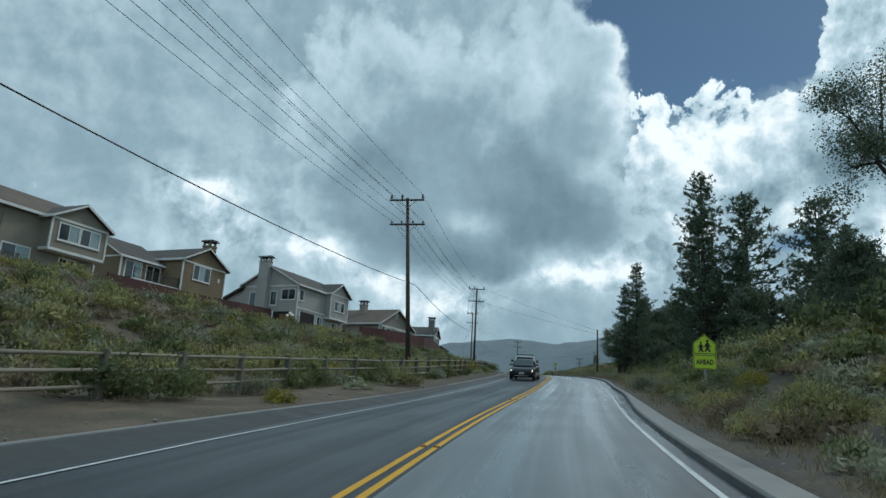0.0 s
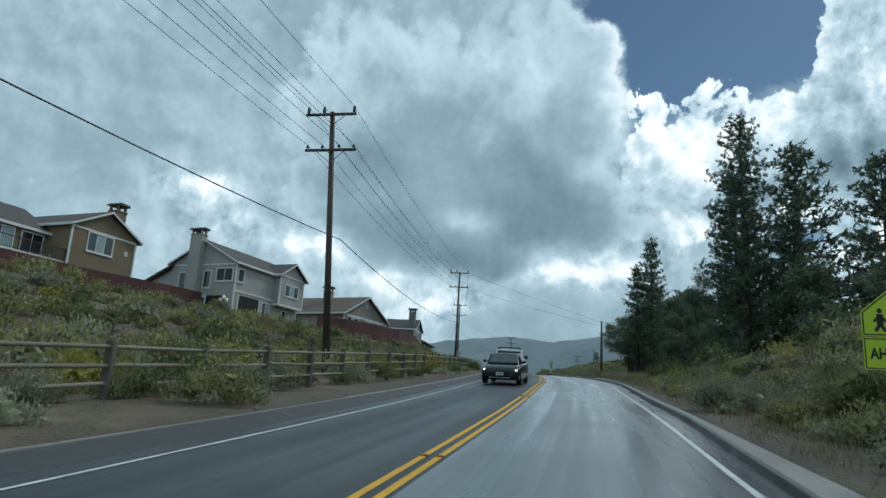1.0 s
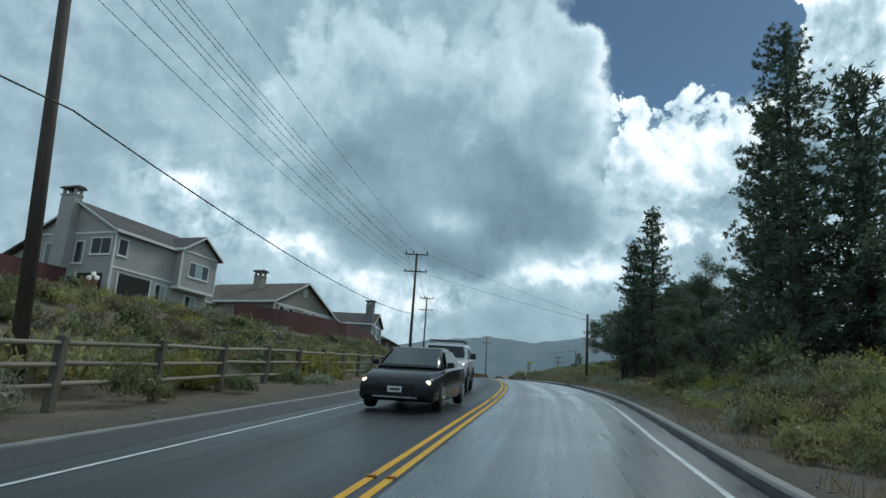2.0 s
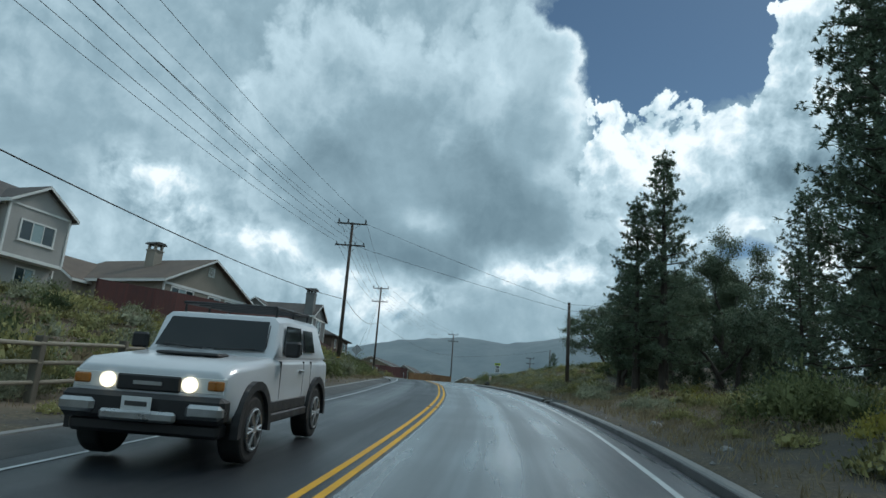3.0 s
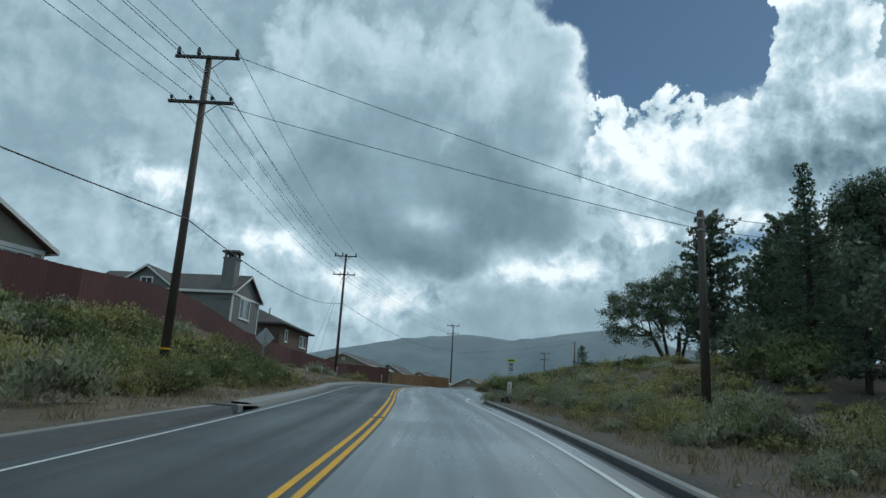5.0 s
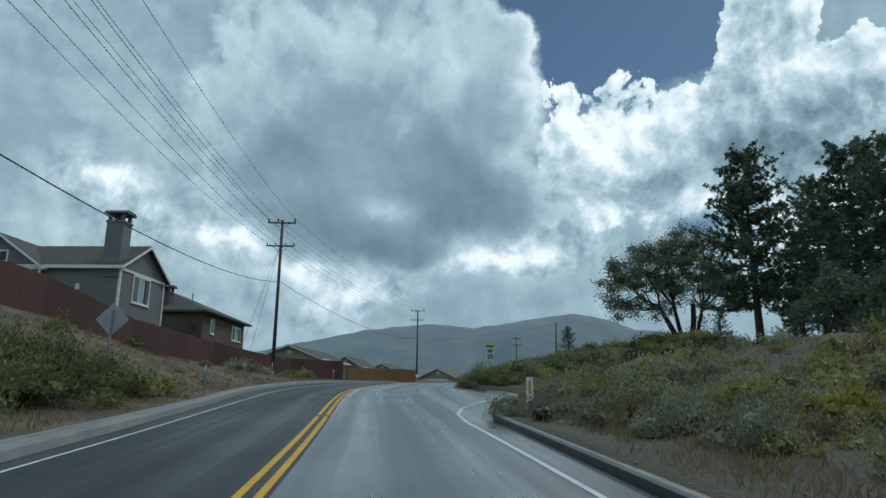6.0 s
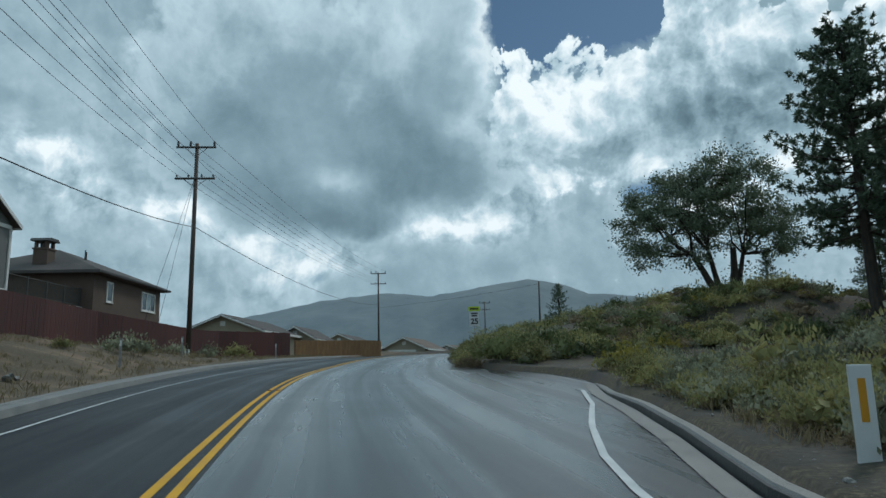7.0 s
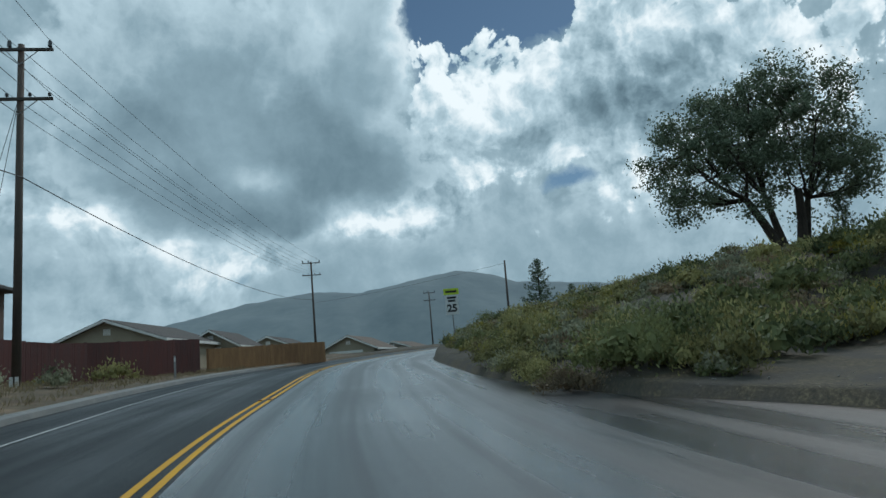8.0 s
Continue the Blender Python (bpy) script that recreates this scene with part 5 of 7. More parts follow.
    part("gutter", boxes((-0.68, -0.68, 14.62, 12.58, -0.61, 14.76), (12.51, -0.6, 14.62, 12.58, 10.6, 14.76)), M["cap"], h)
    window(h, 2.4, 0.0, 12.9, 0.75, 1.25, 1)
    window(h, 9.4, 0.0, 12.8, 2.5, 1.3, 3)
    belt(h, 7.2, -0.02, 11.8, 0.02, 11.3, 0.14)
    part("terrace", boxes((-8.5, 0.8, 8.5, -0.01, 6.5, 12.2)), M["umber"], h)
    belt(h, -8.5, 0.72, -0.1, 0.8, 11.95, 0.3)
    railing(h, -8.4, -0.1, 0.85, 12.27, 1.2)
    chimney(h, 1.2, 4.2, 14.6, 17.2, 1.0, 1.0, "umber")
    for x, y in ((5.4, 3.4), (6.4, 3.8)):
        part("vent_pipe", tubes(((x, y, 15.9), (x, y, 17.2), 0.05), n=8), M["cap"], h)


def ranch(x, y, turn, half, depth, ze, zr, wall, roof, label, garage=False):
    """A low house whose gable looks down the road."""
    z0 = float(ground_z(x, y)) - 0.5
    h = thing("house", pose(x, y, 0, 0, 0, turn), label, "house", "houses at the bend")
    gable_block(h, -half, half, 0, depth, z0, ze, zr, wall, roof, "y", 0.5)
    if garage:
        bm = boxes((-half * 0.75, -0.05, z0 + 0.3, half * 0.55, 0.0, ze - 0.2))
        for k in range(1, 4):
            zz = z0 + 0.3 + (ze - z0 - 0.5) * k / 4
            box(bm, -half * 0.75, -0.07, zz - 0.02, half * 0.55, -0.051, zz + 0.02)
        part("garage_door", bm, M["trim"], h, "white sectional garage door")
    else:
        window(h, 0, 0, ze - 1.3, 1.6, 1.0, 2)
    vent(h, 0, 0, ze + (zr - ze) * 0.35, 0.5, 0.45)
    return h


# ---- plants ----
def limb_path(bm, pts, radii, n=7):
    for (a, b), (r, q) in zip(zip(pts[:-1], pts[1:]), zip(radii[:-1], radii[1:])):
        tube(bm, a, b, r, q, n=n, caps=False)


def pine_meshes(seed, h, spread, bare, dense=1.0, narrow=0.85, size=1.0, thin=1.0):
    """Trunk with limbs, and a crown of needle tufts on whorled branches."""
    rng = np.random.default_rng(seed)
    bm = bmesh.new()
    bend = rng.normal(size=2) * 0.15
    axis = lambda z: Vector((bend[0] * math.sin(z / h * 2.5), bend[1] * math.sin(z / h * 2.0), z))
    zs = np.linspace(-0.5, h * 0.98, 9)
    limb_path(bm, [axis(z) for z in zs], [max(0.03, 0.021 * h * (1 - z / h * 0.95)) for z in zs], n=9)
    C, A, out = [], [], []
    z = h * bare
    while z < h * 0.985:
        f = (z - h * bare) / (h * (1 - bare))
        reach = spread * (1 - f) ** narrow * (0.55 + 0.45 * min(1, f * 6 + 0.35)) + 0.25
        n = int(rng.integers(3, 6))
        a0 = rng.uniform(0, math.tau)
        for k in range(n):
            a = a0 + k * math.tau / n + rng.normal() * 0.3
            L = reach * rng.uniform(0.55, 1.15)
            if rng.random() < 0.08:
                L *= 1.35
            tilt = 0.42 * f + rng.normal() * 0.12 - 0.05
            d = Vector((math.cos(a), math.sin(a), tilt)).normalized()
            p0 = axis(z)
            mid = p0 + d * L * 0.55 + Vector((0, 0, -0.05 * L))
            tip = p0 + d * L + Vector((0, 0, 0.10 * L))
            if L > 0.5:
                limb_path(bm, [p0, mid, tip], [0.012 * L + 0.015, 0.008 * L + 0.01, 0.006], n=4)
            count = max(2, int(L * 5.2 * dense))
            for i in range(count):
                u = 0.25 + 0.75 * (i + rng.random()) / count
                c = np.array(p0.lerp(mid, u / 0.55) if u < 0.55 else mid.lerp(tip, (u - 0.55) / 0.45))
                c = c + rng.normal(size=3) * np.array([0.16, 0.16, 0.10]) * (0.6 + 0.25 * L)
                m = int(13 * dense)
                dirs = rng.normal(size=(m, 3)) + np.array([d.x, d.y, 0.35]) * 0.9
                dirs /= np.linalg.norm(dirs, axis=1, keepdims=True)
                C.append(c + dirs * 0.13 * size)
                A.append(dirs)
                out.append(dirs * 0.6 + np.array([d.x * 0.6, d.y * 0.6, 0.45]))
        z += rng.uniform(0.3, 0.5) * (1.25 - 0.5 * f)
    C, A, out = np.concatenate(C), np.concatenate(A), np.concatenate(out)
    me_t = bpy.data.meshes.new("trunk")
    bm.to_mesh(me_t)
    bm.free()
    me_t.materials.append(M["bark"])
    return me_t, quads_mesh("crown", leaf_quads(rng, C, A, 0.31 * size, 0.08 * size * thin, out), M["needles"])


def oak_meshes(seed, h, spread, trunks=2, leaves=9000, leaf=0.16, clump=0.55, low=0.3):
    """Forked trunks, crooked limbs and loose leaf clumps with sky between them."""
    rng = np.random.default_rng(seed)
    bm = bmesh.new()
    tips = []

    def grow(p, d, L, r, depth):
        segs = 3
        pts, rr = [p], [r]
        for i in range(segs):
            d = (d + Vector(rng.normal(size=3)) * 0.22 + Vector((0, 0, 0.05))).normalized()
            p = p + d * L / segs
            pts.append(p)
            rr.append(r * (1 - 0.35 * (i + 1) / segs))
        limb_path(bm, pts, rr, n=7 if depth < 2 else 4)
        if depth >= 2:
            tips.extend(pts[1:])
        if depth == 4:
            return
        for k in range(int(rng.integers(2, 4)) + (depth == 0)):
            side = Vector(rng.normal(size=3)).normalized()
            nd = (d * 0.75 + side * 0.85 + Vector((0, 0, 0.15))).normalized()
            grow(p if k < 2 else pts[-2], nd, L * rng.uniform(0.55, 0.8), rr[-1] * rng.uniform(0.55, 0.75), depth + 1)

    for k in range(trunks):
        a = k * math.tau / trunks + 0.5
        d = Vector((math.cos(a) * 0.3 * (trunks > 1), math.sin(a) * 0.3 * (trunks > 1), 1)).normalized()
        grow(Vector((math.cos(a) * 0.25 * (trunks > 1), math.sin(a) * 0.25 * (trunks > 1), -0.3)), d, h * low, 0.03 * h / math.sqrt(trunks), 0)
    T = np.array([tuple(t) for t in tips])
    # bring the crown to its height and spread
    top, wide = T[:, 2].max(), np.percentile(np.hypot(T[:, 0], T[:, 1]), 96)
    sx, sz = spread / wide, (h * 0.97) / top
    for v in bm.verts:
        v.co.x *= sx
        v.co.y *= sx
        v.co.z *= sz
    T = T * np.array([sx, sx, sz])
    pick = T[rng.integers(0, len(T), leaves)]
    ball = rng.normal(size=(leaves, 3))
    ball *= (rng.random((leaves, 1)) ** 0.45) / np.linalg.norm(ball, axis=1, keepdims=True)
    C = pick + ball * clump * 1.9 * np.array([1.1, 1.1, 0.8])
    A = rng.normal(size=(leaves, 3))
    middle = T.mean(0)
    out = ball * 0.8 + (C - middle) / (np.linalg.norm(C - middle, axis=1, keepdims=True) + 1e-6) * 0.7 + np.array([0, 0, 0.2])
    me_t = bpy.data.meshes.new("trunk")
    bm.to_mesh(me_t)
    bm.free()
    me_t.materials.append(M["bark"])
    return me_t, quads_mesh("crown", leaf_quads(rng, C, A, leaf * 1.5, leaf, out), M["leaves"])


def spreading_oak(seed, lobes, trunks, leaves, leaf):
    """Several leaning trunks that fork into limbs, each limb ending in a loose clump of leaves. lobes: middle x, y, z and half widths of the crown's masses."""
    rng = np.random.default_rng(seed)
    bm = bmesh.new()
    forks, clumps = [], []
    for x, y, tx, ty, tz, r in trunks:
        foot, tip = Vector((x, y, -0.4)), Vector((tx, ty, tz))
        mid = foot.lerp(tip, 0.5) + Vector((rng.normal() * 0.12, rng.normal() * 0.12, 0.1))
        limb_path(bm, [foot, mid, tip], [r * 1.25, r, r * 0.8], n=9)
        forks.append((tip, r * 0.8))
    for cx, cy, cz, rx, ry, rz, count in lobes:
        nodes = []
        tip, r = min(forks, key=lambda f: (f[0] - Vector((cx, cy, cz - rz))).length)
        for k in range(7):
            d = rng.normal(size=3)
            d /= np.linalg.norm(d)
            p = Vector((cx + d[0] * rx * 0.5, cy + d[1] * ry * 0.5, cz + d[2] * rz * 0.45))
            bend = tip.lerp(p, 0.5) + Vector((rng.normal() * 0.3, rng.normal() * 0.3, -0.2))
            limb_path(bm, [tip, bend, p], [r * 0.6, r * 0.42, r * 0.26], n=6)
            nodes.append((p, r * 0.26))
        for k in range(count):
            d = rng.normal(size=3)
            d[2] = d[2] if d[2] > -0.75 else -d[2] * 0.4
            d /= np.linalg.norm(d)
            u = 0.5 + 0.55 * rng.random() ** 0.6
            p = Vector((cx + d[0] * rx * u, cy + d[1] * ry * u, cz + d[2] * rz * u))
            q, w = min(nodes, key=lambda f: (f[0] - p).length)
            bend = q.lerp(p, 0.55) + Vector((rng.normal() * 0.22, rng.normal() * 0.22, rng.normal() * 0.15 + 0.1))
            limb_path(bm, [q, bend, p], [w * 0.7, w * 0.45, 0.012], n=4)
            clumps.append((np.array(p), rng.uniform(0.42, 0.95), np.array([d[0], d[1], d[2] + 0.3])))
    C, A, out = [], [], []
    per = leaves // len(clumps)
    for p, size, d in clumps:
        ball = rng.normal(size=(per, 3)) * np.array([0.62, 0.62, 0.42]) * size
        C.append(p + ball)
        A.append(rng.normal(size=(per, 3)))
        out.append(ball / size + d * 0.6)
    C, A, out = np.concatenate(C), np.concatenate(A), np.concatenate(out)
    me_t = bpy.data.meshes.new("trunk")
    bm.to_mesh(me_t)
    bm.free()
    me_t.materials.append(M["bark"])
    return me_t, quads_mesh("crown", leaf_quads(rng, C, A, leaf * 1.5, leaf, out), M["leaves"])


def plant_tree(name, meshes, x, y, scale, yaw, label, group, z=None):
    zz = float(ground_z(x, y)) - 0.05 if z is None else z
    t = thing(name, pose(x, y, zz, 0, 0, yaw) @ Matrix.Diagonal((scale, scale, scale, 1)), label, "tree", group)
    for n, me in zip(("trunk", "crown"), meshes):
        o = new(n, me)
        o.parent = t
    return t


def build_trees():
    tall = pine_meshes(1, 20.0, 4.0, 0.16, 1.15)
    slim = pine_meshes(2, 14.0, 2.45, 0.15, 1.8, 0.7, 0.8, 0.6)
    open_ = pine_meshes(3, 16.0, 4.4, 0.26, 1.05, 0.6, 1.15)
    bushy = pine_meshes(4, 12.0, 3.6, 0.10, 0.72, 0.6, 1.35)
    knoll_oak = spreading_oak(5, [(-3.6, 0.3, 4.5, 4.1, 3.6, 4.2, 84), (1.4, -0.2, 5.8, 3.9, 3.8, 5.0, 92), (-0.9, 0.5, 8.1, 2.8, 2.8, 2.7, 24), (4.2, 0.8, 4.6, 2.6, 2.4, 3.4, 32)],
                              [(-0.2, 0.0, -1.9, 0.2, 3.0, 0.24), (0.15, 0.2, -0.5, 0.5, 3.2, 0.2), (0.75, -0.1, 1.1, -0.2, 3.4, 0.26), (1.3, 0.2, 2.2, 0.6, 3.0, 0.18)], 40000, 0.13)
    knoll_pine = pine_meshes(21, 16.0, 4.6, 0.27, 1.3, 0.5, 1.1)
    oak_b = oak_meshes(6, 15.0, 5.0, 1, 24000, 0.17, 0.5, 0.3)
    oak_c = oak_meshes(7, 10.0, 5.0, 2, 9500, 0.21, 0.45, 0.22)
    oak_f = oak_meshes(16, 15.0, 4.6, 1, 42000, 0.115, 0.42, 0.3)
    oak_g = oak_meshes(17, 15.0, 5.0, 1, 22000, 0.105, 0.6, 0.3)
    near_pine = pine_meshes(11, 20.0, 3.6, 0.1, 1.3, 0.5, 0.95, 0.8)
    # pines and oaks on the right-hand bank: kind, x, y, height of the top
    rows = [(near_pine, 20, 15.9, 71.0, 26.0), (near_pine, 20, 16.6, 75.0, 22.8), (bushy, 12, 19.5, 70.0, 17.5), (bushy, 12, 21.0, 73.5, 24.5), (open_, 16, 29.5, 78.0, 25.6), (bushy, 12, 24.5, 63.0, 16.5), (oak_c, 10, 20.5, 66.0, 13.6),
            (oak_g, 15, 21.3, 40.0, 22.6), (bushy, 12, 23.5, 46.0, 16.0), (oak_c, 10, 24.0, 52.0, 15.0), (bushy, 12, 27.0, 64.0, 18.5), (oak_c, 10, 25.0, 56.0, 15.5), (bushy, 12, 23.0, 42.0, 15.0),
            
            (slim, 14, 11.6, 88.7, 20.2), (slim, 14, 10.2, 89.3, 17.4), (oak_f, 15, 19.5, 104.5, 20.0), (oak_c, 10, 17.3, 95.0, 12.8), (oak_c, 10, 11.0, 97.0, 11.4), (oak_c, 10, 9.8, 92.0, 11.2), (bushy, 12, 18.0, 86.0, 13.2),
            (near_pine, 20, 23.5, 97.0, 21.3), (bushy, 12, 24.5, 90.0, 17.0), (oak_c, 10, 15.5, 101.0, 11.5),
            (tall, 20, 17.0, 117.0, 20.3), (bushy, 12, 16.5, 111.0, 15.0), (oak_b, 15, 20.5, 114.0, 18.5), (open_, 16, 24.3, 134.8, 23.0), (oak_b, 15, 21.0, 122.0, 18.5), (bushy, 12, 20.0, 119.0, 15.5),
            (knoll_pine, 16, 20.1, 143.4, 25.2), (bushy, 12, 23.7, 160.3, 15.9), (knoll_pine, 16, 27.0, 148.0, 24.5), (open_, 16, 32.0, 141.0, 24.0),
            (knoll_pine, 16, 25.0, 139.0, 24.0), (bushy, 12, 25.5, 133.0, 18.5), (bushy, 12, 22.5, 126.0, 16.5), (open_, 16, 24.0, 128.0, 21.0), (bushy, 12, 30.0, 130.0, 17.5), (bushy, 12, 26.0, 112.0, 17.0), (oak_c, 10, 24.0, 104.0, 14.5), (oak_c, 10, 22.5, 80.0, 14.0), (bushy, 12, 13.5, 187.4, 16.9), (bushy, 12, 17.5, 190.0, 14.6), (slim, 14, 30.0, 158.0, 19.0), (open_, 16, 24.6, 146.5, 20.0), (bushy, 12, 26.5, 152.0, 16.0), (bushy, 12, 29.5, 150.5, 16.5), (oak_c, 10, 17.8, 127.5, 13.6), (oak_c, 10, 20.5, 131.5, 14.6), (oak_c, 10, 16.2, 121.5, 12.2)]
    rng = random.Random(3)
    for meshes, h, x, y, top in rows:
        z = float(ground_z(x, y))
        kind = "oak_tree" if meshes in (oak_b, oak_c, oak_f, oak_g) else "pine_tree"
        label = "dark broad-crowned oak with loose leaf clumps" if kind == "oak_tree" else "tall dark green pine with ragged whorled branches"
        plant_tree(kind, meshes, x, y, (top - z) / h, (x * 37 + y * 61) % 360, label, "trees on the bank")
    plant_tree("oak_tree", knoll_oak, 20.2, 160.5, 1.0, 0, "dark spreading oak with several leaning trunks on the knoll", "trees on the bank")
    # a few crowns beyond the houses at the bend
    for x, y, top in ((-24.0, 215.0, 13.0), (-12.5, 236.0, 13.2), (-18.0, 240.0, 13.4)):
        z = float(ground_z(x, y))
        plant_tree("oak_tree", oak_c, x, y, (top - z) / 10, rng.uniform(0, 360), "small dark green tree behind the rooftops", "trees at the bend")


def shrub_quads(seed, count, flat, leaf, upright):
    """Leaves and twigs thick on a cluster of rounded mounds, with longer shoots standing out; about 1 m in radius."""
    rng = np.random.default_rng(seed)
    n = int(rng.integers(7, 11))
    C, A, out = [], [], []
    backing = []
    per = max(8, count // n)
    for k in range(n):
        a, r = k * 2.4 + rng.normal() * 0.4, 0.66 * math.sqrt((k + 0.3) / n)
        R = rng.uniform(0.28, 0.52) * (1.2 - 0.5 * r)
        mid = np.array([math.cos(a) * r, math.sin(a) * r, flat * (0.6 - 0.45 * r) * rng.uniform(0.7, 1.2)])
        d = rng.normal(size=(per, 3))
        d[:, 2] = np.abs(d[:, 2]) * 1.1 - 0.4
        d /= np.linalg.norm(d, axis=1, keepdims=True)
        deep = R * (0.35 + 0.75 * rng.random(per) ** 0.55 + 0.3 * rng.random(per) ** 6)[:, None]
        C.append(mid + d * deep * np.array([1, 1, 0.95 * flat + 0.2]))
        A.append(d * 0.5 + np.array([0, 0, 0.75 * upright]) + rng.normal(size=(per, 3)) * 0.4)
        out.append(d + np.array([0, 0, 0.35]) + rng.normal(size=(per, 3)) * 0.15)
        # large backing quads added inside the mound, to block light and darken its gaps
        e = rng.normal(size=(12, 3))
        e[:, 2] = np.abs(e[:, 2]) * 0.9 - 0.2
        e /= np.linalg.norm(e, axis=1, keepdims=True)
        backing.append(leaf_quads(rng, mid + e * R * 0.4 * np.array([1, 1, 0.95 * flat + 0.2]), np.cross(e, rng.normal(size=(12, 3))), R * 0.55, R * 0.5, e))
    C, A, out = np.concatenate(C), np.concatenate(A), np.concatenate(out)
    # the lowest leaves hang down to the ground
    C[:, 2] = np.where(C[:, 2] < 0.05, rng.uniform(0.03, 0.3, len(C)), C[:, 2])
    return np.concatenate([leaf_quads(rng, C, A, leaf, leaf * 0.5, out)] + backing)


def shrub_mesh(seed, mat, count, flat, leaf, upright):
    return quads_mesh("shrub", shrub_quads(seed, count, flat, leaf, upright), mat)


def bank_place(rng, zone):
    """A place on the left bank, the right bank or the knoll, thinned where the dirt is bare."""
    while True:
        if zone == "left":
            y = rng.uniform(-4, 118) if rng.random() < 0.95 else rng.uniform(118, 172)
            e = float(left_edge(y))
            s = e - 0.5 - 27 * rng.random() ** 1.15
            if s > e - 3.2 and rng.random() < 0.88:
                continue
            # a bare slide of dirt below the second house
            if math.hypot((float(centre(y)) + s + 27.5) / 5.0, (y - 47 - 0.5 * (float(centre(y)) + s + 27.5)) / 6.0) < 1 and rng.random() < 0.85:
                continue
            if y > 95 and float(centre(y)) + s < -19.4:
                continue
        elif zone == "right":
            y = rng.uniform(2, 119)
            e = float(right_edge(y))
            bare = float(np.interp(y, [0, 30, 45, 60, 119], [1.5, 1.2, 1.1, 2.2, 2.0]))
            s = e + bare + 12 * rng.random() ** 1.5
        elif zone == "corner":
            y = rng.uniform(108, 131)
            s = float(right_edge(y)) + 0.45 + 10 * rng.random() ** 1.4
            if abs(float(centre(y)) + s - 1.7) < 0.7 and y < 118:
                continue
        else:
            x = -1.0 + 30 * rng.random() ** 1.3
            y = float(knoll_front(x)) + 1.6 + 46 * rng.random() ** 1.6
            s = x - float(centre(y))
            if s < float(right_edge(y)) + 0.7 or (13 < x < 24 and y > 152 and rng.random() < 0.5):
                continue
        x = float(centre(y)) + s
        # the brush grows in clumps, with bare dirt between them
        if zone != "corner" and noise.noise(Vector((x * 0.23, y * 0.23, 7.7))) < -0.12 and rng.random() < 0.5:
            continue
        return x, y


def build_shrubs():
    kinds = []
    for k in range(3):
        kinds += [(shrub_mesh(20 + k, M["sage"], 1500, 0.95, 0.078, 1.2), "grey-green sagebrush clump on the bank", 2),
                  (shrub_mesh(30 + k, M["olive"], 1500, 0.9, 0.078, 1.0), "olive-green low shrub on the bank", 5),
                  (shrub_mesh(40 + k, M["green"], 1500, 1.05, 0.078, 0.8), "dark green leafy shrub on the bank", 1.6)]
    recipes = []
    for k in range(3):
        recipes += [("sage", 20 + k, 0.95, 1.2), ("olive", 30 + k, 0.9, 1.0), ("green", 40 + k, 1.05, 0.8)]
    recipes += [("rabbit", 50, 0.75, 1.6), ("brush", 60, 0.7, 1.3)]
    kinds += [(shrub_mesh(50, M["rabbit"], 1500, 0.75, 0.075, 1.6), "yellow-flowering rabbitbrush on the bank", 2),
              (shrub_mesh(60, M["brush"], 1400, 0.7, 0.075, 1.3), "dry brown brush on the bank", 3)]
    rng = random.Random(8)
    weights = [k[2] for k in kinds]
    placed = [(-8.6, 16.0, 1.15, 2), (-6.4, 17.2, 0.6, 9), (-6.9, 33.0, 0.9, 0), (8.3, 21.0, 1.0, 0), (10.2, 23.5, 1.3, 2), (7.8, 26.5, 0.9, 9), (8.6, 65.2, 1.25, 2), (9.3, 64.6, 1.1, 5), (8.9, 61.6, 0.95, 9), (9.8, 61.2, 0.9, 9), (6.3, 23.0, 0.8, 9), (5.3, 14.6, 0.7, 2), (5.0, 11.6, 0.6, 5)]
    placed += [(13.2, 27.0, 2.0, 5), (15.5, 31.0, 2.3, 2), (12.0, 34.5, 1.7, 4), (14.5, 38.0, 2.1, 8), (11.2, 41.0, 1.6, 1), (13.0, 47.0, 1.9, 5), (11.0, 60.0, 1.8, 2), (12.5, 64.0, 2.0, 5), (10.0, 67.5, 1.4, 8), (17.5, 26.0, 2.2, 8), (9.0, 36.5, 1.2, 3), (7.1, 28.9, 0.95, 0), (7.9, 29.4, 1.1, 3), (8.0, 27.2, 0.8, 9)]
    for _ in range(64):
        # a denser stand round the foot of the second pole
        y = rng.uniform(97, 114)
        placed.append((float(centre(y)) - rng.uniform(6.6, 14.5), y, rng.uniform(0.8, 1.4), rng.choice((0, 1, 2, 4, 5, 7, 8, 8))))
    for y in np.arange(16, 76, 1.45):
        # brush grown up through the rail fence
        y = float(y) + rng.uniform(-0.5, 0.5)
        x = float(np.interp(y, [10, 17, 25, 36, 48, 60, 75, 90], [-9.7, -9.2, -8.3, -6.9, -6.2, -6.2, -6.4, -7.2])) + rng.choice((-0.9, -0.6, 0.35, 0.5)) * rng.uniform(0.7, 1.3)
        placed.append((x, y, rng.uniform(0.42, 0.8), rng.choice((0, 1, 2, 3, 5, 6, 8))))
    for y in np.arange(14, 92, 1.3):
        # larger bushes on the foot of the bank behind the rail fence
        y = float(y) + rng.uniform(-0.6, 0.6)
        x = float(np.interp(y, [10, 17, 25, 36, 48, 60, 75, 90], [-9.7, -9.2, -8.3, -6.9, -6.2, -6.2, -6.4, -7.2])) - 1.6 - 5.5 * rng.random()
        placed.append((x, y, rng.uniform(0.75, 1.35), rng.choice((0, 1, 4, 7, 9, 2, 5, 3, 10))))
    for _ in range(64):
        # a thick belt of brush behind the right-hand kerb of the lower stretch
        y = rng.uniform(13, 58)
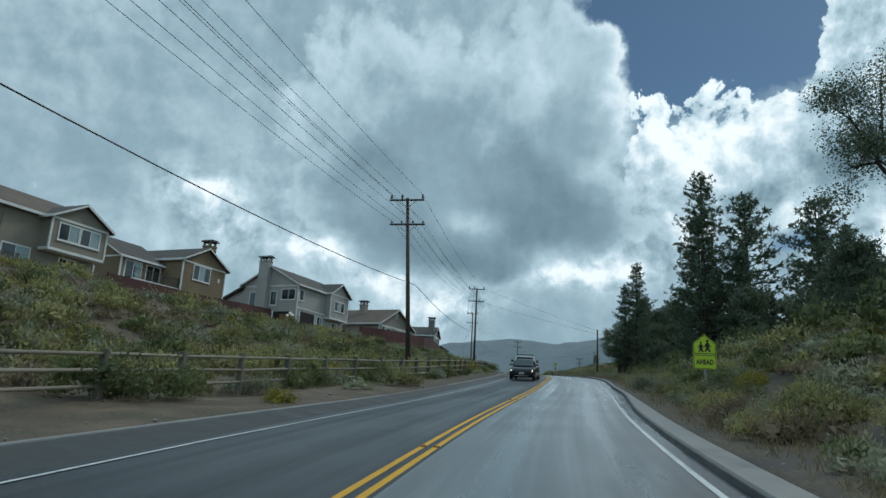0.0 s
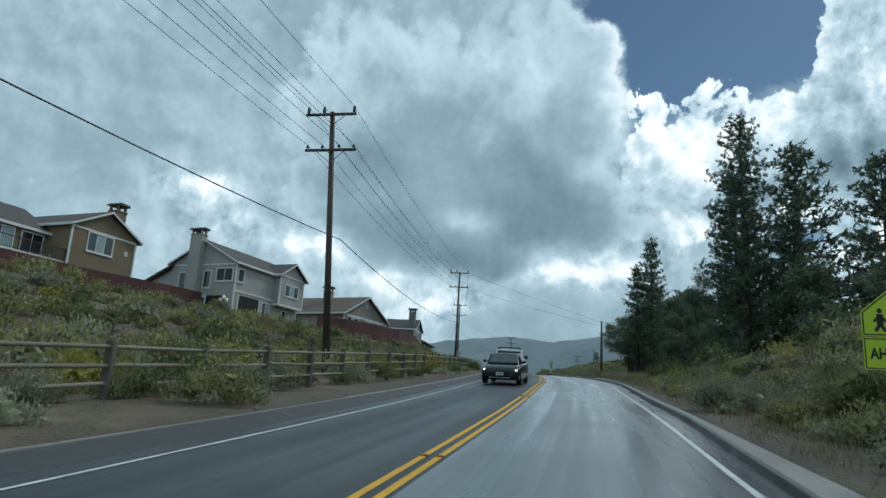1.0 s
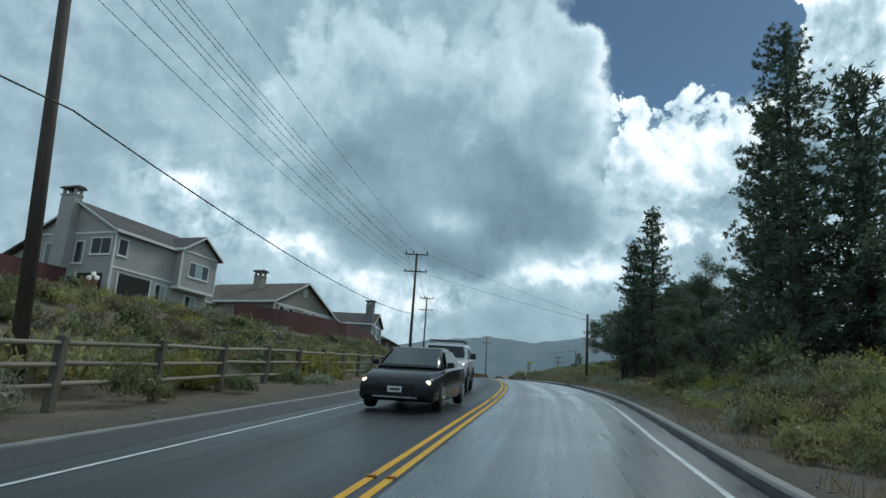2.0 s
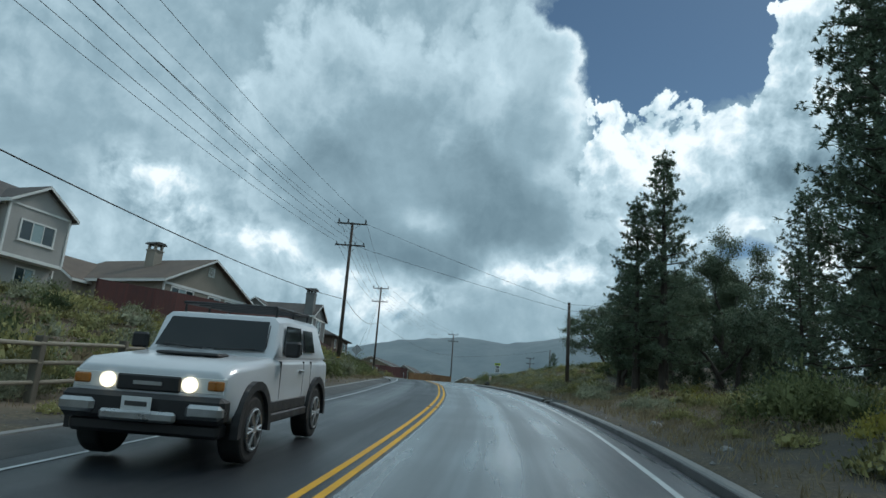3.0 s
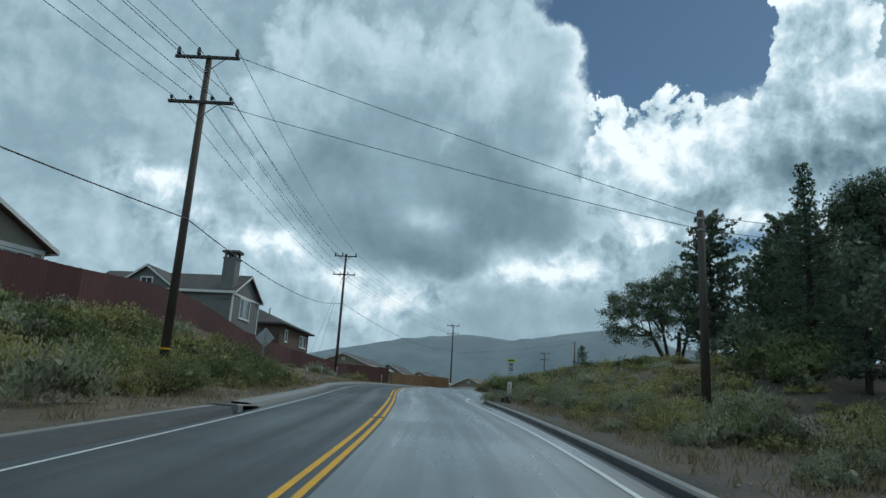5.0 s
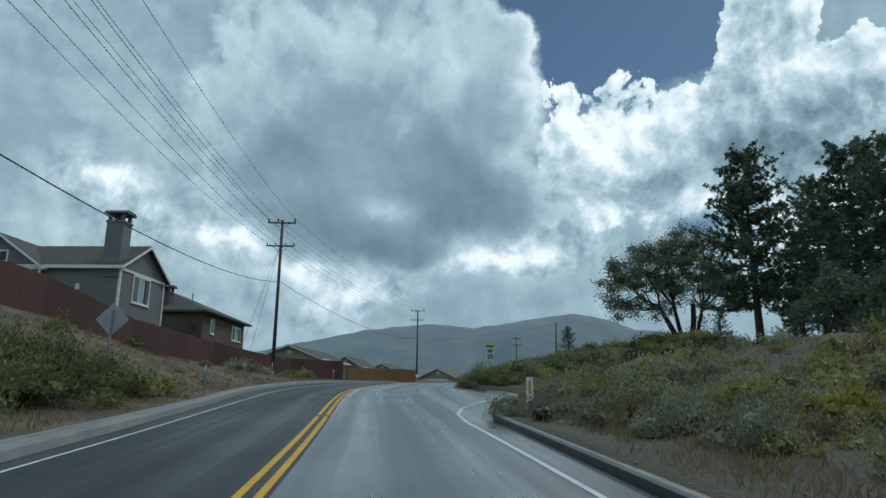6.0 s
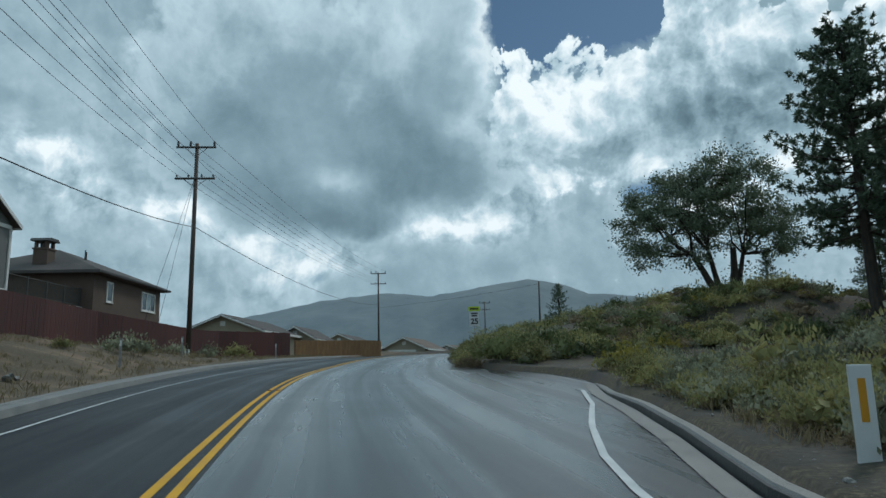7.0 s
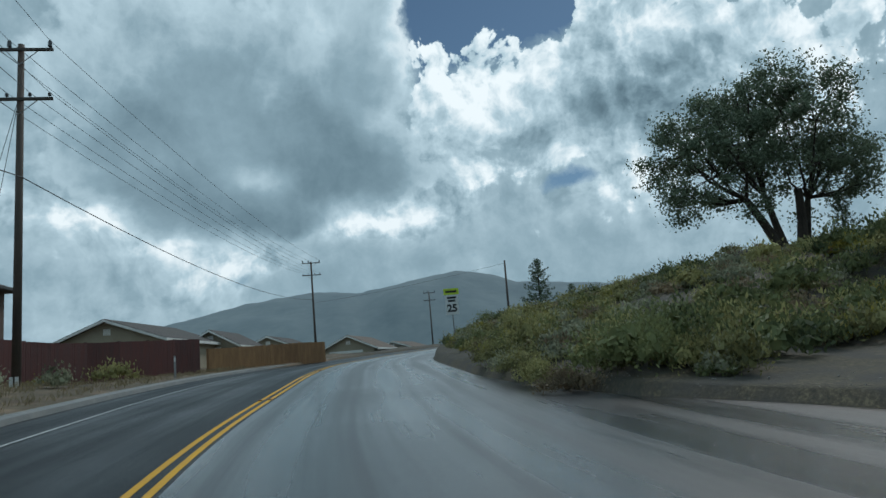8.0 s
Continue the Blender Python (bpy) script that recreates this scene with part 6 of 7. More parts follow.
        placed.append((float(centre(y)) + float(right_edge(y)) + 1.5 + 4.5 * rng.random(), y, rng.uniform(0.5, 1.05), rng.choice((0, 1, 3, 4, 5, 6, 7, 2, 10))))
    # dark and dry bushes along the foot of the knoll
    placed += [(0.75, 138.0, 1.35, 2), (1.9, 138.8, 1.3, 5), (-0.3, 138.6, 0.8, 10), (-0.4, 140.0, 0.75, 1), (-0.35, 141.6, 0.8, 4), (-0.3, 143.2, 0.7, 3), (-0.2, 145.2, 0.8, 7), (3.2, 140.5, 1.2, 8), (4.4, 141.6, 1.1, 1), (5.6, 142.8, 1.2, 5)]
    # a stand of big dark green bushes below the fence, beside the diamond sign
    placed += [(-10.9, 110.6, 1.4, 2), (-10.6, 112.4, 1.5, 5), (-10.9, 114.2, 1.5, 8), (-10.7, 116.2, 1.3, 2), (-12.4, 111.6, 1.6, 4), (-12.6, 113.6, 1.7, 5), (-12.7, 115.8, 1.5, 8), (-11.9, 117.6, 1.2, 5), (-14.4, 113.0, 1.5, 9), (-14.6, 115.4, 1.4, 4), (-14.3, 118.0, 1.1, 1), (-16.2, 117.2, 1.2, 10), (-9.6, 108.6, 1.1, 5), (-12.0, 108.8, 1.5, 8)]
    # tall bushes that close the ground under the trees before the pull-out
    placed += [(13.4, 114.6, 1.6, 2), (14.8, 115.6, 1.8, 5), (13.4, 112.1, 1.3, 8), (15.8, 114.0, 1.9, 2), (12.0, 113.8, 1.1, 5), (16.9, 117.0, 1.8, 8), (14.6, 112.8, 1.5, 5), (11.4, 111.6, 1.0, 1)]
    for x in np.arange(4.0, 19.0, 0.8):
        # mixed bushes on the lower slope of the knoll
        x = float(x) + rng.uniform(-0.4, 0.4)
        placed.append((x, float(knoll_front(x)) + 1.2 + 7.5 * rng.random(), rng.uniform(0.8, 1.35), rng.choice((2, 5, 8, 1, 4, 10))))
    for _ in range(20):
        # low sage on the flat between the knoll and the kerb of the pull-out
        placed.append((5.0 + 8.5 * rng.random(), rng.uniform(130.5, 137.0), rng.uniform(0.45, 0.8), rng.choice((0, 3, 6, 10))))
    for _ in range(30):
        # brush close behind the kerb before the pull-out
        y = rng.uniform(90, 111)
        placed.append((float(centre(y)) + float(right_edge(y)) + 1.3 + 3.5 * rng.random(), y, rng.uniform(0.45, 0.9), rng.choice((0, 3, 6, 1, 4, 10, 2))))
    for _ in range(26):
        # sage and grass-like brush round the corner of the kerb
        y = rng.uniform(107.5, 118)
        placed.append((2.7 + 4.6 * rng.random() + 0.12 * (y - 108), y, rng.uniform(0.4, 0.75), rng.choice((0, 3, 6, 0, 1, 10))))
    placed += [(2.6, 111.2, 0.75, 0), (3.3, 112.4, 0.9, 3), (2.3, 113.2, 0.7, 6), (3.0, 114.4, 0.85, 0), (4.3, 112.0, 1.0, 6), (4.2, 114.6, 1.0, 3), (0.7, 113.4, 0.5, 3), (1.5, 113.6, 0.6, 0), (0.8, 114.8, 0.55, 6), (3.6, 110.0, 0.8, 3)]
    # and on the steep of the bank above the right-hand kerb
    placed += [(7.6, 33.2, 0.8, 1), (8.3, 34.6, 0.9, 0), (9.2, 35.2, 1.0, 4), (8.0, 36.2, 0.8, 3), (9.6, 37.6, 1.0, 7), (8.4, 38.4, 0.85, 6), (9.9, 39.6, 1.0, 1), (8.7, 40.8, 0.9, 4), (10.4, 34.0, 1.1, 8), (10.6, 42.0, 1.1, 0)]
    for _ in range(44):
        # low brush that closes the ground behind the bend of the kerb
        y = rng.uniform(112.5, 127)
        x = float(centre(y)) + float(right_edge(y)) + 0.7 + 4.2 * rng.random()
        if math.hypot(x - 1.6, y - 111.8) > 1.3 and math.hypot(x - 1.0, y - 117.0) > 0.9:
            placed.append((x, y, rng.uniform(0.32, 0.62), rng.choice((0, 3, 6, 1, 4, 10, 2))))
    for _ in range(34):
        # sage and scrub behind the bare strip of the far kerb
        y = 93.5 + 17 * rng.random()
        placed.append((float(centre(y)) + float(right_edge(y)) + 2.3 + 6.5 * rng.random() ** 1.3, y, rng.uniform(0.5, 0.95), rng.choice((0, 3, 6, 1, 4, 2))))
    for zone, n in (("left", 210), ("right", 80), ("corner", 60), ("knoll", 100)):
        for _ in range(n):
            x, y = bank_place(rng, zone)
            if zone == "right" and y > 58:
                # low dry brush where the verge lies flat
                placed.append((x, y, rng.uniform(0.4, 0.75), rng.choice((1, 4, 7, 10, 10, 0))))
                continue
            placed.append((x, y, rng.uniform(0.75, 1.6) * {"corner": 0.7, "knoll": 0.75}.get(zone, 1.0), rng.choices(range(len(kinds)), weights)[0] if zone != "corner" else rng.choice((0, 3, 6, 1, 4, 9, 10))))
    # the shrubs furthest from the road are too many to count
    far = {}
    placed.sort(key=lambda p: abs(p[0] - float(centre(p[1]))))
    for x, y, size, k in placed[300:]:
        mat, seed, flat, upright = recipes[k]
        a = rng.uniform(0, math.tau)
        R = np.array([[math.cos(a), -math.sin(a), 0], [math.sin(a), math.cos(a), 0], [0, 0, 1]]) * size
        far.setdefault(mat, []).append(shrub_quads(seed, 330, flat, 0.13, upright) @ R.T + np.array([x, y, float(ground_z(x, y)) - 0.1]))
    for mat, rows in far.items():
        words = {"sage": "grey-green sagebrush", "olive": "olive-green shrubs", "green": "dark green shrubs", "rabbit": "yellow-flowering rabbitbrush", "brush": "dry brown brush"}[mat]
        tagged(new("upper_scrub", quads_mesh("upper_scrub", np.concatenate(rows).astype(np.float32), M[mat])), words + " high up on the bank", "undergrowth", kind="stuff")
    for x, y, size, k in placed[:300]:
        me, label, _ = kinds[k]
        ob = new("shrub", me)
        ob.matrix_basis = pose(x, y, float(ground_z(x, y)) - 0.1, 0, 0, rng.uniform(0, 360)) @ Matrix.Diagonal((size, size, size * rng.uniform(0.85, 1.2), 1))
        tagged(ob, label, "shrub", "shrubs on the banks")


def build_undergrowth():
    """The lesser brush between the shrubs, too many to count, and dry grass."""
    rng = np.random.default_rng(77)
    pr = random.Random(9)
    for name, mat, count, flat, label in (("olive_brush", "olive", 900, 0.95, "olive scrub covering the banks"), ("green_brush", "green", 300, 1.05, "green scrub covering the banks"),
                                          ("grey_brush", "sage", 560, 0.95, "grey-green sage scrub covering the banks"), ("yellow_brush", "rabbit", 190, 0.95, "yellow-tipped scrub on the banks"), ("brown_brush", "brush", 520, 0.75, "dry brown scrub on the banks")):
        moulds = [shrub_quads(100 + 7 * k + len(name), 170, flat, 0.16, 1.1) for k in range(5)]
        rows = []
        for _ in range(count):
            x, y = bank_place(pr, pr.choices(("left", "right", "knoll"), (42, 24, 34))[0])
            if (x < -22 and 36 < y < 82 and pr.random() < 0.3) or (abs(x - float(centre(y))) < (10.0 if x < 0 else 9.5) and y < 130) or (x > 0 and 92 < y < 130 and (x - float(centre(y)) < 13 or pr.random() < 0.5)):
                continue
            size, a = pr.uniform(0.55, 1.1) * (0.75 if x > -2 and y > 130 else 1.0), pr.uniform(0, math.tau)
            R = np.array([[math.cos(a), -math.sin(a), 0], [math.sin(a), math.cos(a), 0], [0, 0, 1]]) * size
            rows.append(pr.choice(moulds) @ R.T + np.array([x, y, float(ground_z(x, y)) - 0.1]))
        V = np.concatenate(rows).astype(np.float32)
        tagged(new(name, quads_mesh(name, V, M[mat])), label, "undergrowth", kind="stuff")
    # finer brush close to the road
    moulds = [shrub_quads(300 + k, 330, 0.75, 0.12, 1.2) for k in range(6)]
    for name, mat, count, label in (("verge_sage", "sage", 210, "low grey-green brush along the verge"), ("verge_scrub", "olive", 210, "low olive brush along the verge")):
        rows = []
        while len(rows) < count:
            x, y = bank_place(pr, pr.choices(("left", "right", "corner"), (42, 42, 16))[0])
            if abs(x - float(centre(y))) > 14.5 and y < 105:
                continue
            size, a = pr.uniform(0.3, 0.85), pr.uniform(0, math.tau)
            R = np.array([[math.cos(a), -math.sin(a), 0], [math.sin(a), math.cos(a), 0], [0, 0, 1]]) * size
            rows.append(pr.choice(moulds) @ R.T + np.array([x, y, float(ground_z(x, y)) - 0.05]))
        tagged(new(name, quads_mesh(name, np.concatenate(rows).astype(np.float32), M[mat])), label, "undergrowth", kind="stuff")
    C, A = [], []
    for k in range(9800):
        if k >= 8600:
            # thin tufts close behind the right-hand kerb
            y = pr.uniform(6, 116)
            x = float(centre(y)) + float(right_edge(y)) + 0.35 + 2.0 * pr.random() ** 0.8
        elif k < 2100:
            y = pr.uniform(58, 96)
            x = float(centre(y)) + float(right_edge(y)) + 2.2 + 11 * pr.random()
        elif pr.random() < 0.2:
            x, y = bank_place(pr, "corner")
        elif pr.random() < 0.45:
            y = pr.uniform(88, 172)
            x, y = float(centre(y)) + float(left_edge(y)) - pr.uniform(0.6, 10), y
        else:
            x, y = bank_place(pr, pr.choices(("left", "right", "knoll"), (45, 25, 30))[0])
        p = rng.normal(size=(9, 3)) * np.array([0.11, 0.11, 0.03])
        p[:, 2] = np.abs(p[:, 2]) + 0.08
        C.append(p + np.array([x, y, float(ground_z(x, y)) - 0.02]))
        d = rng.normal(size=(9, 3)) * 0.5
        d[:, 2] = np.abs(d[:, 2]) + 0.8
        A.append(d)
    C, A = np.concatenate(C), np.concatenate(A)
    tagged(new("dry_grass", quads_mesh("dry_grass", leaf_quads(rng, C, A, 0.26, 0.022), M["straw"])), "straw-coloured dry grass tufts", "undergrowth", kind="stuff")


def build_patio_lamp():
    x, y = -31.2, 79.7
    z = float(ground_z(x, y))
    t = thing("globe_lamp", pose(x, y, z), "garden lamp post with three white globes", "lamp")
    part("post", tubes(((0, 0, -0.2), (0, 0, 10.6 - z), 0.045), ((-0.32, 0, 10.35 - z), (0.32, 0, 10.35 - z), 0.025), n=8), M["cap"], t)
    for dx, dz in ((-0.32, 10.5), (0.0, 10.8), (0.32, 10.5)):
        bm = bmesh.new()
        bmesh.ops.create_uvsphere(bm, u_segments=14, v_segments=10, radius=0.19)
        bmesh.ops.translate(bm, vec=(dx, 0, dz - z), verts=bm.verts)
        part("globe", bm, M["globe"], t, "white glass globe", smooth=True)


def build_rocks():
    rng = random.Random(15)
    bm = bmesh.new()
    bmesh.ops.create_icosphere(bm, subdivisions=2, radius=0.5)
    for v in bm.verts:
        v.co *= 0.75 + 0.5 * noise.noise(v.co * 2.3)
        v.co.z *= 0.6
    first = mesh_object("rock", bm, M["concrete"])
    for k in range(26):
        if k < 14:
            y = rng.uniform(20, 120)
            x = float(centre(y)) + rng.uniform(5.4, 9)
        else:
            y = rng.uniform(92, 165)
            x = float(centre(y)) - rng.uniform(6.5, 12)
        m = pose(x, y, float(ground_z(x, y)) + 0.02, rng.uniform(-20, 20), rng.uniform(-20, 20), rng.uniform(0, 360)) @ Matrix.Scale(rng.uniform(0.12, 0.42), 4)
        ob = first if k == 0 else copy_thing(first, m)
        ob.matrix_basis = m
        tagged(ob, "pale grey stone lying on the dirt verge", "rock", "stones on the verge")


def build_litter():
    """A black rubbish bag slumped behind the kerb at the corner, with lumps of broken concrete round it."""
    x, y = 1.5, 112.0
    bm = bmesh.new()
    bmesh.ops.create_icosphere(bm, subdivisions=4, radius=0.22)
    for v in bm.verts:
        n = noise.noise(v.co * 7.0) * 0.07 + abs(noise.noise(v.co * 17.0)) * 0.06
        v.co *= 1 + n / 0.25
        v.co.z = max(v.co.z * 0.85, -0.14)
        if v.co.z > 0.14:
            v.co.x *= 0.7
            v.co.y *= 0.7
    bag = mesh_object("rubbish_bag", bm, M["black"], False)
    bag.matrix_basis = pose(x, y, float(ground_z(x, y)) + 0.12)
    tagged(bag, "crumpled black plastic rubbish bag behind the kerb", "bag")
    rng = random.Random(4)
    for k in range(7):
        bm = bmesh.new()
        bmesh.ops.create_icosphere(bm, subdivisions=1, radius=0.5)
        for v in bm.verts:
            v.co *= 0.8 + 0.5 * noise.noise(v.co * 3 + Vector((k * 3.0, 0, 0)))
            v.co.z *= 0.55
        ob = mesh_object("concrete_lump", bm, M["signback"] if k == 2 else M["trim"] if k == 4 else M["concrete"])
        px, py = x + 0.25 + rng.uniform(0, 0.7), y - rng.uniform(0.1, 1.5)
        ob.matrix_basis = pose(px, py, float(ground_z(px, py)) + 0.015, 0, 0, rng.uniform(0, 360)) @ Matrix.Scale(rng.uniform(0.1, 0.22), 4)
        tagged(ob, "pale lump of broken concrete beside the kerb", "rubble", "rubble at the corner")


def build_gravel():
    """Grit and small stones strewn along both verges."""
    rng = np.random.default_rng(41)
    shape = np.array([[1, 0, 0], [0, 1, 0], [-1, 0, 0], [0, -1, 0], [0, 0, 0.7], [0, 0, -0.7]])
    tri = np.array([[0, 1, 4], [1, 2, 4], [2, 3, 4], [3, 0, 4], [1, 0, 5], [2, 1, 5], [3, 2, 5], [0, 3, 5]])
    V, F = [], []
    for k in range(3600):
        y = rng.uniform(3, 160)
        if rng.random() < 0.5:
            x = float(centre(y)) + float(left_edge(y)) - 0.12 - rng.exponential(1.0)
        else:
            x = float(centre(y)) + float(right_edge(y)) + 0.12 + rng.exponential(0.9)
        r = 0.007 + rng.exponential(0.008)
        V.append(shape * r * rng.uniform(0.6, 1.3, (6, 3)) + np.array([x, y, float(ground_z(x, y)) + 0.01 + 0.3 * r]))
        F.append(tri + 6 * k)
    me = bpy.data.meshes.new("gravel")
    me.from_pydata(np.concatenate(V).tolist(), [], np.concatenate(F).tolist())
    me.materials.append(M["concrete"])
    tagged(new("gravel", me), "loose grit and pebbles on the verges", "gravel", kind="stuff")


# ---- signs and markers ----
def lettering(parent, text, size, m, mat, label=""):
    cu = bpy.data.curves.new("lettering", "FONT")
    cu.body, cu.size, cu.align_x, cu.align_y, cu.extrude, cu.offset = text, size, "CENTER", "CENTER", 0.002, size * 0.035
    tmp = new("lettering_draft", cu)
    me = bpy.data.meshes.new_from_object(tmp.evaluated_get(bpy.context.evaluated_depsgraph_get()))
    bpy.data.objects.remove(tmp)
    me.materials.clear()
    me.materials.append(mat)
    ob = new("lettering", me)
    ob.parent = parent
    ob.matrix_basis = m
    if label:
        ob["label"] = label
    return ob


def build_signs():
    # school crossing warning with a plate below; the two figures are drawn as plain rounded bars
    x, y = 6.98, 30.2
    g = float(ground_z(x, y))
    t = thing("warning_sign", pose(x, y, g, 0, 0, -4), "fluorescent yellow-green crossing sign with AHEAD plate", "road sign")
    c = 2.3 - g
    part("post", boxes((-0.035, 0.012, -0.3, 0.035, 0.06, 3.55 - g)), M["steel"], t, "steel sign post")

    def pentagon(w, hgt, sh, z0, a, b, mat, name):
        return part(name, prism(bmesh.new(), [(-w, z0), (w, z0), (w, z0 + sh), (0, z0 + hgt), (-w, z0 + sh)], "y", a, b), M[mat], t)
    z = c + 0.62
    pentagon(0.46, 0.86, 0.46, z, -0.003, 0.008, "signyellow", "panel")
    bm = bmesh.new()
    o, i = [(-0.44, 0.02), (0.44, 0.02), (0.44, 0.45), (0, 0.83), (-0.44, 0.45)], [(-0.415, 0.045), (0.415, 0.045), (0.415, 0.44), (0, 0.795), (-0.415, 0.44)]
    vo = [bm.verts.new((u, -0.006, z + v)) for u, v in o]
    vi = [bm.verts.new((u, -0.006, z + v)) for u, v in i]
    for k in range(5):
        bm.faces.new((vo[k], vo[(k + 1) % 5], vi[(k + 1) % 5], vi[k]))
    part("border", bm, M["black"], t)
    bm = bmesh.new()
    for cx_, s in ((-0.14, 0.85), (0.12, 1.0)):
        for u0, v0, u1, v1, w in ((0, 0.24, 0, 0.47, 0.065), (0, 0.26, -0.1, 0.09, 0.038), (0, 0.26, 0.1, 0.09, 0.038), (-0.02, 0.43, -0.12, 0.3, 0.028), (0.02, 0.43, 0.12, 0.3, 0.028)):
            d = Vector((u1 - u0, 0, v1 - v0)).normalized()
            q = Vector((d.z, 0, -d.x)) * w * s
            p, e = Vector((cx_ + u0 * s, -0.007, z + 0.02 + v0 * s)), Vector((cx_ + u1 * s, -0.007, z + 0.02 + v1 * s))
            bm.faces.new([bm.verts.new(k) for k in (p - q, p + q, e + q, e - q)])
        bm.faces.new([bm.verts.new((cx_ + 0.052 * s * math.cos(k * math.tau / 12), -0.007, z + 0.02 + 0.545 * s + 0.058 * s * math.sin(k * math.tau / 12))) for k in range(12)])
    part("symbol", bm, M["black"], t, "two plain black shapes")
    p = part("plate", boxes((-0.46, -0.003, c, 0.46, 0.008, c + 0.6), bevel=0.002), M["signyellow"], t, "yellow-green plate reading AHEAD")
    rim = bmesh.new()
    for a in ((-0.44, c + 0.02, 0.44, c + 0.04), (-0.44, c + 0.56, 0.44, c + 0.58), (-0.44, c + 0.04, -0.42, c + 0.56), (0.42, c + 0.04, 0.44, c + 0.56)):
        box(rim, a[0], -0.006, a[1], a[2], -0.0035, a[3])
    part("border", rim, M["black"], p)
    lettering(p, "AHEAD", 0.25, pose(0, -0.007, c + 0.29, 90, 0, 0) @ Matrix.Diagonal((0.84, 1.12, 1, 1)), M["black"])
    # speed limit beyond the knoll
    x, y = 2.4, 169.5
    g = float(ground_z(x, y))
    t = thing("speed_limit_sign", pose(x, y, g, 0, 0, -3), "white 25 speed limit sign under a yellow-green plate", "road sign")
    top = 12.85 - g
    part("post", tubes(((0, 0.05, -0.3), (0, 0.05, top), 0.04), n=8), M["steel"], t)
    part("header", boxes((-0.5, -0.003, top - 0.4, 0.5, 0.008, top)), M["signyellow"], t, "yellow-green header plate with unreadable bars")
    part("header_bar", boxes((-0.36, -0.006, top - 0.27, 0.36, -0.0035, top - 0.13)), M["black"], t)
    p = part("panel", boxes((-0.42, -0.003, top - 1.7, 0.42, 0.008, top - 0.43)), M["signwhite"], t)
    for zz, w in ((0.6, 0.3), (0.8, 0.24)):
        part("text_bar", boxes((-w, -0.006, top - zz - 0.07, w, -0.0035, top - zz + 0.07)), M["black"], p)
    lettering(p, "25", 0.66, pose(0, -0.007, top - 1.3, 90, 0, 0), M["black"])
    # object marker at the corner
    x, y = 1.68, 117.1
    g = float(ground_z(x, y))
    t = thing("object_marker", pose(x, y, g, 0, 0, -4), "white plastic post marker with an orange stripe", "road marker")
    part("body", boxes((-0.105, -0.012, -0.1, 0.105, 0.012, 7.62 - g), bevel=0.006), M["signwhite"], t)
    part("stripe", boxes((-0.035, -0.016, 7.12 - g, 0.035, -0.0125, 7.5 - g)), M["signorange"], t, "orange reflective stripe")
    # back of a diamond sign
    x, y = -12.15, 118.3
    g = float(ground_z(x, y))
    t = thing("diamond_sign", pose(x, y, g), "bare aluminium back of a diamond-shaped sign", "road sign")
    part("post", boxes((-0.035, -0.065, -0.3, 0.035, -0.015, 9.7 - g)), M["steel"], t)
    part("panel", prism(bmesh.new(), [(0.57 * math.cos(k * math.tau / 4), 9.38 - g + 0.57 * math.sin(k * math.tau / 4)) for k in range(4)], "y", -0.012, 0.0), M["signback"], t)
    # delineator stakes along the left verge
    for x, y, top in ((-11.7, 125.8, 8.05), (-14.0, 138.2, 8.55), (-15.2, 148.5, 8.75), (-13.0, 162.0, 9.05)):
        g = float(ground_z(x, y))
        t = thing("delineator_stake", pose(x, y, g), "slim grey verge stake with white reflector", "road marker", "stakes along the verge")
        part("stake", boxes((-0.05, -0.02, -0.2, 0.05, 0.02, max(1.1, top + 0.2 - g)), bevel=0.006), M["steel"], t)
        part("reflector", boxes((-0.04, -0.026, max(1.1, top + 0.2 - g) - 0.3, 0.04, -0.0205, max(1.1, top + 0.2 - g) - 0.08)), M["signwhite"], t)


# ---- cars ----
def wheel(car, x, y, r, w):
    o = part("wheel", tubes(((-w / 2, 0, 0), (w / 2, 0, 0), r), n=28), M["tyre"], car, "black tyre")
    bmesh_mod = o.modifiers.new("round", "BEVEL")
    bmesh_mod.width, bmesh_mod.segments, bmesh_mod.limit_method = 0.04, 2, "ANGLE"
    o.matrix_basis = pose(x, y, r)
    s = 1 if x > 0 else -1
    # dark disc that paints the shade behind the spokes
    part("brake_shadow", tubes(((s * (w / 2 - 0.05), 0, 0), (s * (w / 2 + 0.004), 0, 0), r * 0.6), n=24), M["shadefill"], o)
    bm = bmesh.new()
    tube(bm, (s * (w / 2 - 0.01), 0, 0), (s * (w / 2 + 0.03), 0, 0), r * 0.17, n=14)
    for k in range(24):
        a0, a1 = k * math.tau / 24, (k + 1) * math.tau / 24
        tube(bm, (s * (w / 2 + 0.012), math.cos(a0) * r * 0.6, math.sin(a0) * r * 0.6), (s * (w / 2 + 0.012), math.cos(a1) * r * 0.6, math.sin(a1) * r * 0.6), 0.02, n=6)
    for k in range(6):
        for side in (-0.13, 0.13):
            a = k * math.tau / 6
            tube(bm, (s * (w / 2 + 0.014), math.cos(a) * r * 0.1, math.sin(a) * r * 0.1), (s * (w / 2 + 0.014), math.cos(a + side) * r * 0.58, math.sin(a + side) * r * 0.58), 0.022, n=6)
    part("rim", bm, M["alloy"], o, "silver alloy rim")


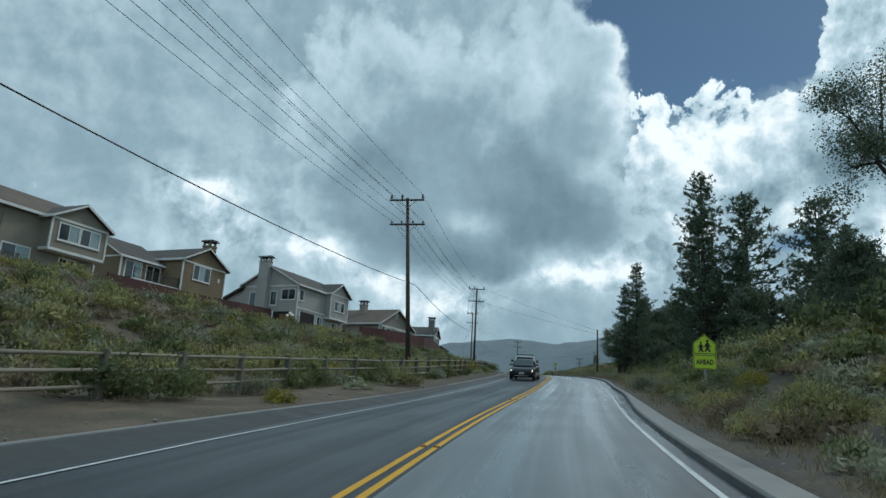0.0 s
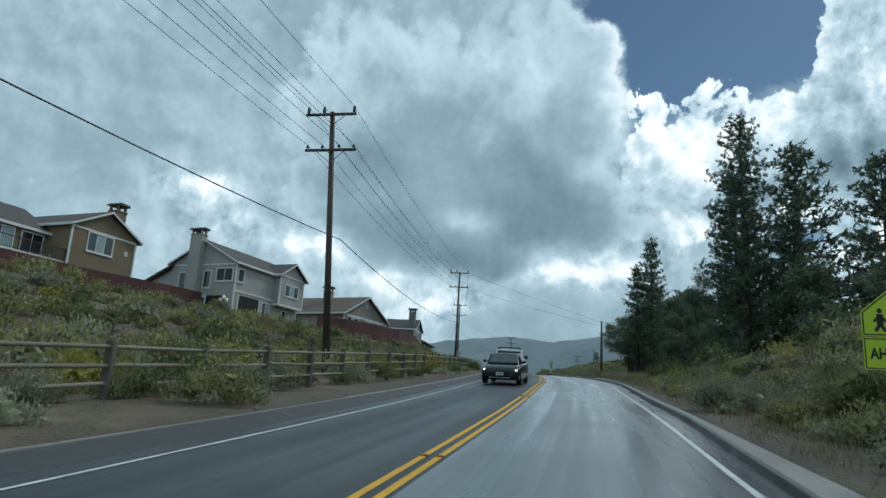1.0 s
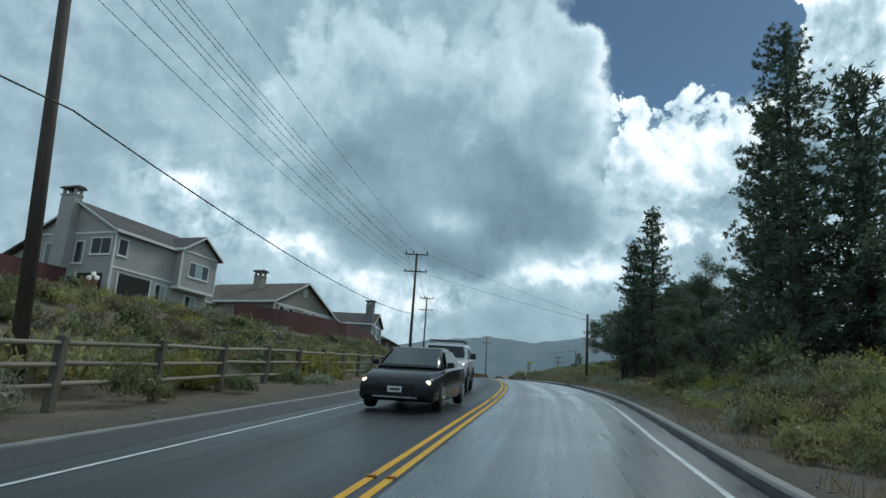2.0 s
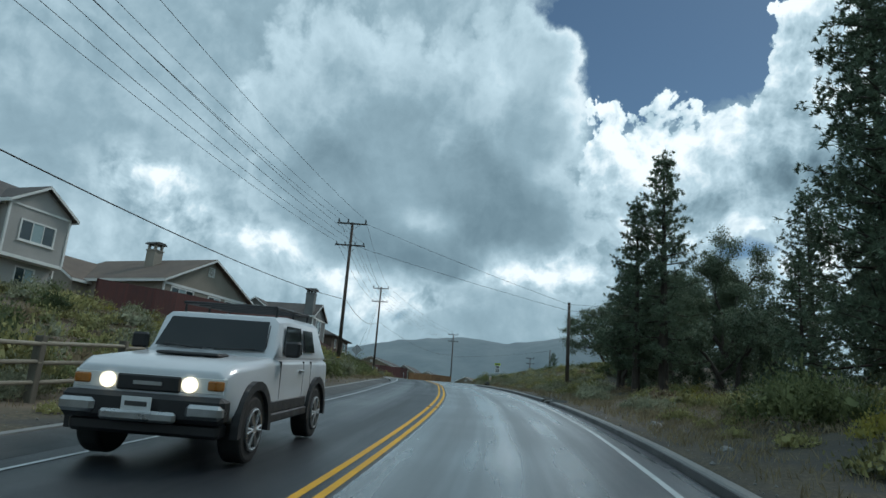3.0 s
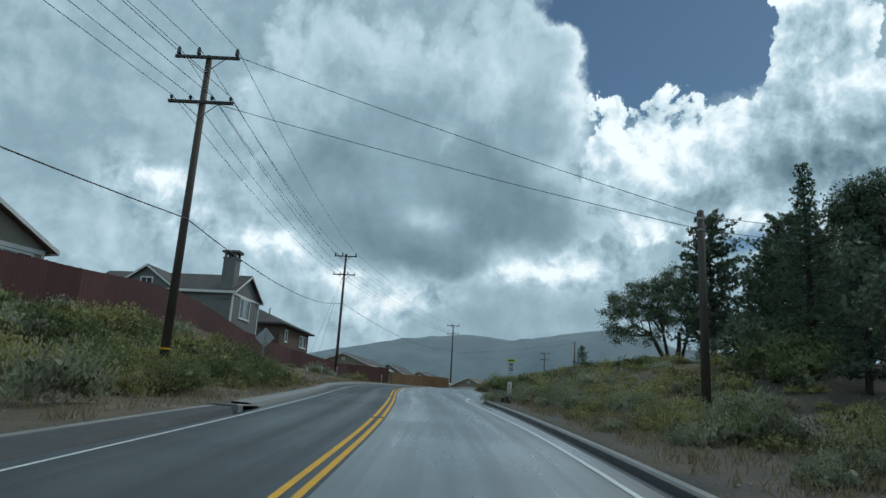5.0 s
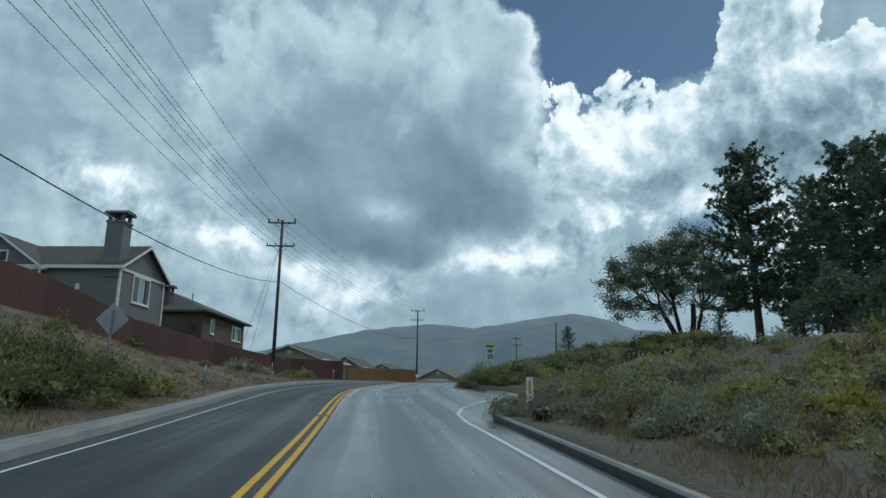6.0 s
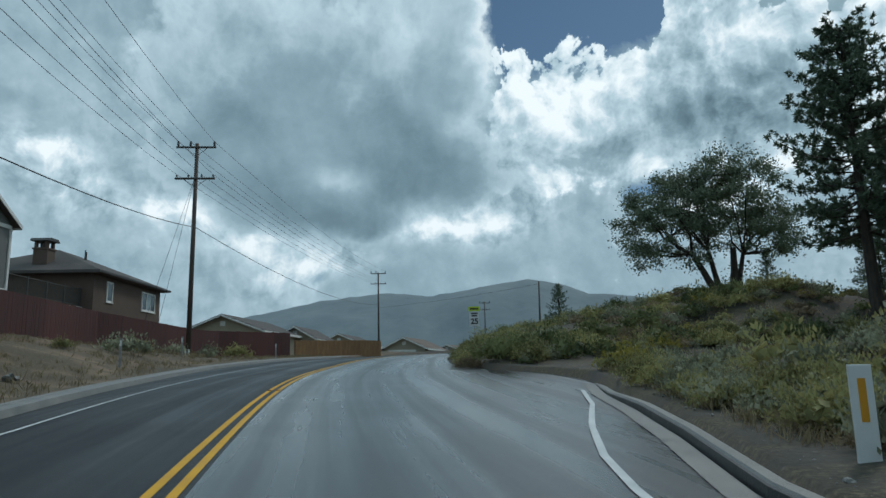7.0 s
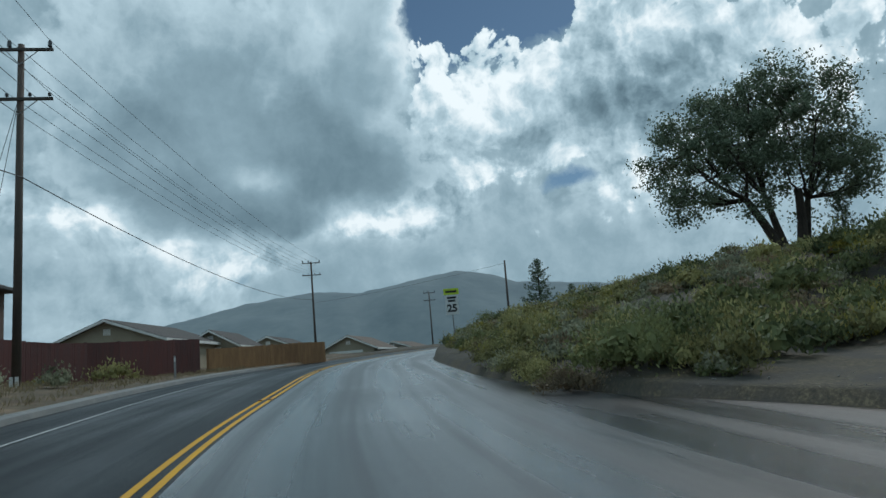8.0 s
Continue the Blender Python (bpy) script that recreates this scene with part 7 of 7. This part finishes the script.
def car_shell(sections, mat, name, parent, label=""):
    """A body lofted through cross-sections along y: (y, half width low, half width high, z low, z high)."""
    bm = bmesh.new()
    rings = []
    for y, wl, wh, zl, zh in sections:
        zm = zl + (zh - zl) * 0.5
        wm = max(wl, wh) if wh > 0.95 * wl else (wl + wh) / 2
        ring = [(-wl * 0.94, zl), (-wl, zl + 0.08), (-wm, zm), (-wh, zh - 0.07), (-wh * 0.9, zh), (wh * 0.9, zh), (wh, zh - 0.07), (wm, zm), (wl, zl + 0.08), (wl * 0.94, zl)]
        rings.append([bm.verts.new((u, y, v)) for u, v in ring])
    for a, b in zip(rings[:-1], rings[1:]):
        for k in range(10):
            bm.faces.new((a[k], a[(k + 1) % 10], b[(k + 1) % 10], b[k]))
    bm.faces.new(rings[0][::-1])
    bm.faces.new(rings[-1])
    bmesh.ops.recalc_face_normals(bm, faces=bm.faces)
    o = part(name, bm, M[mat], parent, label, smooth=True)
    e = o.modifiers.new("edges", "BEVEL")
    e.width, e.segments, e.limit_method, e.angle_limit = 0.03, 2, "ANGLE", radians(35)
    return o


def flat_quad(pts, thick=0.012):
    bm = bmesh.new()
    f = bm.faces.new([bm.verts.new(p) for p in pts])
    f.normal_update()
    n = f.normal * thick
    r = bmesh.ops.extrude_face_region(bm, geom=[f])
    bmesh.ops.translate(bm, vec=n, verts=[v for v in r["geom"] if isinstance(v, bmesh.types.BMVert)])
    bmesh.ops.recalc_face_normals(bm, faces=bm.faces)
    return bm


def build_suv(x, y, yaw):
    """Boxy silver off-roader; it faces local -y."""
    slope = math.degrees(math.atan(float(road_z(y + 1) - road_z(y - 1)) / 2))
    t = thing("suv", pose(x, y, float(road_z(y)) + 0.01, slope, 0, yaw) @ Matrix.Diagonal((0.98, 1, 0.94, 1)), "boxy silver off-road SUV with roof rack and lit headlights", "car")
    car_shell([(-2.12, 0.86, 0.84, 0.62, 1.08), (-1.9, 0.93, 0.9, 0.5, 1.17), (-0.75, 0.94, 0.93, 0.46, 1.26), (0.4, 0.94, 0.94, 0.46, 1.27), (2.05, 0.94, 0.93, 0.5, 1.26), (2.2, 0.88, 0.88, 0.6, 1.2)], "silver", "body", t)
    car_shell([(-0.62, 0.88, 0.82, 1.2, 1.3), (-0.32, 0.9, 0.8, 1.2, 1.82), (0.2, 0.9, 0.8, 1.2, 1.86), (1.7, 0.9, 0.8, 1.2, 1.85), (2.12, 0.87, 0.72, 1.2, 1.76)], "silver", "cabin", t)
    part("windscreen", flat_quad([(-0.74, -0.645, 1.34), (0.74, -0.645, 1.34), (0.68, -0.365, 1.75), (-0.68, -0.365, 1.75)]), M["darkpane"], t, "dark upright windscreen")
    for s in (-1, 1):
        q = [(s * 0.905, -0.35, 1.32), (s * 0.905, 0.55, 1.32), (s * 0.845, 0.55, 1.72), (s * 0.845, -0.12, 1.72)]
        part("side_window", flat_quad(q if s > 0 else q[::-1]), M["darkpane"], t)
        q = [(s * 0.905, 0.7, 1.36), (s * 0.905, 1.25, 1.36), (s * 0.845, 1.2, 1.7), (s * 0.845, 0.7, 1.7)]
        part("side_window", flat_quad(q if s > 0 else q[::-1]), M["darkpane"], t)
        part("mirror", boxes((s * 0.95, -0.5, 1.28, s * 1.16, -0.38, 1.5), bevel=0.03), M["plastic"], t, "black door mirror")
        for yc in (-1.42, 1.4):
            arc = np.linspace(-0.15, math.pi + 0.15, 14)
            ring = [(yc + 0.56 * math.cos(v), 0.42 + 0.56 * math.sin(v)) for v in arc] + [(yc + 0.455 * math.cos(v), 0.42 + 0.455 * math.sin(v)) for v in arc[::-1]]
            part("wheel_arch", prism(bmesh.new(), ring, "x", s * 0.9, s * 0.99), M["plastic"], t, "black wheel arch")
            # solid near-black half disc paints the shade under the arch
            half = [(yc + 0.455 * math.cos(v), 0.42 + 0.455 * math.sin(v)) for v in np.linspace(0, math.pi, 14)]
            part("wheel_well", prism(bmesh.new(), half, "x", s * 0.6, s * 0.944), M["shadefill"], t)
        part("sill", boxes((s * 0.84, -0.85, 0.42, s * 0.97, 0.85, 0.54), bevel=0.02), M["plastic"], t)
        wheel(t, s * 0.82, -1.42, 0.4, 0.27)
        wheel(t, s * 0.82, 1.4, 0.4, 0.27)
        part("cladding", boxes((s * 0.9, -0.84, 0.54, s * 0.952, 0.82, 0.7), bevel=0.015), M["plastic"], t, "black lower door cladding")
        for yy in (-0.5, 0.6, 1.02):
            part("door_seam", boxes((s * 0.9, yy, 0.71, s * 0.9425, yy + 0.012, 1.22)), M["plastic"], t)
        part("door_handle", boxes((s * 0.93, 0.36, 1.06, s * 0.972, 0.56, 1.1), bevel=0.012), M["alloy"], t, "silver door handle")
        part("wiper", tube(bmesh.new(), (s * 0.08, -0.70, 1.33), (s * 0.62, -0.665, 1.37), 0.012, n=6), M["plastic"], t)
        part("headlight", tubes(((s * 0.46, -2.09, 0.92), (s * 0.46, -2.15, 0.92), 0.088), n=18), M["headlight"], t, "round headlight switched on")
        part("indicator", boxes((s * 0.66, -2.15, 0.87, s * 0.84, -2.05, 0.98), bevel=0.015), M["amber_dull"], t, "amber turn signal")
        part("bumper_corner", boxes((s * 0.5, -2.3, 0.56, s * 0.9, -2.08, 0.72), bevel=0.04), M["alloy"], t)
    part("grille", boxes((-0.36, -2.15, 0.82, 0.36, -2.1, 1.0), bevel=0.02), M["plastic"], t, "black grille")
    part("grille_band", boxes((-0.16, -2.165, 0.89, 0.16, -2.151, 0.93)), M["alloy"], t)
    part("bumper", boxes((-0.9, -2.25, 0.5, 0.9, -2.0, 0.8), bevel=0.05), M["plastic"], t, "black front bumper")
    part("skid_bar", boxes((-0.42, -2.33, 0.5, 0.42, -2.255, 0.62), bevel=0.03), M["alloy"], t)
    part("number_plate", boxes((-0.16, -2.35, 0.62, 0.16, -2.335, 0.77)), M["signwhite"], t, "white plate with plain bar")
    part("plate_bar", boxes((-0.12, -2.356, 0.67, 0.12, -2.351, 0.72)), M["cap"], t)
    part("valance", boxes((-0.84, -2.16, 0.34, 0.84, -1.9, 0.51), bevel=0.04), M["plastic"], t, "black lower valance")
    part("light_surround", boxes((-0.86, -2.125, 0.805, 0.86, -2.06, 1.03), bevel=0.03), M["trim"], t, "white panel round the headlights")
    part("aerial", tube(bmesh.new(), (0.72, -0.6, 1.25), (0.74, -0.5, 1.7), 0.008, n=6), M["plastic"], t)
    part("hood_scoop", boxes((-0.4, -1.3, 1.235, 0.4, -0.95, 1.275), bevel=0.02), M["plastic"], t)
    for s in (-1, 1):
        rack = bmesh.new()
        tube(rack, (s * 0.66, -0.1, 1.98), (s * 0.66, 1.6, 1.98), 0.025, n=8)
        for yy in (-0.05, 0.75, 1.55):
            tube(rack, (s * 0.66, yy, 1.83), (s * 0.66, yy, 1.98), 0.018, n=6)
        part("rack_rail", rack, M["plastic"], t, "black tubular roof rail")
    for yy in (-0.1, 0.33, 0.76, 1.18, 1.6):
        part("cross_bar", tube(bmesh.new(), (-0.66, yy, 1.98), (0.66, yy, 1.98), 0.02, n=8), M["plastic"], t)


def build_sedan(x, y, yaw):
    slope = math.degrees(math.atan(float(road_z(y + 1) - road_z(y - 1)) / 2))
    t = thing("sedan", pose(x, y, float(road_z(y)) + 0.01, slope, 0, yaw), "charcoal sedan with lit headlights on the wet road", "car")
    car_shell([(-2.3, 0.72, 0.7, 0.34, 0.66), (-2.15, 0.86, 0.82, 0.22, 0.76), (-1.4, 0.91, 0.88, 0.2, 0.88), (-0.7, 0.91, 0.9, 0.2, 0.96), (0.8, 0.91, 0.9, 0.2, 1.0), (1.8, 0.9, 0.87, 0.22, 1.02), (2.3, 0.8, 0.78, 0.35, 0.95)], "charcoal", "body", t)
    car_shell([(-1.05, 0.8, 0.76, 0.88, 0.97), (-0.25, 0.82, 0.62, 0.9, 1.42), (0.5, 0.82, 0.63, 0.9, 1.45), (1.0, 0.82, 0.62, 0.9, 1.4), (1.75, 0.78, 0.7, 0.9, 1.04)], "charcoal", "cabin", t)
    part("windscreen", flat_quad([(-0.68, -0.99, 1.0), (0.68, -0.99, 1.0), (0.55, -0.3, 1.41), (-0.55, -0.3, 1.41)]), M["pane"], t, "sloping windscreen reflecting the sky")
    for s in (-1, 1):
        q = [(s * 0.835, -0.7, 1.0), (s * 0.83, 1.2, 1.03), (s * 0.66, 0.9, 1.36), (s * 0.66, -0.15, 1.37)]
        part("side_window", flat_quad(q if s > 0 else q[::-1]), M["darkpane"], t)
        part("mirror", boxes((s * 0.86, -0.75, 0.98, s * 1.02, -0.64, 1.1), bevel=0.02), M["charcoal"], t)
        part("headlight", boxes((s * 0.5, -2.26, 0.6, s * 0.78, -2.16, 0.7), bevel=0.03), M["headlight"], t, "headlight switched on")
        wheel(t, s * 0.8, -1.4, 0.33, 0.22)
        wheel(t, s * 0.8, 1.4, 0.33, 0.22)
    part("grille", boxes((-0.42, -2.33, 0.5, 0.42, -2.27, 0.64), bevel=0.02), M["plastic"], t)
    part("chrome_strip", boxes((-0.5, -2.33, 0.3, 0.5, -2.28, 0.33)), M["alloy"], t)
    part("number_plate", boxes((-0.16, -2.345, 0.42, 0.16, -2.332, 0.55)), M["signwhite"], t, "white plate with plain bar")
    part("plate_bar", boxes((-0.12, -2.351, 0.46, 0.12, -2.346, 0.51)), M["cap"], t)


# ---- the place ----
build_ground()
build_road()
build_mountain()
inlet(-5.55, 98.9, float(road_z(98.9)) - 0.02, 1.7, 7, 0.14, 0.6, "concrete kerb drain with a dark slot")
inlet(4.66, 78.5, float(road_z(78.6)) - 0.02, 1.4, 184, 0.1, 0.4, "concrete kerb drain with a dark slot")
build_houses()
ranch(-21.6, 178.0, -6, 3.9, 13, 11.6, 13.1, "cream", "roof", "cream stucco house with a dark shingle roof")
ranch(-16.8, 190.0, -6, 2.3, 9, 11.3, 12.6, "cream", "roof", "small cream gabled house with a dark roof")
ranch(-13.9, 208.0, -8, 3.3, 12, 11.2, 12.6, "cream", "roof", "cream house with white barge boards")
ranch(-4.6, 205.0, -14, 3.0, 12, 10.4, 11.8, "cream", "roofbrown", "cream house with white garage door at the bend", garage=True)
ranch(2.6, 240.0, -20, 3.6, 12, 10.6, 11.8, "tan", "roofbrown", "low tan house beyond the bend")
build_lines()
build_rail_fence()
board_fence([(-37.9, 53.5), (-35.9, 66), (-34.7, 73), (-33.9, 80.2)], 2.25, M["fence"], "red-brown stained board fence along the house lots")
board_fence([(-26.2, 94.5), (-24.2, 99), (-21.6, 107), (-20.2, 113), (-20.4, 125), (-20.7, 137), (-20.5, 150), (-17.5, 163), (-13.6, 170.5)], 2.05, M["fence"], "red-brown stained board fence along the house lots")
board_fence([(-13.3, 171.6), (-9.6, 175), (-6.2, 178.6)], 1.4, M["tanfence"], "orange-tan wooden board fence at the bend")
board_fence([(-32.9, 80.6), (-31.3, 80.5)], 1.7, M["tanfence"], "short orange-tan wooden screen beside the patio", 0.8)
build_signs()
build_suv(-1.45, 58.6, 1)
build_sedan(-1.15, 50.1, -4)
build_patio_lamp()
build_trees()
build_rocks()
build_litter()
build_gravel()
build_shrubs()
build_undergrowth()
